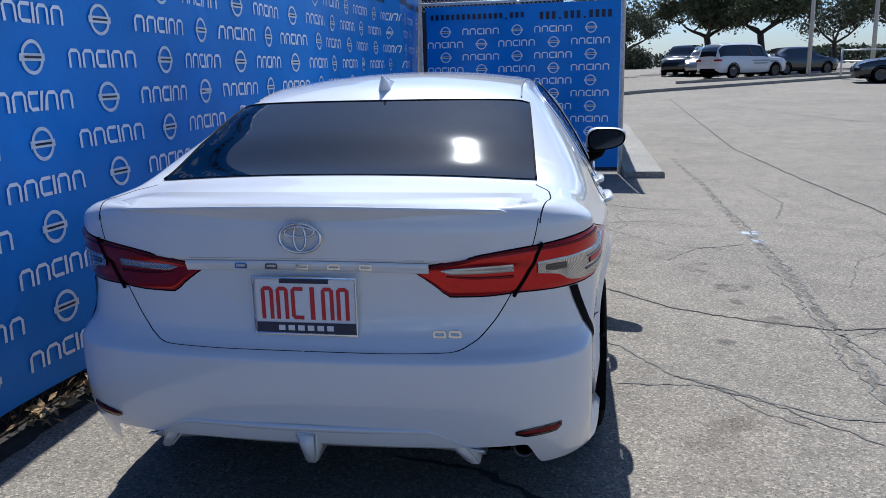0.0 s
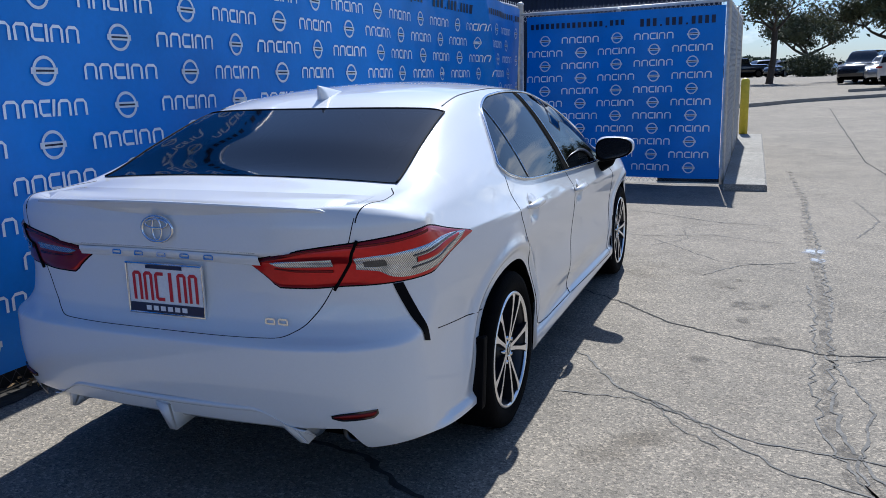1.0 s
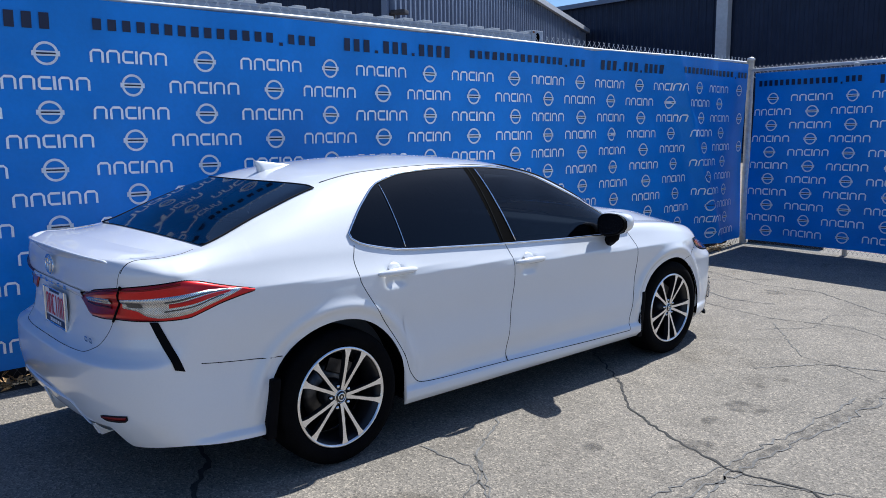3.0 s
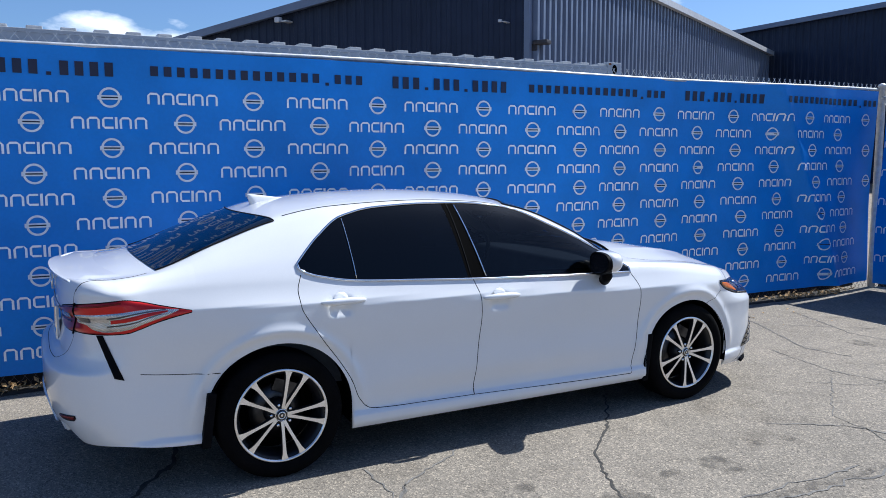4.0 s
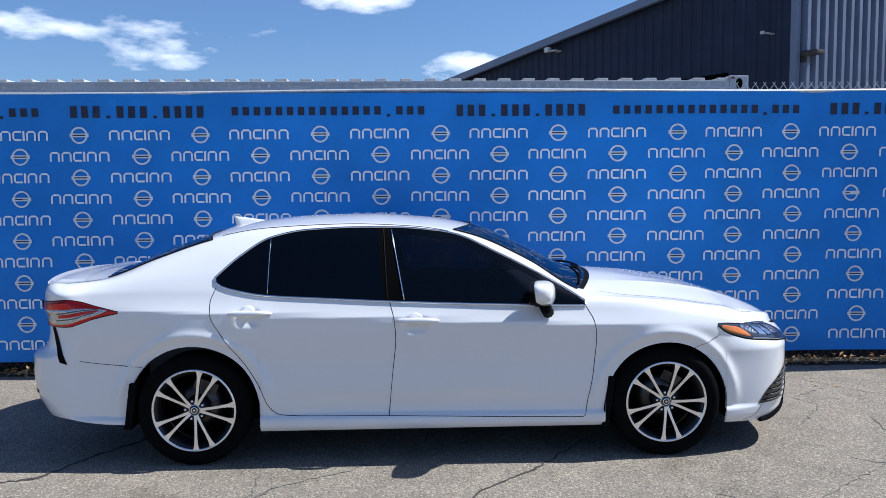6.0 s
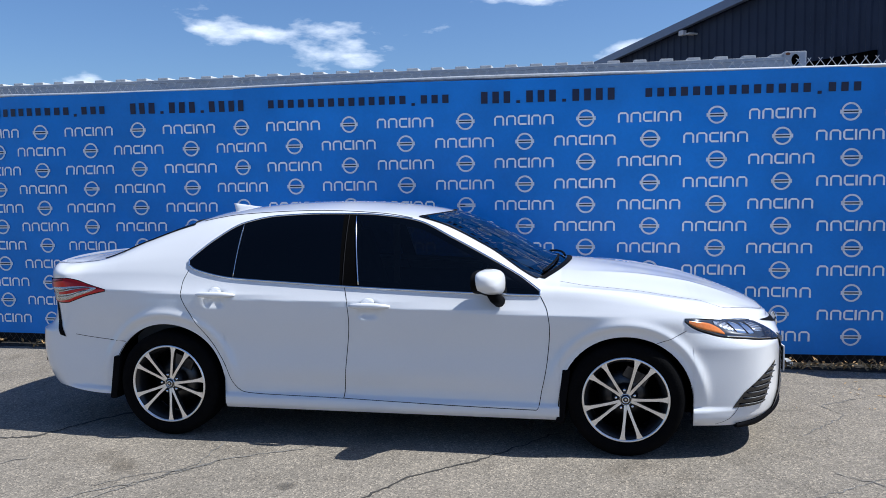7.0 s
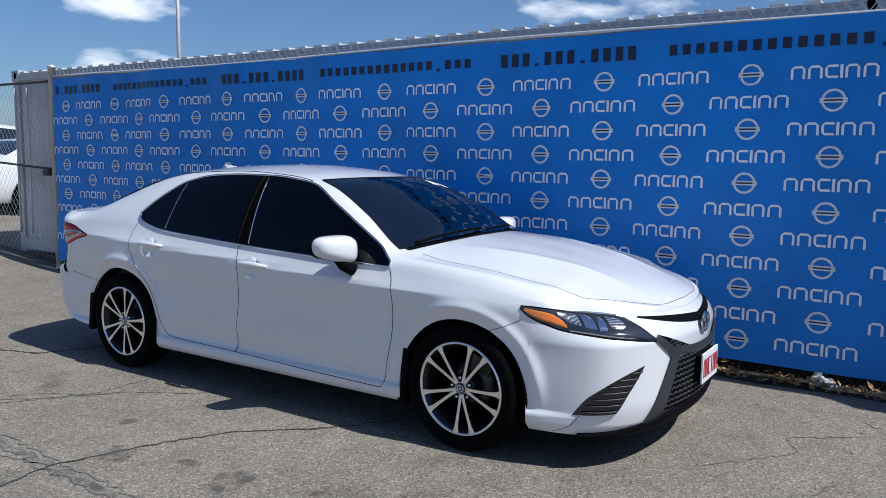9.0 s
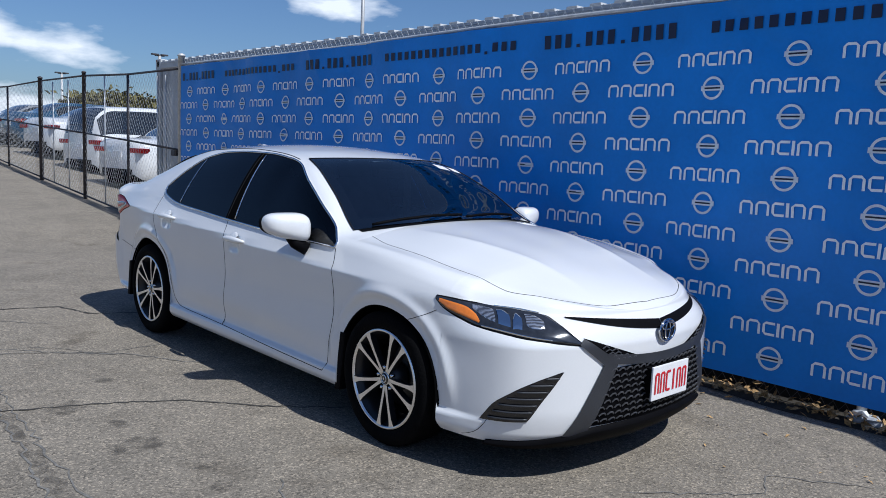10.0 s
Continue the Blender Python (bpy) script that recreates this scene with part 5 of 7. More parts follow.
            part("mud_flap", bm, M["black_trim"], car, "black mud flap behind the wheel")

    # cabin
    part("cabin_floor", box((-0.72, -0.45, 0.42), (0.72, 2.35, 0.48)), M["cabin"], car)
    part("cabin_side", box((0.70, -0.3, 0.45), (0.74, 2.3, 0.90)), M["cabin"], car)
    part("cabin_side", box((-0.74, -0.3, 0.45), (-0.70, 2.3, 0.90)), M["cabin"], car)
    part("parcel_shelf", box((-0.62, -0.62, 0.98), (0.62, 0.02, 1.03)), M["cabin"], car)
    bm = box((-0.68, 2.02, 0.55), (0.68, 2.42, 0.985), 0.05)
    part("dashboard", bm, M["cabin"], car, "dark dashboard", True)
    for x in (-0.37, 0.37):
        seat = part("front_seat", box((x - 0.25, 1.05, 0.48), (x + 0.25, 1.58, 0.68), 0.06), M["cabin"], car, "dark front seat", True)
        part("seat_back", box((x - 0.24, -0.08, 0.0), (x + 0.24, 0.10, 0.62), 0.06, pose(0, 1.03, 0.62, 18, 0, 0)), M["cabin"], seat, "", True)
        part("head_rest", box((x - 0.13, -0.05, 0.60), (x + 0.13, 0.06, 0.78), 0.04, pose(0, 1.03, 0.60, 18, 0, 0)), M["cabin"], seat, "", True)
    part("rear_seat", box((-0.64, 0.10, 0.48), (0.64, 0.60, 0.68), 0.06), M["cabin"], car, "dark rear bench seat", True)
    part("rear_seat_back", box((-0.64, -0.08, 0.0), (0.64, 0.10, 0.50), 0.06, pose(0, 0.06, 0.60, 20, 0, 0)), M["cabin"], car, "", True)
    wheel_c = pose(-0.37, 1.86, 0.93, 65, 0, 0)
    v, f = tube_data([wheel_c @ Vector((0.18 * math.cos(w), 0.18 * math.sin(w), 0)) for w in np.linspace(0, 2 * math.pi, 33)[:-1]], 0.015, 8, True)
    st = mesh_ob("steering_wheel", v, f, M["black_trim"], car, True, "black steering wheel")
    part("steering_boss", box((-0.16, -0.03, -0.02), (0.16, 0.03, 0.02), 0.015, wheel_c), M["black_trim"], st)
    part("seat_belt", box((-0.66, 1.10, 0.75), (-0.63, 1.15, 1.33), 0.0, None), M["beige"], car, "pale seat belt on the pillar")
    part("rear_view_mirror", box((-0.11, 1.70, 1.255), (0.11, 1.73, 1.315), 0.012), M["black_trim"], car, "", True)
    for x, w, h in ((-0.40, 0.05, 0.03), (-0.52, 0.035, 0.03)):
        f4 = lambda a, b, x=x, w=w: on_top(x + lerp(-w, w, a), lerp(1.80, 1.72, b), 0.0065)
        sheet("screen_sticker", 4, 3, f4, M["plate_white"], car, "small white paper sticker on the windscreen")
    return car


def glyph_bm(x, z, hw, hh, stroke, put, kind="ring"):
    """A plain mark: a rounded frame, a frame open below or to one side, or one bar where it is narrow. put maps (across, up) to a place."""
    bm = bmesh.new()
    if hw < stroke * 1.4:
        q = [bm.verts.new(put(x + a, z + b)) for a, b in ((-hw, -hh), (hw, -hh), (hw, hh), (-hw, hh))]
        bm.faces.new(q)
        return bm
    c = min(stroke * 1.6, hw * 0.5, hh * 0.5)
    k = stroke
    if kind == "side":
        line = [(hw, hh), (-hw + c, hh), (-hw, hh - c), (-hw, -hh + c), (-hw + c, -hh), (hw, -hh)]
        inner = [(hw, hh - k), (-hw + max(c, k), hh - k), (-hw + k, hh - max(c, k)), (-hw + k, -hh + max(c, k)), (-hw + max(c, k), -hh + k), (hw, -hh + k)]
    else:
        line = [(hw, -hh), (hw, hh - c), (hw - c, hh), (-hw + c, hh), (-hw, hh - c), (-hw, -hh)]
        inner = [(hw - k, -hh), (hw - k, hh - max(c, k)), (hw - max(c, k), hh - k), (-hw + max(c, k), hh - k), (-hw + k, hh - max(c, k)), (-hw + k, -hh)]
        if kind == "ring":
            inner[0], inner[5] = (hw - k, -hh + k), (-hw + k, -hh + k)
    o = [bm.verts.new(put(x + a, z + b)) for a, b in line]
    i = [bm.verts.new(put(x + a, z + b)) for a, b in inner]
    for n in range(6 if kind == "ring" else 5):
        m = (n + 1) % 6
        bm.faces.new((o[n], o[m], i[m], i[n]))
    return bm


MARKS = ("arch", "arch", "side", "ring", "arch", "arch")


def emblem(car, at, rx, rz, way):
    """A plain oval chrome badge."""
    x, y, z = at
    ring = [(x + rx * math.cos(w), y + way * 0.004, z + rz * math.sin(w)) for w in np.linspace(0, 2 * math.pi, 41)[:-1]]
    v, f = tube_data(ring, 0.0055, 8, True)
    e = mesh_ob("oval_badge", v, f, M["chrome"], car, True, "plain oval chrome badge")
    inner = [(x + rx * 0.30 * math.cos(w), y + way * 0.006, z + rz * 0.85 * math.sin(w)) for w in np.linspace(0, 2 * math.pi, 33)[:-1]]
    v, f = tube_data(inner, 0.004, 8, True)
    mesh_ob("badge_ring", v, f, M["chrome"], e, True)
    inner = [(x + rx * 0.72 * math.cos(w), y + way * 0.006, z + rz * (0.42 + 0.34 * math.sin(w))) for w in np.linspace(0, 2 * math.pi, 33)[:-1]]
    v, f = tube_data(inner, 0.004, 8, True)
    mesh_ob("badge_ring", v, f, M["chrome"], e, True)
    if way > 0:
        vs = [(x, y, z)] + [(x + rx * math.cos(w), y, z + rz * math.sin(w)) for w in np.linspace(0, 2 * math.pi, 33)[:-1]]
        mesh_ob("badge_back", vs, [(0, 1 + (i + 1) % 32, 1 + i) for i in range(32)], M["gloss_black"], e, False)


def make_wheels(car):
    tyre_p = [(-0.095, 0.245), (-0.108, 0.262), (-0.112, 0.295), (-0.100, 0.322), (-0.085, 0.331), (-0.04, 0.334), (0.04, 0.334), (0.085, 0.331), (0.100, 0.322), (0.112, 0.295), (0.108, 0.262), (0.095, 0.245)]
    rim_p = [(-0.09, 0.240), (-0.06, 0.215), (0.0, 0.20), (0.055, 0.212), (0.085, 0.226), (0.092, 0.238), (0.100, 0.246), (0.104, 0.243), (0.102, 0.236), (0.094, 0.231)]
    lip_p = [(0.097, 0.2325), (0.1055, 0.2365), (0.1065, 0.2425), (0.101, 0.2475)]
    first = {}
    for n, (c, turn) in enumerate(((0.0, 68.0), (2.818, 62.0))):
        for sgn in (1, -1):
            w = new("wheel")
            w.parent = car
            tagged(w, "black tyre on a two-tone machined alloy wheel")
            w.matrix_world = Matrix.Translation((sgn * 0.800, c, 0.332)) @ (Matrix.Identity(4) if sgn > 0 else Matrix.Rotation(math.pi, 4, "Z")) @ Matrix.Rotation(radians(turn), 4, "X")
            for name, prof, mat in (("tyre", tyre_p, "rubber"), ("rim", rim_p, "alloy_dark"), ("rim_lip", lip_p, "alloy")):
                if name not in first:
                    v, f = lathe_x(prof, 64)
                    first[name] = mesh_ob(name, v, f, M[mat], w).data
                else:
                    new(name, first[name]).parent = w
            if "spoke" not in first:
                first["spoke"] = spoke_mesh().data
                bpy.data.objects.remove(bpy.context.scene.objects["spoke"])
                d = mesh_ob("hub", *lathe_x([(0.085, 0.0), (0.085, 0.030), (0.080, 0.036), (0.066, 0.070), (0.0, 0.075)], 32), M["alloy_dark"])
                first["hub"] = d.data
                bpy.data.objects.remove(d)
                d = mesh_ob("hub_cap", *lathe_x([(0.094, 0.0), (0.093, 0.024), (0.086, 0.030)], 24), M["gloss_black"])
                first["hub_cap"] = d.data
                bpy.data.objects.remove(d)
                d = mesh_ob("cap_ring", *joined([lathe_x([(0.0955, 0.0), (0.0955, 0.006)], 12), lathe_x([(0.0940, 0.015), (0.0965, 0.017), (0.0940, 0.020)], 24), lathe_x([(0.086, 0.029), (0.092, 0.031), (0.086, 0.034)], 24)]), M["chrome"])
                first["cap_ring"] = d.data
                bpy.data.objects.remove(d)
                d = mesh_ob("brake_disc", *lathe_x([(-0.01, 0.06), (-0.01, 0.15), (-0.035, 0.15), (-0.035, 0.06)], 40), M["steel"])
                first["brake_disc"] = d.data
                bpy.data.objects.remove(d)
                d = mesh_ob("wheel_back", *lathe_x([(-0.05, 0.0), (-0.05, 0.21)], 32), M["well"])
                first["wheel_back"] = d.data
                bpy.data.objects.remove(d)
                d = mesh_ob("lug_nut", *lathe_x([(0.092, 0.0), (0.092, 0.0075), (0.07, 0.009)], 8), M["chrome"])
                first["lug_nut"] = d.data
                bpy.data.objects.remove(d)
            for name in ("hub", "hub_cap", "cap_ring", "brake_disc", "wheel_back"):
                new(name, first[name]).parent = w
            for k in range(5):
                for half in (1, -1):
                    o = new("spoke", first["spoke"])
                    o.parent = w
                    o.matrix_local = Matrix.Rotation(radians(72 * k), 4, "X") @ (Matrix.Identity(4) if half > 0 else Matrix.Scale(-1, 4, (0, 0, 1)))
                o = new("lug_nut", first["lug_nut"])
                o.parent = w
                a = radians(72 * k + 36)
                o.matrix_local = Matrix.Translation((0, 0.055 * math.cos(a), 0.055 * math.sin(a)))
            d = bm_box_data("brake_caliper")
            mesh_ob("brake_caliper", *d, M["steel"], w, False)


def bm_box_data(name):
    vs = [(x, y, z) for x in (-0.045, 0.005) for y in (0.10, 0.165) for z in (-0.07, 0.07)]
    fs = [(0, 1, 3, 2), (4, 6, 7, 5), (0, 4, 5, 1), (2, 3, 7, 6), (0, 2, 6, 4), (1, 5, 7, 3)]
    return vs, fs


def spoke_mesh():
    """One spoke of a pair, pointing along +y and leaning to +z, with a flared foot at the rim."""
    st = ((0.034, 0.006, 0.008, 0.088), (0.060, 0.010, 0.0085, 0.091), (0.10, 0.0185, 0.0078, 0.095), (0.155, 0.0315, 0.0082, 0.100), (0.20, 0.0420, 0.0105, 0.103), (0.222, 0.0475, 0.0150, 0.1035), (0.237, 0.0515, 0.0215, 0.1035))
    vs, fs = [], []
    for r, off, hw, x in st:
        for dz, dx in ((-hw, 0.0), (hw, 0.0), (hw * 0.8, -0.035), (-hw * 0.8, -0.035)):
            vs.append((x + dx, r if off == 0 else math.sqrt(r * r - off * off), off + dz))
    for i in range(len(st) - 1):
        for j in range(4):
            a, b = i * 4 + j, i * 4 + (j + 1) % 4
            fs.append((a, b, b + 4, a + 4))
    ob = mesh_ob("spoke", vs, fs, M["alloy"], None, False)
    ob.data.materials.append(M["alloy_dark"])
    for p in ob.data.polygons:
        p.material_index = 0 if p.normal.x > 0.7 or p.normal.x < -0.7 and min(ob.data.vertices[i].co.x for i in p.vertices) > 0.08 else 1
    return ob


build_car()


# ---- fence with printed banners ----
def wave(u, z, seed):
    """How far the vinyl stands off its plane."""
    sag = 0.010 * math.sin(u * 2.1 + seed) + 0.008 * math.sin(u * 4.7 - z * 1.9 + 2 * seed) + 0.006 * math.sin(z * 3.1 + u * 0.9)
    t = min(max((z - 0.4) / 1.8, 0.0), 1.0)
    folds = 0.010 * math.sin((u + 0.28 * z) * 5.2 + seed) * t * t * (3 - 2 * t)
    # pulled into shallow scallops between the ties along the top hem
    ties = 0.012 * abs(math.sin(u * 5.1 + 0.4 * seed)) * max(0.0, (z - 2.02) / 0.4) ** 1.5
    return sag * 1.35 + folds * 0.9 + ties + 1.25 * creases(u + 17 * seed, z)


_rnd = random.Random(31)
CREASES = [(_rnd.uniform(-5, 30), _rnd.uniform(0.5, 2.4), _rnd.uniform(0.5, 2.2), _rnd.uniform(0.25, 0.75), _rnd.uniform(0.018, 0.045), _rnd.uniform(0.005, 0.012) * _rnd.choice((1, -1))) for _ in range(80)]


def creases(u, z):
    """Short slanting wrinkles pressed into the vinyl."""
    out = 0.0
    for cu, cz, slope, half, wide, high in CREASES:
        if abs(u - cu) > 0.9:
            continue
        k = 1 / math.hypot(1, slope)
        a, d = ((u - cu) + (z - cz) * slope) * k, ((u - cu) * slope - (z - cz)) * k
        if abs(a) < 3 * wide and abs(d) < 1.6 * half:
            out += high * math.exp(-(a / wide) ** 2 - (d / half) ** 4)
    return out


def side_at(y, z, off=0.0):
    """The long banner, which hangs almost parallel to the car and breaks in one slanting fold near the corner."""
    d = y - (6.40 + 0.49 * (2.36 - z))
    fold = 0.125 * math.exp(-((d / 0.16) ** 2)) if d < 0 else 0.025 * math.exp(-d / 0.07) + 0.10 * max(0.0, 1 - d / max(0.4, 8.2 - y + d))
    return (-1.505 + 0.010 * y + float(wave(y, z, 0.0)) + fold + off, y, z)


PANEL_A, PANEL_B = Vector((-1.36, 8.22, 0)), Vector((1.39, 8.04, 0))


def panel_at(x, z, off=0.0):
    """The short banner across the end of the bay."""
    t = (x - PANEL_A.x) / (PANEL_B.x - PANEL_A.x)
    y = PANEL_A.y + (PANEL_B.y - PANEL_A.y) * t
    return (x, y - 0.03 - 0.05 * (1 - min(max((z - 0.1) / 2.1, 0.0), 1.0)) - 1.6 * float(wave(x * 1.2, z, 5.0)) - off, z)


LETTERS = ((-0.222, 0.044), (-0.118, 0.044), (-0.022, 0.038), (0.036, 0.009), (0.100, 0.042), (0.205, 0.044))


SIDE_COLUMNS = curve((-6, -5.60), (-5, -4.60), (-4, -3.605), (-3, -2.63), (-2, -1.59), (-1, -0.55), (0, 0.497), (1, 1.558), (2, 2.60), (3, 3.665), (4, 4.70), (5, 5.76), (6, 6.845), (7, 7.94), (8, 9.0))


def side_column(k, z):
    """Where a printed column falls on the long banner; the sheet is pulled askew towards the corner."""
    y = float(SIDE_COLUMNS(k))
    return y + 0.095 * max(0.0, y - 4.4) * (2.1 - z) * (1 if y < 7.2 else 0.5)


def banner(name, at, u0, u1, z0, z1, rows, first, column, texts, label, row_gap):
    b = thing(name, label, "banner")
    nu, nz = int((u1 - u0) / 0.04), 60
    verts = [at(u0 + (u1 - u0) * i / nu, z0 + (z1 - z0) * j / nz) for i in range(nu + 1) for j in range(nz + 1)]
    faces = [(i * (nz + 1) + j, (i + 1) * (nz + 1) + j, (i + 1) * (nz + 1) + j + 1, i * (nz + 1) + j + 1) for i in range(nu) for j in range(nz)]
    mesh_ob("sheet", verts, faces, M["vinyl"], b, True, "bright blue printed vinyl sheet")
    put = lambda a, c: at(a, c, 0.007)
    for r in range(rows):
        z = first - r * row_gap
        for k in range(-8, 12):
            u = column(k + 0.5 * (r % 2), z)
            if u0 + 0.09 < u < u1 - 0.09:
                # emblem: two arcs and a bar across
                vs, fs = [], []
                for lo, hi in ((14, 166), (194, 346)):
                    o = len(vs)
                    for n in range(13):
                        w = radians(lo + (hi - lo) * n / 12)
                        for rr in (0.058, 0.074):
                            vs.append(put(u + rr * math.cos(w), z + rr * math.sin(w)))
                    fs += [(o + 2 * n, o + 2 * n + 2, o + 2 * n + 3, o + 2 * n + 1) for n in range(12)]
                o = len(vs)
                vs += [put(u + a, z + c) for a, c in ((-0.082, -0.016), (0.082, -0.016), (0.082, 0.016), (-0.082, 0.016))]
                fs.append((o, o + 1, o + 2, o + 3))
                mark = mesh_ob("round_mark", vs, fs, M["ink_grey"], b, False)
                vs = [at(u + a, z + c, 0.010) for a, c in ((-0.056, -0.005), (0.056, -0.005), (0.056, 0.005), (-0.056, 0.005))]
                mesh_ob("dark_bar", vs, [(0, 1, 2, 3)], M["ink_dark"], mark, False)
            u = column(k + 0.5 + 0.5 * (r % 2), z)
            if u0 + 0.27 < u < u1 - 0.27:
                vs, fs = [], []
                for (du, hw), kind in zip(LETTERS, MARKS):
                    g = glyph_bm(u + du, z, hw, 0.043, 0.0160, put, kind)
                    g.verts.index_update()
                    o = len(vs)
                    vs += [v.co[:] for v in g.verts]
                    fs += [tuple(o + v.index for v in f.verts) for f in g.faces]
                    g.free()
                mesh_ob("word_mark", vs, fs, M["ink_white"], b, False)
    for u_start, u_end, count, dots, zc in texts:
        step = (u_end - u_start) / count
        for n in range(count):
            c = u_start + (n + 0.5) * step
            if c < u0 + 0.05 or c > u1 - 0.05:
                continue
            hw, hh, zz = step * 0.36, 0.050 if dots == "tall" else 0.036, zc
            if dots == "tall" and n in (3, 7) or dots == "low" and n == 14:
                hw, hh, zz = step * 0.20, 0.012, zc - 0.042
            part("text_bar", glyph_bm(c, zz, hw * 0.80, hh, 1.0, put), M["ink_dark"], b)
    return b


def text_rows(start, period, n, zc):
    out = []
    for k in range(n):
        a = start + k * period
        out.append((a, a + 1.72, 18, "low", zc))
        out.append((a + 1.965, a + 3.145, 12, "tall", zc))
    return out


LABEL = "bright blue vinyl banner with white marks on a chain-link fence"
banner("printed_banner", side_at, -4.88, 8.18, 0.115, 2.462, 11, 2.108, side_column, text_rows(-7.0, 3.357, 5, 2.308), LABEL, 0.184)
banner("printed_banner", panel_at, -1.30, 1.385, 0.105, 2.335, 11, 1.995, lambda k, z: -1.02 + 1.008 * k, [(-1.25, 0.10, 18, "low", 2.195), (0.285, 1.282, 12, "tall", 2.172)], LABEL, 0.1745)


def chain_link(a, b, z0a, z1a, z0b, z1b, pitch, radius, mat, parent, name="chain_link"):
    """Woven wire between two posts, as crossing diagonals clipped to the bay."""
    a, b = Vector(a), Vector(b)
    length = (b - a).length
    chunks = []
    h = max(z1a - z0a, z1b - z0b)
    slope = 1.35
    n = int((length + h / slope) / pitch) + 1
    for way in (1, -1):
        for i in range(n + 1):
            u0 = i * pitch - (h / slope if way > 0 else 0)
            seg = []
            for t in (0.0, 1.0):
                u = u0 + way * t * h / slope
                seg.append((u, t))
            (ua, ta), (ub, tb) = seg
            lo, hi = 0.0, 1.0
            d = ub - ua
            for lim, s in ((0, 1), (length, -1)):
                # keep the part inside the bay
                f0, f1 = s * (ua - lim), s * (ub - lim)
                if f0 < 0 and f1 < 0:
                    hi = -1
                elif f0 < 0:
                    lo = max(lo, f0 / (f0 - f1))
                elif f1 < 0:
                    hi = min(hi, f0 / (f0 - f1))
            if hi - lo < 0.02:
                continue
            pts = []
            for t in (lo, hi):
                u = ua + d * t
                k = u / length
                p = a.lerp(b, k)
                z = (z0a + (z0b - z0a) * k) * (1 - t) + (z1a + (z1b - z1a) * k) * t
                pts.append((p.x, p.y, z))
            chunks.append(tube_data(pts, radius, 3, caps=False))
    v, f = joined(chunks)
    return mesh_ob(name, v, f, mat, parent, False)


def post(name, x, y, top, radius, mat, parent, cap=True, label=""):
    z0 = float(ground_z(x, y)) - 0.05
    pts = [(x, y, z0), (x, y, top)]
    rad = [radius, radius]
    if cap:
        pts += [(x, y, top + 0.002), (x, y, top + radius * 0.6), (x, y, top + radius)]
        rad += [radius * 1.25, radius * 1.1, radius * 0.3]
    return tube(name, pts, rad, mat, parent, 14, label=label)


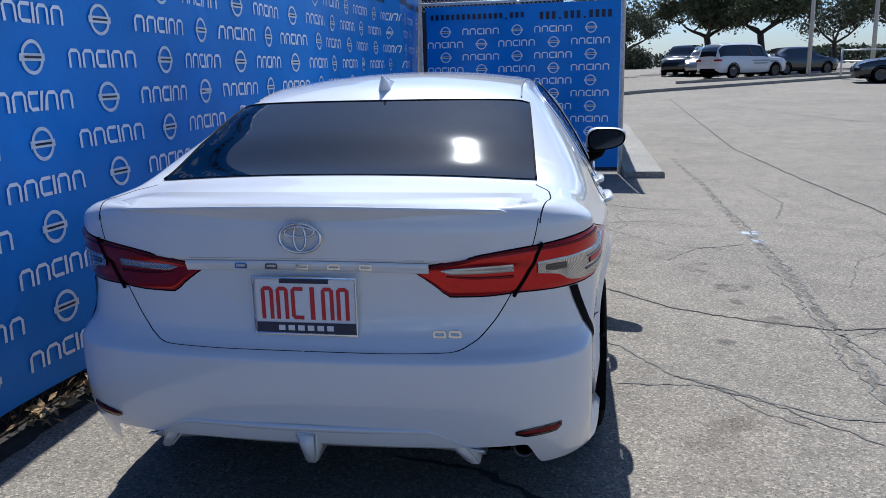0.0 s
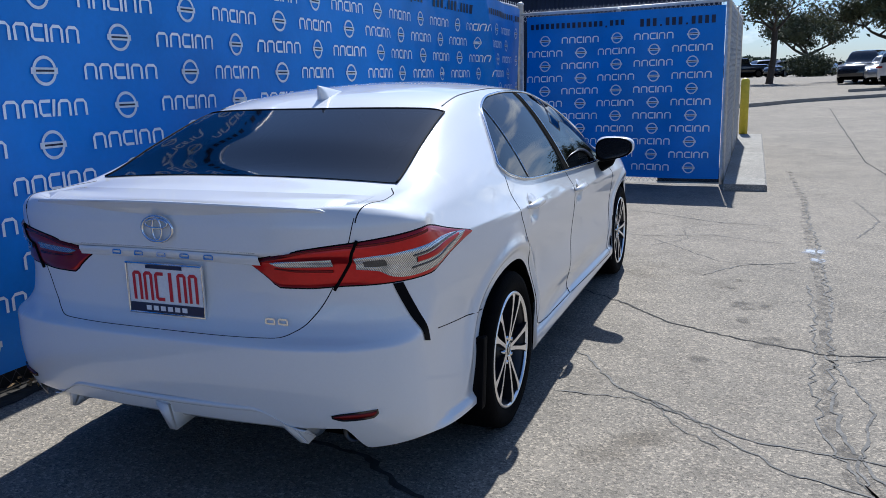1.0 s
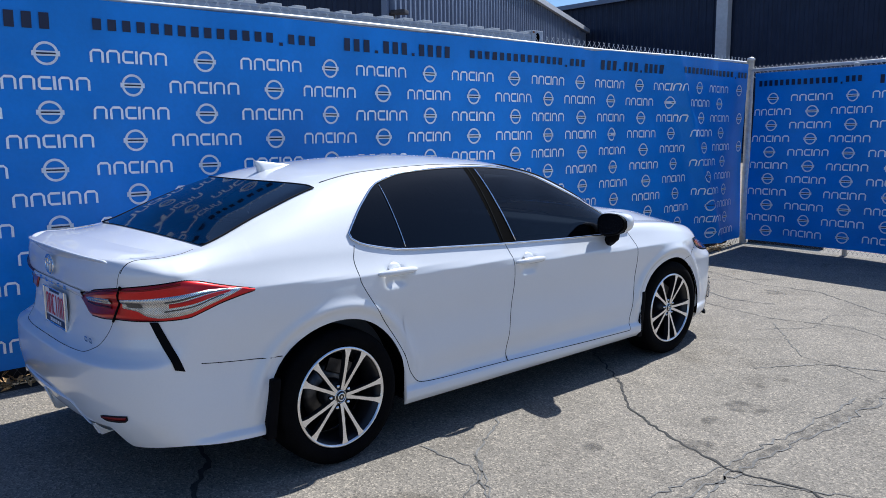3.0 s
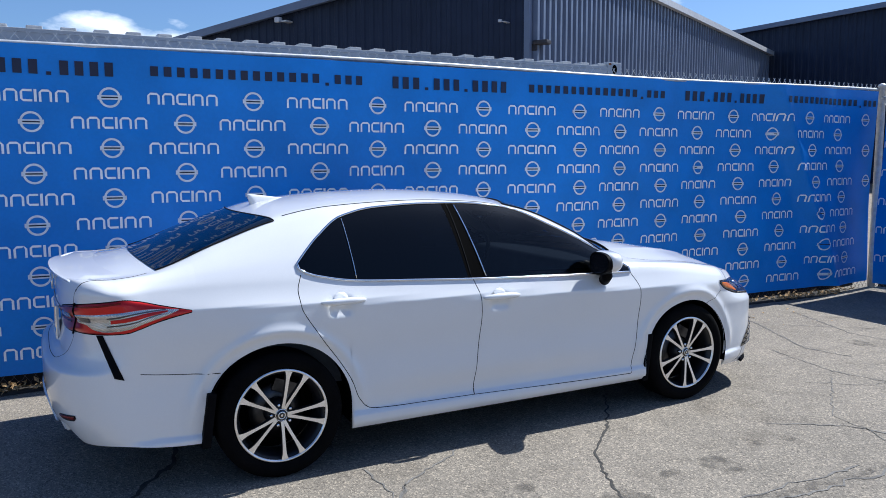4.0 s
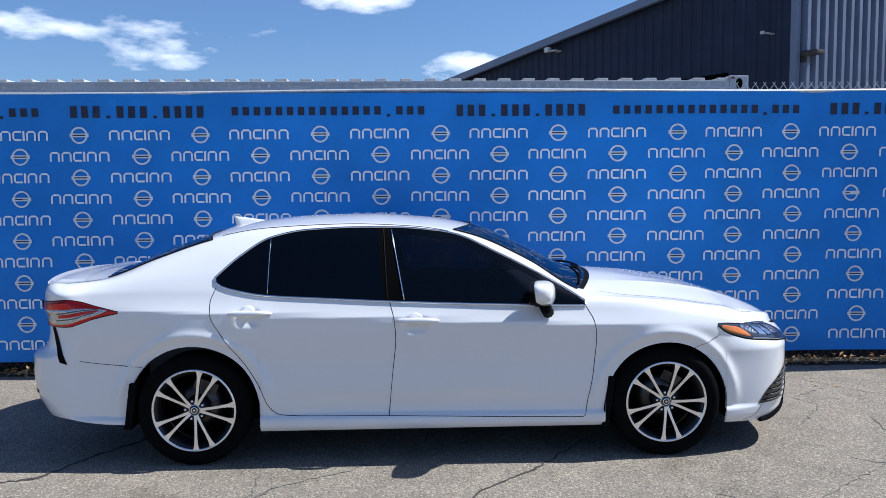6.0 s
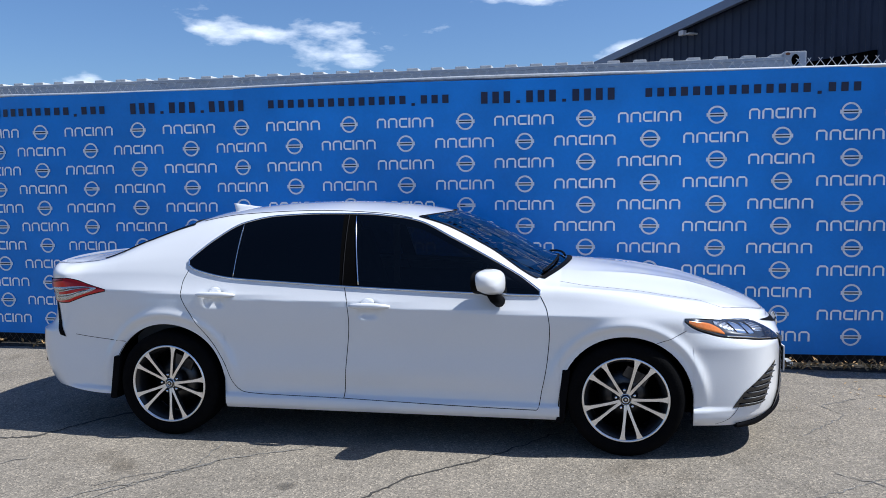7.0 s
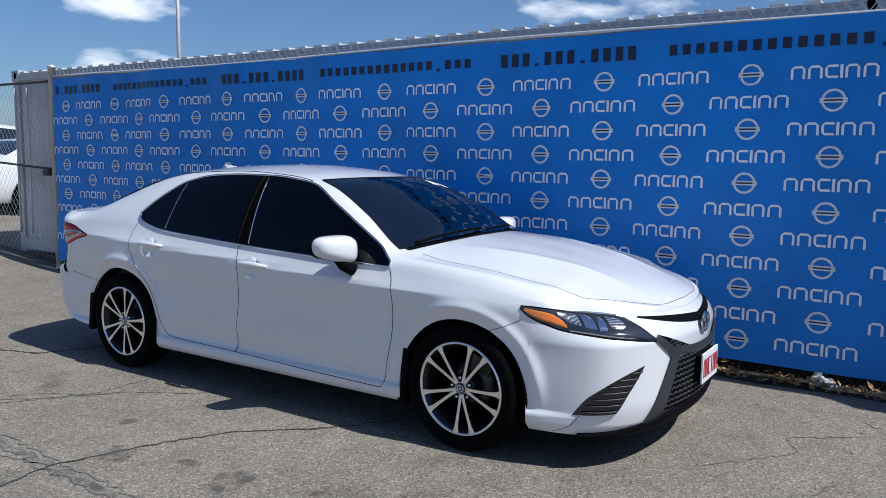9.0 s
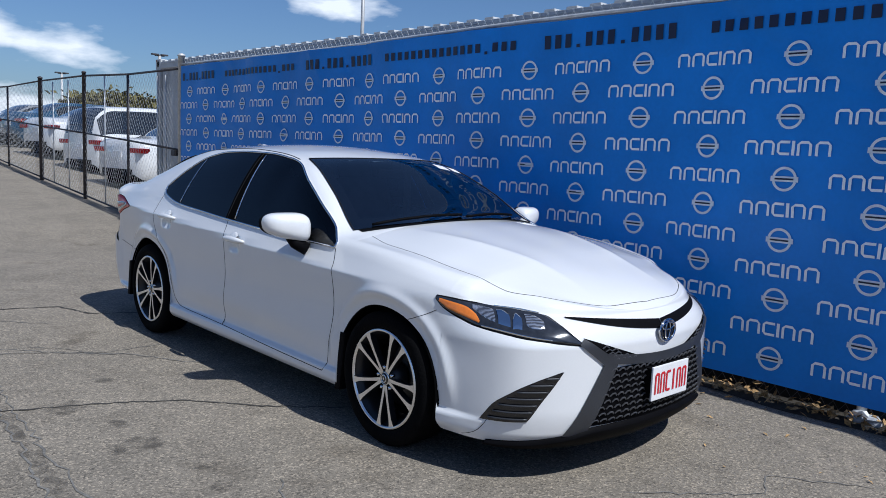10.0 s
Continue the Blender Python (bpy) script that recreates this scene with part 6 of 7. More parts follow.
def build_fences():
    f = thing("chain_link_fence", "galvanised chain-link fence behind the long blue banner", "fence", (-1.56, 1.5, 0))
    f.matrix_world = Matrix.Identity(4)
    line = lambda y: -1.56 + 0.010 * y
    for y in (-4.95, -1.9, 1.15, 4.2, 8.27):
        big = y in (-4.95, 8.27)
        post("post", line(y) if not big else (-1.585 if y < 0 else -1.42), y, (2.60 if y < 0 else 2.52) if big else 2.44, 0.045 if big else 0.028, M["galvanised"], f, big)
    tube("top_rail", [(line(y) + 0.030, y, 2.478 + 0.012 * math.sin(y)) for y in np.linspace(-4.95, 8.27, 30)], 0.016, M["galvanised"], f, 8)
    chain_link((line(-4.95) + 0.004, -4.95, 0), (line(8.27) + 0.004, 8.27, 0), 2.40, 2.552, 2.40, 2.552, 0.085, 0.0034, M["galvanised"], f)
    # foot wire in the dark post colour, which stands for shade under the banner
    chain_link((line(-4.95) - 0.01, -4.95, 0), (line(8.27) - 0.01, 8.27, 0), 0.03, 0.24, 0.03, 0.24, 0.07, 0.0022, M["dark_post_shaded_wire"], f)
    g = thing("chain_link_fence", "galvanised chain-link fence with wire tips behind the short banner", "fence")
    for p in ((1.42, 8.04, 2.42), (0.0, 8.14, 2.36)):
        post("post", p[0], p[1], p[2], 0.032, M["galvanised"], g)
    tube("top_rail", [(-1.40, 8.25, 2.385), (0.0, 8.15, 2.385), (1.42, 8.05, 2.40)], 0.021, M["galvanised"], g, 8)
    chain_link((-1.40, 8.26, 0), (1.42, 8.06, 0), 2.28, 2.44, 2.28, 2.45, 0.06, 0.0026, M["galvanised"], g)
    # foot wire again darkened in colour, as if in the banner's shade
    chain_link((-1.40, 8.26, 0), (1.42, 8.06, 0), 0.04, 0.22, 0.04, 0.22, 0.06, 0.0022, M["dark_post_shaded_wire"], g)
    # return side, covered with pale sheeting, running away from the bay
    for y, x in ((11.0, 1.44), (13.6, 1.46)):
        post("post", x, y, 2.42 + float(ground_z(x, y)), 0.028, M["galvanised"], g)
    tube("top_rail", [(1.42, 8.05, 2.40), (1.44, 11.0, 2.47), (1.46, 13.6, 2.52)], 0.020, M["galvanised"], g, 8)
    vs, fs = [], []
    for i, y in enumerate(np.linspace(8.12, 13.55, 40)):
        for j, t in enumerate(np.linspace(0, 1, 10)):
            gz = float(ground_z(1.44, y))
            vs.append((1.405 + 0.007 * (y - 8) + 0.012 * math.sin(y * 3.1 + t * 2), y, gz + 0.08 + (2.26) * t))
    fs = [(i * 10 + j, (i + 1) * 10 + j, (i + 1) * 10 + j + 1, i * 10 + j + 1) for i in range(39) for j in range(9)]
    mesh_ob("sheeting", vs, fs, M["navy_sheet"], g, True, "grey-blue fabric sheeting on the fence")
    chain_link((1.43, 8.06, 0), (1.465, 13.6, 0), 0.05, 2.42, 0.2, 2.54, 0.12, 0.003, M["galvanised"], g)

    # rear fence and gate bays
    h = thing("chain_link_gate", "dark-posted chain-link gate and fence beside the banner", "gate")
    ys = (-4.95, -6.93, -8.95, -11.5, -13.9, -17.0)
    tops = (2.44, 2.44, 2.50, 2.50, 2.46, 2.50)
    for y, z in zip(ys[1:], tops[1:]):
        thick = y in (-8.95, -11.5)
        post("post", -1.60, y, z + (0.05 if thick else 0), 0.042 if y == -11.5 else 0.034 if thick else 0.022, M["dark_post_shaded_wire"], h, thick)
    for (y0, y1), (z0, z1) in zip(zip(ys[:-1], ys[1:]), zip(tops[:-1], tops[1:])):
        ga, gb = float(ground_z(-1.6, y0)), float(ground_z(-1.6, y1))
        tube("top_rail", [(-1.60, y0, z0), (-1.60, y1, z1)], 0.018, M["dark_post_shaded_wire"], h, 6)
        tube("mid_rail", [(-1.60, y0, 1.30 + ga * 0.6), (-1.60, y1, 1.30 + gb * 0.6)], 0.015, M["dark_post_shaded_wire"], h, 6)
        tube("bottom_rail", [(-1.60, y0, ga + 0.06), (-1.60, y1, gb + 0.06)], 0.015, M["dark_post_shaded_wire"], h, 6)
        chain_link((-1.60, y0, 0), (-1.60, y1, 0), ga + 0.04, z0, gb + 0.04, z1, 0.10, 0.0017, M["galvanised"], h)
    for y in (-7.95, -9.8, -10.7):
        tube("brace", [(-1.60, y, float(ground_z(-1.6, y)) + 0.05), (-1.60, y, 2.45)], 0.012, M["galvanised"], h, 6)
    part("latch", box((-1.58, -5.15, 1.22), (-1.52, -5.02, 1.30), 0.01), M["dark_post_shaded_wire"], h, "dark gate latch")


# black for boards added behind the banners to keep the gap dark
M["gap_blocker_black"] = material("gap_blocker_black", (0.008, 0.008, 0.009), 0.9, spread=0.3)
M["navy_sheet"] = material("grey_blue_fabric", (0.20, 0.22, 0.26), 0.8, spread=0.1, scale=3, bump=0.2, bump_scale=200)
build_fences()


# ---- shipping container behind the fence ----
def build_container():
    c = thing("shipping_container", "pale grey steel shipping container behind the fence", "container", (0, 0, 0))
    x1, x0, y0, y1, top = -1.76, -4.16, -6.2, 4.40, 2.635
    def corrugated(yv0, yv1, n):
        vs, fs = [], []
        prof = []
        p = (yv1 - yv0) / n
        for i in range(n):
            for f, d in ((0.0, 0.0), (0.25, 0.0), (0.5, -0.036), (0.75, -0.036)):
                prof.append((yv0 + (i + f) * p, d))
        prof.append((yv1, 0.0))
        return prof
    pr = corrugated(y0 + 0.15, y1 - 0.15, 38)
    vs = [(x1 - 0.03 + d, y, z) for y, d in pr for z in (0.30, top - 0.10)]
    fs = [(2 * i, 2 * i + 2, 2 * i + 3, 2 * i + 1) for i in range(len(pr) - 1)]
    mesh_ob("side_panel", vs, fs, M["container"], c, False, "pale corrugated steel side")
    pr = corrugated(x0 + 0.1, x1 - 0.1, 9)
    for yy, sg in ((y0, 1), (y1, -1)):
        vs = [(y, yy + sg * (0.04 - d), z) for y, d in pr for z in (0.30, top - 0.10)]
        fs = [(2 * i, 2 * i + 2, 2 * i + 3, 2 * i + 1) for i in range(len(pr) - 1)]
        mesh_ob("end_panel", vs, fs, M["container_blue"], c, False, "pale blue-grey corrugated end")
    part("side_panel", box((x0, y0 + 0.1, 0.30), (x0 + 0.03, y1 - 0.1, top - 0.1)), M["container"], c)
    for x in (x0 + 0.05, x1 - 0.05):
        part("top_rail", box((x - 0.045, y0, top - 0.13), (x + 0.045, y1, top - 0.03), 0.008), M["container"], c)
        part("bottom_rail", box((x - 0.045, y0, 0.16), (x + 0.045, y1, 0.32), 0.008), M["container"], c)
        for y in (y0 + 0.06, y1 - 0.06):
            part("corner_post", box((x - 0.05, y - 0.06, 0.12), (x + 0.05, y + 0.06, top - 0.12), 0.006), M["container"], c)
            cast = part("corner_casting", box((x - 0.055, y - 0.09, top - 0.14), (x + 0.055, y + 0.09, top + 0.012), 0.012), M["container"], c, "rust-marked corner casting with an oval hole")
            hole = [(x + 0.0565, y + 0.032 * math.cos(w), top - 0.062 + 0.048 * math.sin(w)) for w in np.linspace(0, 2 * math.pi, 25)[:-1]]
            mesh_ob("casting_hole", hole, [tuple(range(24))], M["well"], cast, False)
            vs = [(x + 0.0562, y - 0.06 + 0.02 * math.cos(w), top - 0.01 + 0.012 * math.sin(w)) for w in np.linspace(0, 2 * math.pi, 13)[:-1]]
            mesh_ob("rust_mark", vs, [tuple(range(12))], M["rust"], cast, False)
    part("roof", box((x0, y0 + 0.05, top - 0.06), (x1, y1 - 0.05, top - 0.035)), M["container"], c)
    rib = None
    for i in range(46):
        y = y0 + 0.2 + i * (y1 - y0 - 0.4) / 45
        if rib is None:
            rib = part("roof_rib", box((x0 + 0.08, -0.055, top - 0.036), (x1 - 0.015, 0.055, top - 0.006), 0.012), M["container"], c)
            rib.location.y = y
        else:
            o = new("roof_rib", rib.data)
            o.parent = c
            o.location.y = y
    for y in (y0 + 0.6, y0 + 0.9):
        tube("lock_rod", [(x1 + 0.01, y - 0.55, 0.4), (x1 + 0.01, y - 0.55, 2.4)], 0.014, M["galvanised"], c, 6)


build_container()


# ---- buildings ----
def clad_wall(name, a, b, z0, za, zb, pitch, depth, mat, parent, label=""):
    """A ribbed metal wall from a to b whose top runs from za to zb."""
    a, b = Vector((*a, 0)), Vector((*b, 0))
    d = (b - a)
    n = int(d.length / pitch)
    out = Vector((d.y, -d.x, 0)).normalized()
    vs, fs = [], []
    prof = []
    for i in range(n):
        for f, e in ((0.0, 0.0), (0.46, 0.0), (0.56, depth), (0.90, depth)):
            prof.append(((i + f) / n, e))
    prof.append((1.0, 0.0))
    for t, e in prof:
        p = a + d * t + out * e
        vs += [(p.x, p.y, z0), (p.x, p.y, za + (zb - za) * t)]
    fs = [(2 * i, 2 * i + 2, 2 * i + 3, 2 * i + 1) for i in range(len(prof) - 1)]
    return mesh_ob(name, vs, fs, mat, parent, False, label)


def beam(name, a, b, w, h, mat, parent, label=""):
    a, b = Vector(a), Vector(b)
    d = (b - a).normalized()
    side = d.cross(Vector((0, 0, 1))).normalized() * w / 2
    up = side.cross(d).normalized() * h / 2
    vs = [p + s * side + t * up for p in (a, b) for s, t in ((-1, -1), (1, -1), (1, 1), (-1, 1))]
    fs = [(0, 1, 2, 3), (7, 6, 5, 4), (0, 4, 5, 1), (1, 5, 6, 2), (2, 6, 7, 3), (3, 7, 4, 0)]
    return mesh_ob(name, vs, fs, mat, parent, False, label)


def build_warehouses():
    w = thing("metal_warehouse", "navy metal-clad warehouse with a shallow sloping roof", "building")
    C = Vector((-11.15, 9.5))
    u = Vector((0.861, 0.5087))
    S = C - u * 17.5
    E2 = Vector((-22.2, 30.6))
    B = S + (E2 - C)
    z_s, z_c = 4.78, 6.60
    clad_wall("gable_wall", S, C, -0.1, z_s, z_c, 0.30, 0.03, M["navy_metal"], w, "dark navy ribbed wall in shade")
    # side wall: same cladding, its sunlit brightness comes from the lighter colour
    clad_wall("side_wall", C, E2, -0.1, z_c, z_c, 0.30, 0.17, M["lit_side_and_trim"], w, "ribbed side wall in a lighter blue-grey that stands for sunlight")
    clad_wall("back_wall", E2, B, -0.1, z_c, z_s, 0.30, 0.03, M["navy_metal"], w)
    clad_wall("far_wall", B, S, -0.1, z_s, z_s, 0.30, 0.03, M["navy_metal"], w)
    n = Vector((u.y, -u.x))
    e = (E2 - C).normalized()
    k = 0.25
    roof = [S - u * k + n * k, C + u * k + n * k, E2 + u * k - n * k, B - u * k - n * k]
    zs = [z_s + 0.06, z_c + 0.10, z_c + 0.10, z_s + 0.06]
    vs = [(p.x, p.y, z) for p, z in zip(roof, zs)] + [(p.x, p.y, z + 0.10) for p, z in zip(roof, zs)]
    mesh_ob("roof", vs, [(3, 2, 1, 0), (4, 5, 6, 7), (0, 1, 5, 4), (1, 2, 6, 5), (2, 3, 7, 6), (3, 0, 4, 7)], M["navy_metal"], w, False, "dark metal roof")
    beam("eave_fascia", (roof[1].x, roof[1].y, z_c + 0.10), (roof[2].x, roof[2].y, z_c + 0.10), 0.16, 0.20, M["fascia"], w, "pale eave gutter")
    # trims share the side wall's lightened colour
    beam("rake_trim", (roof[0].x, roof[0].y, z_s + 0.05), (roof[1].x, roof[1].y, z_c + 0.09), 0.14, 0.22, M["lit_side_and_trim"], w, "blue-grey edge trim")
    part("corner_trim", box((-0.07, -0.07, 0), (0.07, 0.07, z_c), 0.0, Matrix.Translation((C.x, C.y, 0)) @ Matrix.Rotation(math.atan2(u.y, u.x), 4, "Z")), M["lit_side_and_trim"], w)
    m = Matrix.Translation((C.x - u.x * -0.05, C.y, 4.35)) @ Matrix.Rotation(math.atan2(u.y, u.x), 4, "Z")
    lamp = part("wall_lamp", box((0.05, 0.1, 0.02), (0.42, 0.38, 0.12), 0.03, m), M["dark_post_shaded_wire"], w, "dark wall lamp hood")
    part("lamp_arm", box((0.0, 0.15, -0.12), (0.14, 0.32, 0.05), 0.02, m), M["dark_post_shaded_wire"], lamp)
    for pu, z, s in ((-7.6, 5.55, 0.65), (-0.55, 4.9, 0.3)):
        p = C + u * pu + n * 0.25
        m = Matrix.Translation((p.x, p.y, z)) @ Matrix.Rotation(math.atan2(u.y, u.x), 4, "Z")
        cam_o = part("security_camera", box((-0.30 * s, -0.20 * s, 0.0), (0.0, 0.0, 0.22 * s), 0.04 * s, m), M["fascia"], w, "small white security camera")
        part("camera_arm", box((0.0, -0.10 * s, 0.0), (0.30 * s, 0.22, 0.07 * s), 0.02 * s, m), M["fascia"], cam_o)
    m = Matrix.Translation((C.x, C.y, 0)) @ Matrix.Rotation(math.atan2(u.y, u.x), 4, "Z")
    part("doorway", box((-4.4, -0.09, 0.0), (-1.66, 0.05, 4.22), 0.01, m), M["well"], w, "black open doorway in the shaded wall")
    g = thing("metal_warehouse", "tall dark navy metal-clad warehouse with a pale downpipe", "building")
    zt = 7.95
    clad_wall("front_wall", (-27.0, 31.0), (0.3, 31.0), -0.1, zt, zt, 0.38, 0.04, M["navy_metal"], g, "dark navy ribbed wall")
    clad_wall("side_wall", (0.3, 31.0), (-4.0, 55.0), -0.1, zt, zt, 0.38, 0.04, M["navy_metal"], g)
    bm = box((-27.2, 30.75, zt), (0.5, 55.0, zt + 0.16))
    for vtx in bm.verts:
        if vtx.co.y > 40 and vtx.co.x > 0:
            vtx.co.x = -3.8
    part("roof", bm, M["navy_metal"], g)
    beam("roof_trim", (-27.2, 30.72, zt + 0.06), (0.5, 30.72, zt + 0.06), 0.10, 0.22, M["lit_side_and_trim"], g)
    part("downpipe", box((-14.75, 30.55, 0), (-14.2, 30.92, zt), 0.03), M["fascia"], g, "wide pale downpipe cover")
    part("wall_lamp", box((-7.1, 30.4, 5.6), (-6.1, 30.95, 6.0), 0.05), M["dark_post_shaded_wire"], g, "dark wall lamp")

build_warehouses()


# ---- kerb strip, bollard, litter ----
def build_edges():
    vs, fs = [], []
    ys = np.linspace(7.55, 14.5, 30)
    for y in ys:
        gz = float(ground_z(1.7, y))
        x0, x1 = 1.46 + 0.004 * (y - 8), 1.98 - 0.006 * (y - 8)
        for x, z in ((x0, gz - 0.05), (x0, gz + 0.085), (x1 - 0.02, gz + 0.085), (x1, gz + 0.065), (x1 + 0.01, gz - 0.05)):
            vs.append((x, y, z))
    fs = [(i * 5 + j, (i + 1) * 5 + j, (i + 1) * 5 + j + 1, i * 5 + j + 1) for i in range(29) for j in range(4)] + [tuple(range(5))]
    tagged(mesh_ob("kerb_strip", vs, [tuple(reversed(f)) for f in fs], M["kerb"], None, False), "pale concrete kerb strip beside the fence", "kerb", kind="structure")
    z = float(ground_z(1.57, 14.6))
    b = thing("bollard", "yellow painted steel bollard beside the fence end", "bollard", (1.57, 14.6, z))
    tube("pipe", [(0, 0, -0.05), (0, 0, 1.16), (0, 0, 1.20), (0, 0, 1.22)], [0.085, 0.085, 0.07, 0.02], M["bollard"], b, 18)
    # dark soil gathered under the banner, with an uneven edge
    vs, fs = [], []
    for i, y in enumerate(np.arange(-4.9, 8.15, 0.06)):
        edge = -1.41 + 0.01 * y + 0.05 * noise.noise(Vector((y * 1.7, 0, 4))) + 0.02 * noise.noise(Vector((y * 9, 0, 2)))
        vs += [(-1.64, y, 0.010), (edge - 0.05, y, 0.010), (edge, y, 0.0035)]
        if i:
            fs += [(3 * i - 3 + k, 3 * i - 2 + k, 3 * i + 1 + k, 3 * i + k) for k in (0, 1)]
    tagged(mesh_ob("soil_strip", vs, fs, M["soil"], None, True), "strip of dark soil along the foot of the fence", "soil", kind="structure")
    # dry leaves caught under the banner
    rnd = random.Random(5)
    vs, fs = [], []
    for _ in range(1700):
        y = rnd.uniform(-4.5, 7.8)
        if noise.noise(Vector((y * 0.9, 3, 0))) < -0.15 and rnd.random() < 0.8:
            continue
        x = -1.49 + 0.01 * y + rnd.gauss(0.0, 0.06)
        z = 0.020 + abs(rnd.gauss(0, 0.022))
        s = rnd.uniform(0.016, 0.042)
        m = Matrix.Translation((x, y, z)) @ Euler((rnd.uniform(-0.9, 0.9), rnd.uniform(-0.9, 0.9), rnd.uniform(0, 6.3))).to_matrix().to_4x4()
        o = len(vs)
        vs += [m @ Vector(p) for p in ((-s, 0, 0), (0, -s * 0.45, s * 0.15), (s, 0, 0), (0, s * 0.45, s * 0.15))]
        fs += [(o, o + 1, o + 2), (o, o + 2, o + 3)]
    ob = mesh_ob("leaf_litter", vs, fs, M["leaf_litter"], None, False)
    tagged(ob, "dry brown leaf litter along the foot of the fence", "leaves", kind="stuff")
    vs, fs = [], []
    for _ in range(70):
        x, y = rnd.uniform(-1.35, -0.2), rnd.uniform(3.0, 6.5)
        s = rnd.uniform(0.008, 0.022)
        m = Matrix.Translation((x, y, 0.006)) @ Euler((rnd.uniform(-0.3, 0.3), rnd.uniform(-0.3, 0.3), rnd.uniform(0, 6.3))).to_matrix().to_4x4()
        o = len(vs)
        vs += [m @ Vector(p) for p in ((-s, 0, 0), (0, -s * 0.4, s * 0.2), (s, 0, 0), (0, s * 0.4, s * 0.2))]
        fs += [(o, o + 1, o + 2), (o, o + 2, o + 3)]
    tagged(mesh_ob("scattered_leaves", vs, fs, M["leaf_litter"], None, False), "a few dry leaves scattered on the paving", "leaves", kind="stuff")
    # crumpled bag
    bm = bmesh.new()
    bmesh.ops.create_icosphere(bm, subdivisions=3, radius=0.06)
    for v in bm.verts:
        k = 1 + 0.55 * noise.noise(v.co * 28)
        v.co = Vector((v.co.x * k * 0.8, v.co.y * k * 1.3, max(v.co.z * k * 0.8, -0.03)))
    bag = part("plastic_bag", bm, M["bag"], None)
    bag.location = (-1.50, 4.22, 0.035)
    tagged(bag, "small crumpled pale plastic bag at the foot of the fence", "litter")
    # added boards: they block light so the gap under the banners stays dark
    bar = part("gap_blocker", box((-1.66, -4.85, 0.0), (-1.62, 8.2, 0.20), 0.004), M["gap_blocker_black"], None)
    tagged(bar, "dark board added to block light under the banner", "board")
    # these two leave a lit stretch in the middle of the short banner's gap
    for x0, x1 in ((-1.40, -0.37), (0.56, 1.40)):
        bar = part("gap_blocker", box((x0, 8.30 - 0.06 * x0, 0.0), (x1, 8.33 - 0.06 * x0, 0.22), 0.004), M["gap_blocker_black"], None)
        tagged(bar, "dark board added to block light under the banner", "board")


build_edges()


# ---- parked vehicles ----
def loft_car(label, at, rz, paint, kind, category="car", lamps=True, sink=0.0):
    """A parked vehicle lofted from cross-sections along its length; it faces +y."""
    shapes = {
        # along, half width, bottom, belt, roof half width, roof
        "suv": ((-2.30, 0.70, 0.40, 0.95, 0.62, 1.05), (-2.22, 0.86, 0.30, 1.02, 0.62, 1.42), (-1.85, 0.91, 0.28, 1.05, 0.64, 1.66), (-0.6, 0.92, 0.26, 1.03, 0.66, 1.70), (0.5, 0.92, 0.26, 1.00, 0.64, 1.64),
                (1.20, 0.91, 0.28, 0.99, 0.74, 1.03), (1.9, 0.90, 0.28, 0.95, 0.70, 0.98), (2.2, 0.82, 0.30, 0.82, 0.60, 0.86), (2.33, 0.66, 0.36, 0.66, 0.50, 0.70)),
        "saloon": ((-2.40, 0.66, 0.40, 0.90, 0.58, 0.95), (-2.30, 0.84, 0.30, 1.00, 0.62, 1.05), (-1.75, 0.90, 0.26, 0.98, 0.62, 1.08), (-0.9, 0.91, 0.24, 0.95, 0.58, 1.40), (0.3, 0.91, 0.24, 0.93, 0.58, 1.42),
                   (1.15, 0.91, 0.24, 0.93, 0.76, 0.97), (1.9, 0.89, 0.24, 0.86, 0.66, 0.89), (2.25, 0.80, 0.26, 0.74, 0.55, 0.77), (2.42, 0.62, 0.32, 0.60, 0.45, 0.63)),
        "pickup": ((-2.80, 0.90, 0.55, 1.15, 0.85, 1.17), (-2.75, 0.96, 0.45, 1.18, 0.86, 1.20), (-1.0, 0.98, 0.45, 1.18, 0.86, 1.20), (-0.75, 0.98, 0.45, 1.20, 0.70, 1.82), (0.5, 0.98, 0.45, 1.18, 0.70, 1.84),
                   (1.25, 0.97, 0.45, 1.18, 0.84, 1.24), (2.3, 0.96, 0.45, 1.14, 0.80, 1.18), (2.75, 0.92, 0.45, 1.05, 0.72, 1.08), (2.85, 0.82, 0.48, 0.92, 0.60, 0.95)),
        "van": ((-2.7, 0.86, 0.40, 1.2, 0.78, 2.2), (-2.6, 0.96, 0.36, 1.25, 0.80, 2.45), (-0.5, 0.98, 0.34, 1.25, 0.82, 2.50), (1.2, 0.98, 0.34, 1.2, 0.80, 2.45), (1.9, 0.97, 0.34, 1.18, 0.80, 1.45),
                (2.4, 0.94, 0.36, 1.0, 0.74, 1.10), (2.65, 0.80, 0.40, 0.8, 0.6, 0.85)),
    }
    st = shapes[kind]
    z = float(ground_z(at[0], at[1])) - sink
    car = thing("parked_car" if kind != "pickup" else "parked_pickup", label, category, (at[0], at[1], z), "cars parked behind the gate" if at[1] < 0 else "cars parked on the far lot", rz=rz)
    y = [s[0] for s in st]
    cols = [curve(*[(s[0], s[k]) for s in st]) for k in range(1, 6)]
    yy = np.linspace(y[0], y[-1], 56)
    wv, bot, belt, rw, roof = (c(yy) for c in cols)
    ring = []
    for i in range(len(yy)):
        w, b, e, r, t = wv[i], bot[i], belt[i], rw[i], roof[i]
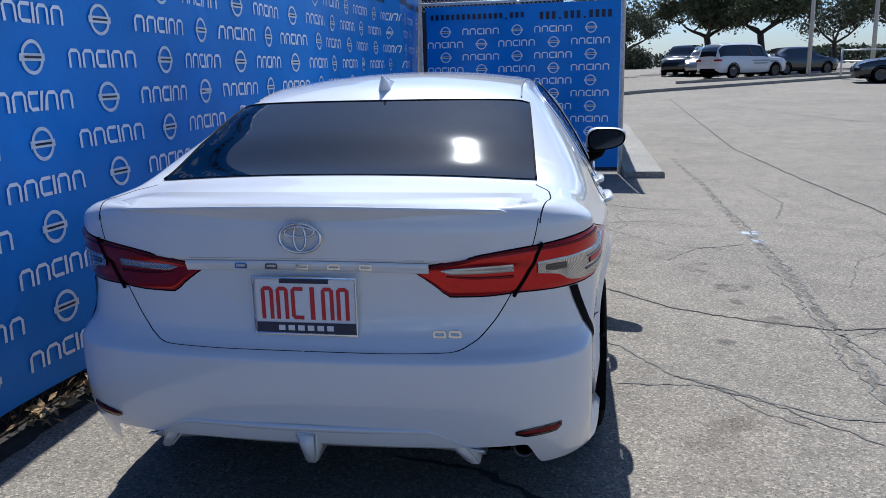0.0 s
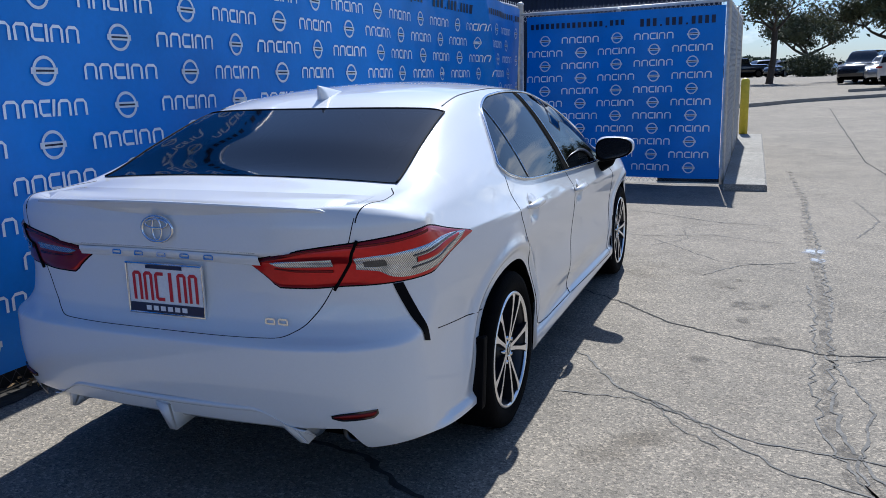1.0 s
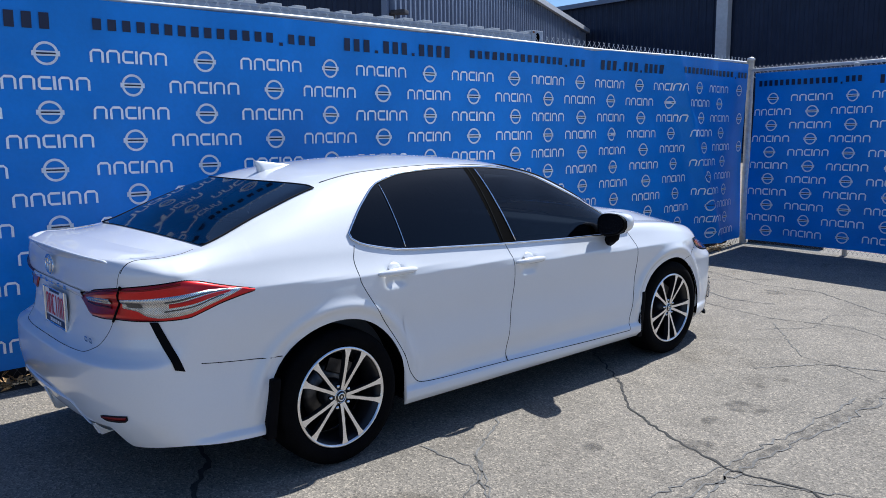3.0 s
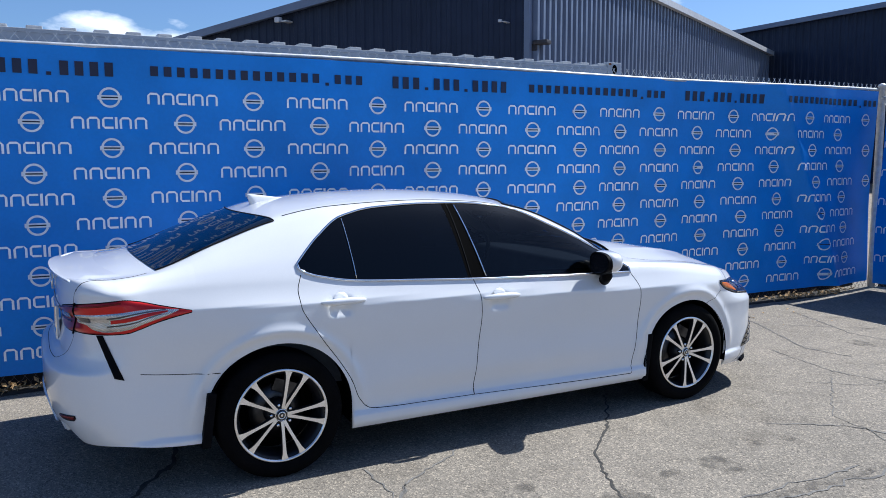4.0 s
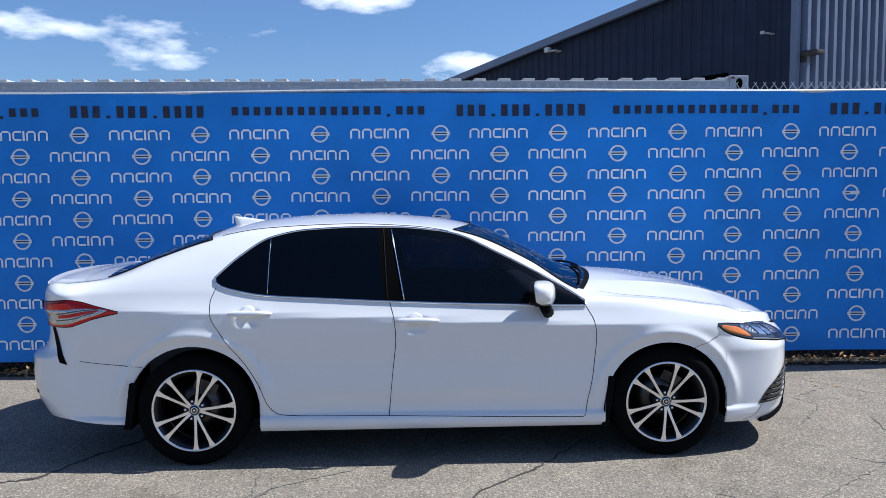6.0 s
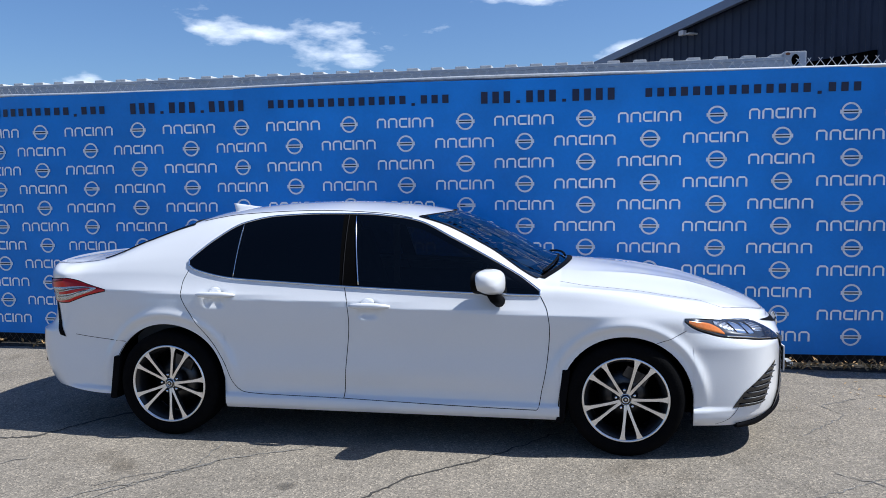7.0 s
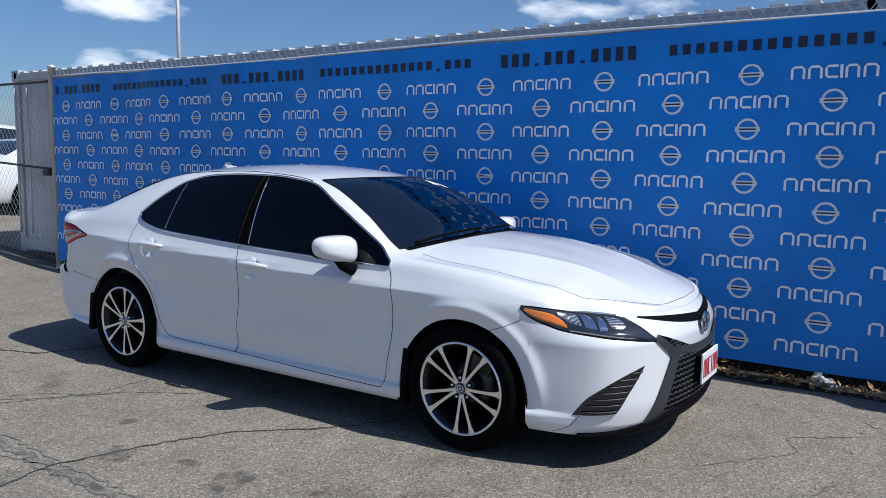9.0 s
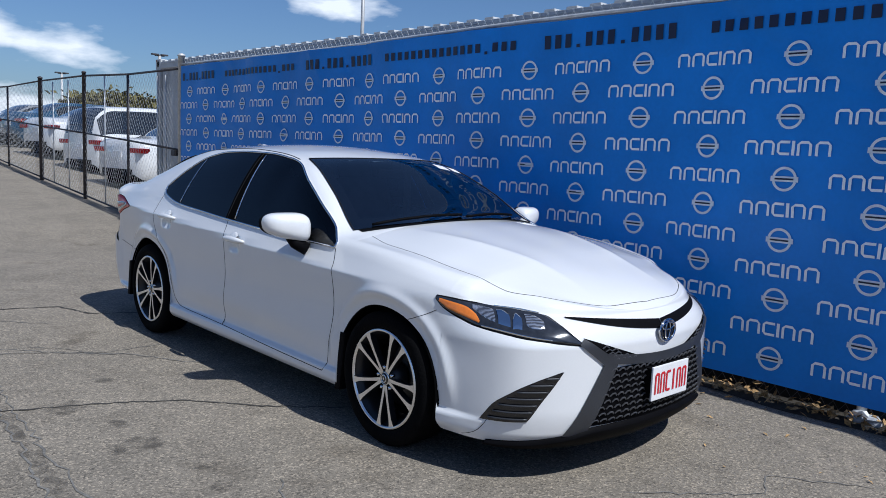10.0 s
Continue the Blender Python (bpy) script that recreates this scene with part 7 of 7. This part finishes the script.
        sec = [(w * 0.90, b), (w * 0.985, b + 0.10), (w, (b + e) / 2), (w * 0.975, e - 0.06), (w * 0.945, e)]
        sec += [(w * 0.945 + (r - w * 0.945) * q, e + (t - e) * q) for q in (0.08, 0.5, 0.92)]
        sec += [(r * 0.92, t + 0.02), (r * 0.6, t + 0.045), (0, t + 0.055)]
        full = sec + [(-x, zz) for x, zz in reversed(sec[:-1])]
        ring.append([(x, yy[i], zz) for x, zz in full])
    n = len(ring[0])
    vs = [p for r in ring for p in r]
    body, panes = [], []
    house = [(i, roof[i] - belt[i]) for i in range(len(yy))]
    for i in range(len(yy) - 1):
        for j in range(n - 1):
            q = (i * n + j, (i + 1) * n + j, (i + 1) * n + j + 1, i * n + j + 1)
            tall = min(house[i][1], house[i + 1][1])
            steep = abs(roof[i + 1] - roof[i]) / (yy[i + 1] - yy[i]) > 0.33
            side = j in (5, 6, n - 8, n - 7) and tall > 0.24
            screen = 8 <= j < n - 9 and steep and min(roof[i], roof[i + 1]) > belt[i] + 0.03 and roof[i] > 1.0
            if kind == "van" and yy[i] < 0.6:
                side = False
            (panes if side or screen else body).append(q)
    body += [tuple(range(n)), tuple(reversed(range((len(yy) - 1) * n, len(yy) * n)))]
    mesh_ob("body", vs, body, paint, car, True)
    mesh_ob("glass", vs, panes, M["car_glass"], car, True, "dark car windows")
    part("underside", box((-0.80, y[0] + 0.25, 0.18), (0.80, y[-1] - 0.25, max(bot) + 0.1)), M["well"], car)
    axles = {"suv": (-1.42, 1.40), "saloon": (-1.42, 1.42), "pickup": (-1.75, 1.85), "van": (-1.7, 1.75)}[kind]
    r = 0.36 if kind != "saloon" else 0.33
    for a in axles:
        for sg in (1, -1):
            wh = new("wheel")
            wh.parent = car
            wh.location = (sg * (wv.max() - 0.10), a, r)
            v, f = lathe_x([(-0.10, r * 0.7), (-0.11, r * 0.9), (-0.08, r), (0.08, r), (0.11, r * 0.9), (0.10, r * 0.7)], 24)
            mesh_ob("tyre", v, f, M["rubber"], wh)
            v, f = lathe_x([(sg * 0.085, 0.0), (sg * 0.095, 0.05), (sg * 0.085, r * 0.35), (sg * 0.10, r * 0.70)], 20)
            mesh_ob("rim", v, f, M["steel"], wh)
            v, f = lathe_x([(sg * 0.012 + sg * 0.095, r * 1.0), (sg * 0.012 + sg * 0.095, r * 1.16)], 24)
            mesh_ob("arch", v, f, M["well"], wh)
    if lamps:
        for sg in (1, -1):
            zl = float(cols[2](y[0] + 0.12)) - 0.13
            wl2 = float(cols[0](y[0] + 0.12))
            part("tail_lamp", box((sg * wl2 * 0.76 - 0.22, y[0] - 0.012, zl - 0.05), (sg * wl2 * 0.76 + 0.20, y[0] + 0.26, zl + 0.05), 0.03), M["red_lens"], car)
            zl = float(cols[2](y[-1] - 0.15)) - 0.06
            wl2 = float(cols[0](y[-1] - 0.15))
            part("head_lamp", box((sg * wl2 * 0.80 - 0.16, y[-1] - 0.35, zl - 0.06), (sg * wl2 * 0.80 + 0.14, y[-1] - 0.06, zl + 0.03), 0.02), M["clear_lens"], car)
        part("rear_apron", box((-0.55, y[0] - 0.015, 0.34), (0.55, y[0] + 0.10, 0.50), 0.03), M["black_trim"], car)
        part("number_plate", box((-0.16, y[0] - 0.012, 0.72), (0.16, y[0] + 0.02, 0.84)), M["plate_white"], car)
    for sg in (1, -1):
        part("mirror", box((sg * 0.98 - 0.09, y[-1] - 1.30, belt.mean() + 0.02), (sg * 0.98 + 0.09, y[-1] - 1.20, belt.mean() + 0.16), 0.03), paint, car)
    return car


suv = loft_car("white sport-utility car with grey door lettering parked on the far lot", (9.4, 40.6), -57, M["paint"], "suv")
for k, (ya, yb, z) in enumerate(((-0.2, 0.9, 0.85), (-0.1, 0.8, 0.72), (0.95, 1.5, 0.80))):
    part("door_lettering", box((0.925, ya, z - 0.03), (0.935, yb, z + 0.03)), M["decal"], suv)
loft_car("black sport-utility car parked beside the white one", (7.2, 46.0), 160, M["car_dark"], "suv")
loft_car("silver saloon car parked behind the white one", (8.2, 45.0), 165, M["car_silver"], "saloon")
loft_car("dark green-grey saloon car parked on the far lot", (12.6, 43.0), -60, M["car_dark"], "saloon")
loft_car("dark saloon car parked on the far lot", (6.6, 76.0), 150, M["car_silver"], "saloon")
loft_car("dark saloon car parked on the far lot", (4.0, 78.5), 150, M["car_dark"], "saloon")
loft_car("black saloon car at the side of the lot", (14.6, 32.2), 78, M["car_dark"], "saloon")
loft_car("white high-roofed van parked far off", (-2.0, 86.0), 150, M["paint"], "van", "van")
loft_car("dark pickup truck parked far off beside the van", (-0.2, 80.0), 120, M["car_dark"], "pickup", "pickup")
loft_car("silver car parked far off", (1.9, 86.0), 120, M["car_silver"], "suv")
# behind the gate
loft_car("white coupe-like saloon parked behind the gate, its rear to the lot", (-5.0, -10.65), 100, M["paint"], "saloon", sink=0.12)
loft_car("white crossover car parked behind the gate", (-5.1, -13.5), 100, M["paint"], "suv", sink=0.25)
loft_car("white saloon car parked behind the gate", (-5.1, -16.4), 100, M["paint"], "saloon", sink=0.12)
loft_car("blue saloon car parked behind the gate", (-5.2, -19.4), 100, M["car_blue"], "saloon", sink=0.12)
loft_car("silver saloon car parked behind the gate", (-5.2, -22.8), 100, M["car_silver"], "saloon", sink=0.12)


# ---- trees ----
def tree(label, at, height, spread, seed, leaf, count, size=0.22, trunk=0.28, low=0.35, gap=0.1, rise=0.8, reach=0.34):
    rnd = random.Random(seed)
    z = float(ground_z(at[0], at[1]))
    t = thing("oak_tree" if leaf is M["leaves"] else "tree", label, "tree", (at[0], at[1], z - 0.1), "trees round the lot")
    chunks, tips = [], []

    def limb(p, d, length, r, depth):
        pts, rad = [p], [r]
        q = p
        for k in range(4):
            d = (d + Vector((rnd.gauss(0, 0.16), rnd.gauss(0, 0.16), rnd.gauss(0.03, 0.10)))).normalized()
            q = q + d * length / 4
            pts.append(q)
            rad.append(r * (1 - 0.16 * (k + 1)))
        chunks.append(tube_data(pts, rad, 7 if depth < 2 else 5, caps=False))
        if depth >= 3:
            tips.extend(pts[1:])
            return
        if depth == 2:
            tips.append(pts[-1])
        for k in range(rnd.choice((3, 3, 4))):
            a = rnd.uniform(0, 6.28)
            out = Vector((math.cos(a), math.sin(a), rnd.uniform(-0.05, 0.6)))
            limb(rnd.choice(pts[2:]), (d * 0.45 + out).normalized(), length * rnd.uniform(0.55, 0.8), r * 0.5, depth + 1)
    base = Vector((0, 0, 0))
    fork = Vector((rnd.uniform(-0.3, 0.3), rnd.uniform(-0.3, 0.3), height * low * 0.7))
    chunks.append(tube_data([base, base.lerp(fork, 0.5) + Vector((0.08, 0, 0)), fork], [trunk * 1.3, trunk, trunk * 0.9], 10, caps=False))
    for k in range(4):
        a = k * 1.57 + rnd.uniform(-0.5, 0.5)
        limb(fork, Vector((math.cos(a) * spread / height * 1.5, math.sin(a) * spread / height * 1.5, rise)).normalized(), height * reach, trunk * 0.6, 0)
    mesh_ob("trunk", *joined(chunks), M["bark"], t, True, "dark rough trunk and limbs")
    top = max(p.z for p in tips)
    k = height / top if top > 0 else 1
    vs, fs = [], []
    for i in range(count):
        c = rnd.choice(tips)
        if noise.noise(Vector(c) * 0.45 + Vector((seed, 0, 0))) < -0.25 + gap:
            if rnd.random() < 0.75:
                continue
        p = c + Vector((rnd.gauss(0, 0.42), rnd.gauss(0, 0.42), rnd.gauss(0.05, 0.28)))
        s = size * rnd.uniform(0.5, 1.2)
        m = Matrix.Translation(p) @ Euler((rnd.uniform(-1.1, 1.1), rnd.uniform(-1.1, 1.1), rnd.uniform(0, 6.28))).to_matrix().to_4x4()
        o = len(vs)
        vs += [m @ Vector(q) for q in ((-s, 0, 0), (0, -s * 0.55, 0.04), (s, 0, 0), (0, s * 0.55, 0.04))]
        fs += [(o, o + 1, o + 2), (o, o + 2, o + 3)]
    mesh_ob("crown", vs, fs, leaf, t, False, "uneven crown of small leaves with gaps")
    return t


tree("broad dark live oak at the edge of the far lot", (12.4, 50.0), 8.6, 7.0, 3, M["leaves"], 15000, 0.14, 0.22, low=0.40, gap=0.12, rise=0.6, reach=0.25)
tree("broad dark live oak at the edge of the far lot", (9.4, 51.0), 8.6, 6.0, 8, M["leaves"], 15000, 0.14, 0.22, low=0.38, gap=0.12, rise=0.65, reach=0.23)
tree("thin open oak with pale leaves", (17.2, 52.0), 8.0, 5.5, 5, M["leaves_far"], 5000, 0.12, 0.15, low=0.30, gap=0.12, rise=0.7, reach=0.24)
tree("thin open oak with pale leaves", (20.5, 50.0), 9.0, 5.5, 15, M["leaves"], 6500, 0.13, 0.20, low=0.32, gap=0.10, rise=0.6, reach=0.25)
tree("thin open oak leaning over the far lot", (2.4, 48.0), 7.2, 3.2, 6, M["leaves"], 2600, 0.13, 0.17, low=0.62, gap=0.12, rise=0.7, reach=0.20)
tree("round bush at the edge of the far lot", (5.6, 66.0), 2.2, 2.6, 16, M["leaves_far"], 7000, 0.15, 0.2, low=0.15, gap=-0.3)
tree("live oak in the far distance", (6.0, 80.0), 8.0, 6.5, 12, M["leaves_far"], 9000, 0.18, 0.26)
tree("round olive-green tree behind the gate", (-16.2, -46.0), 4.8, 5.2, 21, M["leaves_yellow"], 22000, 0.26, 0.26, low=0.15, gap=-0.3)


def far_wood(name, pts, height, seed, leaf, label, count=2600):
    """A low belt of distant foliage."""
    rnd = random.Random(seed)
    vs, fs = [], []
    for _ in range(count):
        t = rnd.random() * (len(pts) - 1)
        i = int(t)
        a, b = pts[i], pts[min(i + 1, len(pts) - 1)]
        x, y = a[0] + (b[0] - a[0]) * (t - i) + rnd.gauss(0, 3), a[1] + (b[1] - a[1]) * (t - i) + rnd.gauss(0, 3)
        top = height * (0.65 + 0.5 * noise.noise(Vector((x * 0.06, y * 0.06, seed))))
        z = float(ground_z(x, y)) + rnd.random() ** 0.7 * top
        s = rnd.uniform(0.25, 0.6)
        m = Matrix.Translation((x, y, z)) @ Euler((rnd.uniform(-1.2, 1.2), rnd.uniform(-1.2, 1.2), rnd.uniform(0, 6.28))).to_matrix().to_4x4()
        o = len(vs)
        vs += [m @ Vector(q) for q in ((-s, 0, 0), (0, -s * 0.6, 0.1), (s, 0, 0), (0, s * 0.6, 0.1))]
        fs += [(o, o + 1, o + 2), (o, o + 2, o + 3)]
    tagged(mesh_ob(name, vs, fs, leaf, None, False), label, "woods", kind="stuff")


far_wood("far_woods", [(-30, 150), (30, 160), (90, 140)], 5.0, 4, M["leaves_far"], "hazy belt of trees on the horizon", 14000)
far_wood("far_woods", [(-20, -130), (-60, -115), (-120, -80)], 4.6, 7, M["leaves_far"], "hazy belt of trees beyond the gate", 12000)


# ---- poles, rails, far kerbs ----
def light_pole(at, height, label, arm=0.25):
    z = float(ground_z(*at))
    p = thing("light_pole", label, "lamp post", (*at, z), "lamp posts round the lot")
    tube("shaft", [(0, 0, -0.1), (0, 0, height)], [0.11, 0.075], M["pole"], p, 10)
    if arm:
        part("crossarm", box((-arm, -0.05, height - 0.02), (arm, 0.05, height + 0.06), 0.01), M["dark_post_shaded_wire"], p)
        for sg in (1, -1):
            part("lamp_head", box((sg * arm - 0.18, -0.12, height + 0.02), (sg * arm + 0.18, 0.12, height + 0.10), 0.03), M["dark_post_shaded_wire"], p, "dark flat lamp head")


light_pole((12.6, 40.3), 11.0, "tall pale steel lamp post on the far lot")
light_pole((15.3, 39.4), 11.0, "tall pale steel lamp post on the far lot")
light_pole((-20.4, -26.1), 12.0, "tall pale steel pole behind the fence", 0)
light_pole((-14.2, -35.5), 4.75, "pale lamp post with twin dark heads behind the gate")
light_pole((-14.2, -51.5), 4.5, "pale lamp post with twin dark heads behind the gate")
light_pole((-11.5, -60.0), 4.2, "pale lamp post with twin dark heads behind the gate")


def far_rail():
    r = thing("guard_rail", "pale pipe guard rail along the far lot", "railing")
    prev = None
    for i in range(9):
        x, y = 13.6 + i * 1.9, 38.5 - i * 0.55
        z = float(ground_z(x, y))
        tube("post", [(x, y, z - 0.1), (x, y, z + 1.35)], 0.05, M["galvanised"], r, 8)
        if prev:
            for h in (0.75, 1.28):
                tube("rail", [(prev[0], prev[1], prev[2] + h), (x, y, z + h)], 0.035, M["galvanised"], r, 6)
        prev = (x, y, z)


far_rail()


def far_kerb(name, pts, h, label):
    vs, fs = [], []
    for i, (x, y) in enumerate(pts):
        z = float(ground_z(x, y))
        for dy, zz in ((-0.09, z - 0.05), (-0.07, z + h), (0.09, z + h), (0.11, z - 0.05)):
            vs.append((x, y + dy, zz))
        if i:
            fs += [((i - 1) * 4 + j, i * 4 + j, i * 4 + j + 1, (i - 1) * 4 + j + 1) for j in range(3)]
    tagged(mesh_ob(name, vs, fs, M["kerb"], None, False), label, "kerb", kind="structure")


far_kerb("kerb", [(0.6 + 0.5 * i, float(curve((0.6, 24.2), (1.77, 25.4), (3.1, 27.4), (6.2, 30.3), (10.5, 34.3), (18, 41.0))(0.6 + 0.5 * i))) for i in range(34)], 0.12, "pale concrete kerb across the far lot")
far_kerb("kerb", [(5.4 + 0.5 * i, 34.8 + 0.76 * 0.5 * i) for i in range(28)], 0.12, "pale concrete kerb along the parked cars")
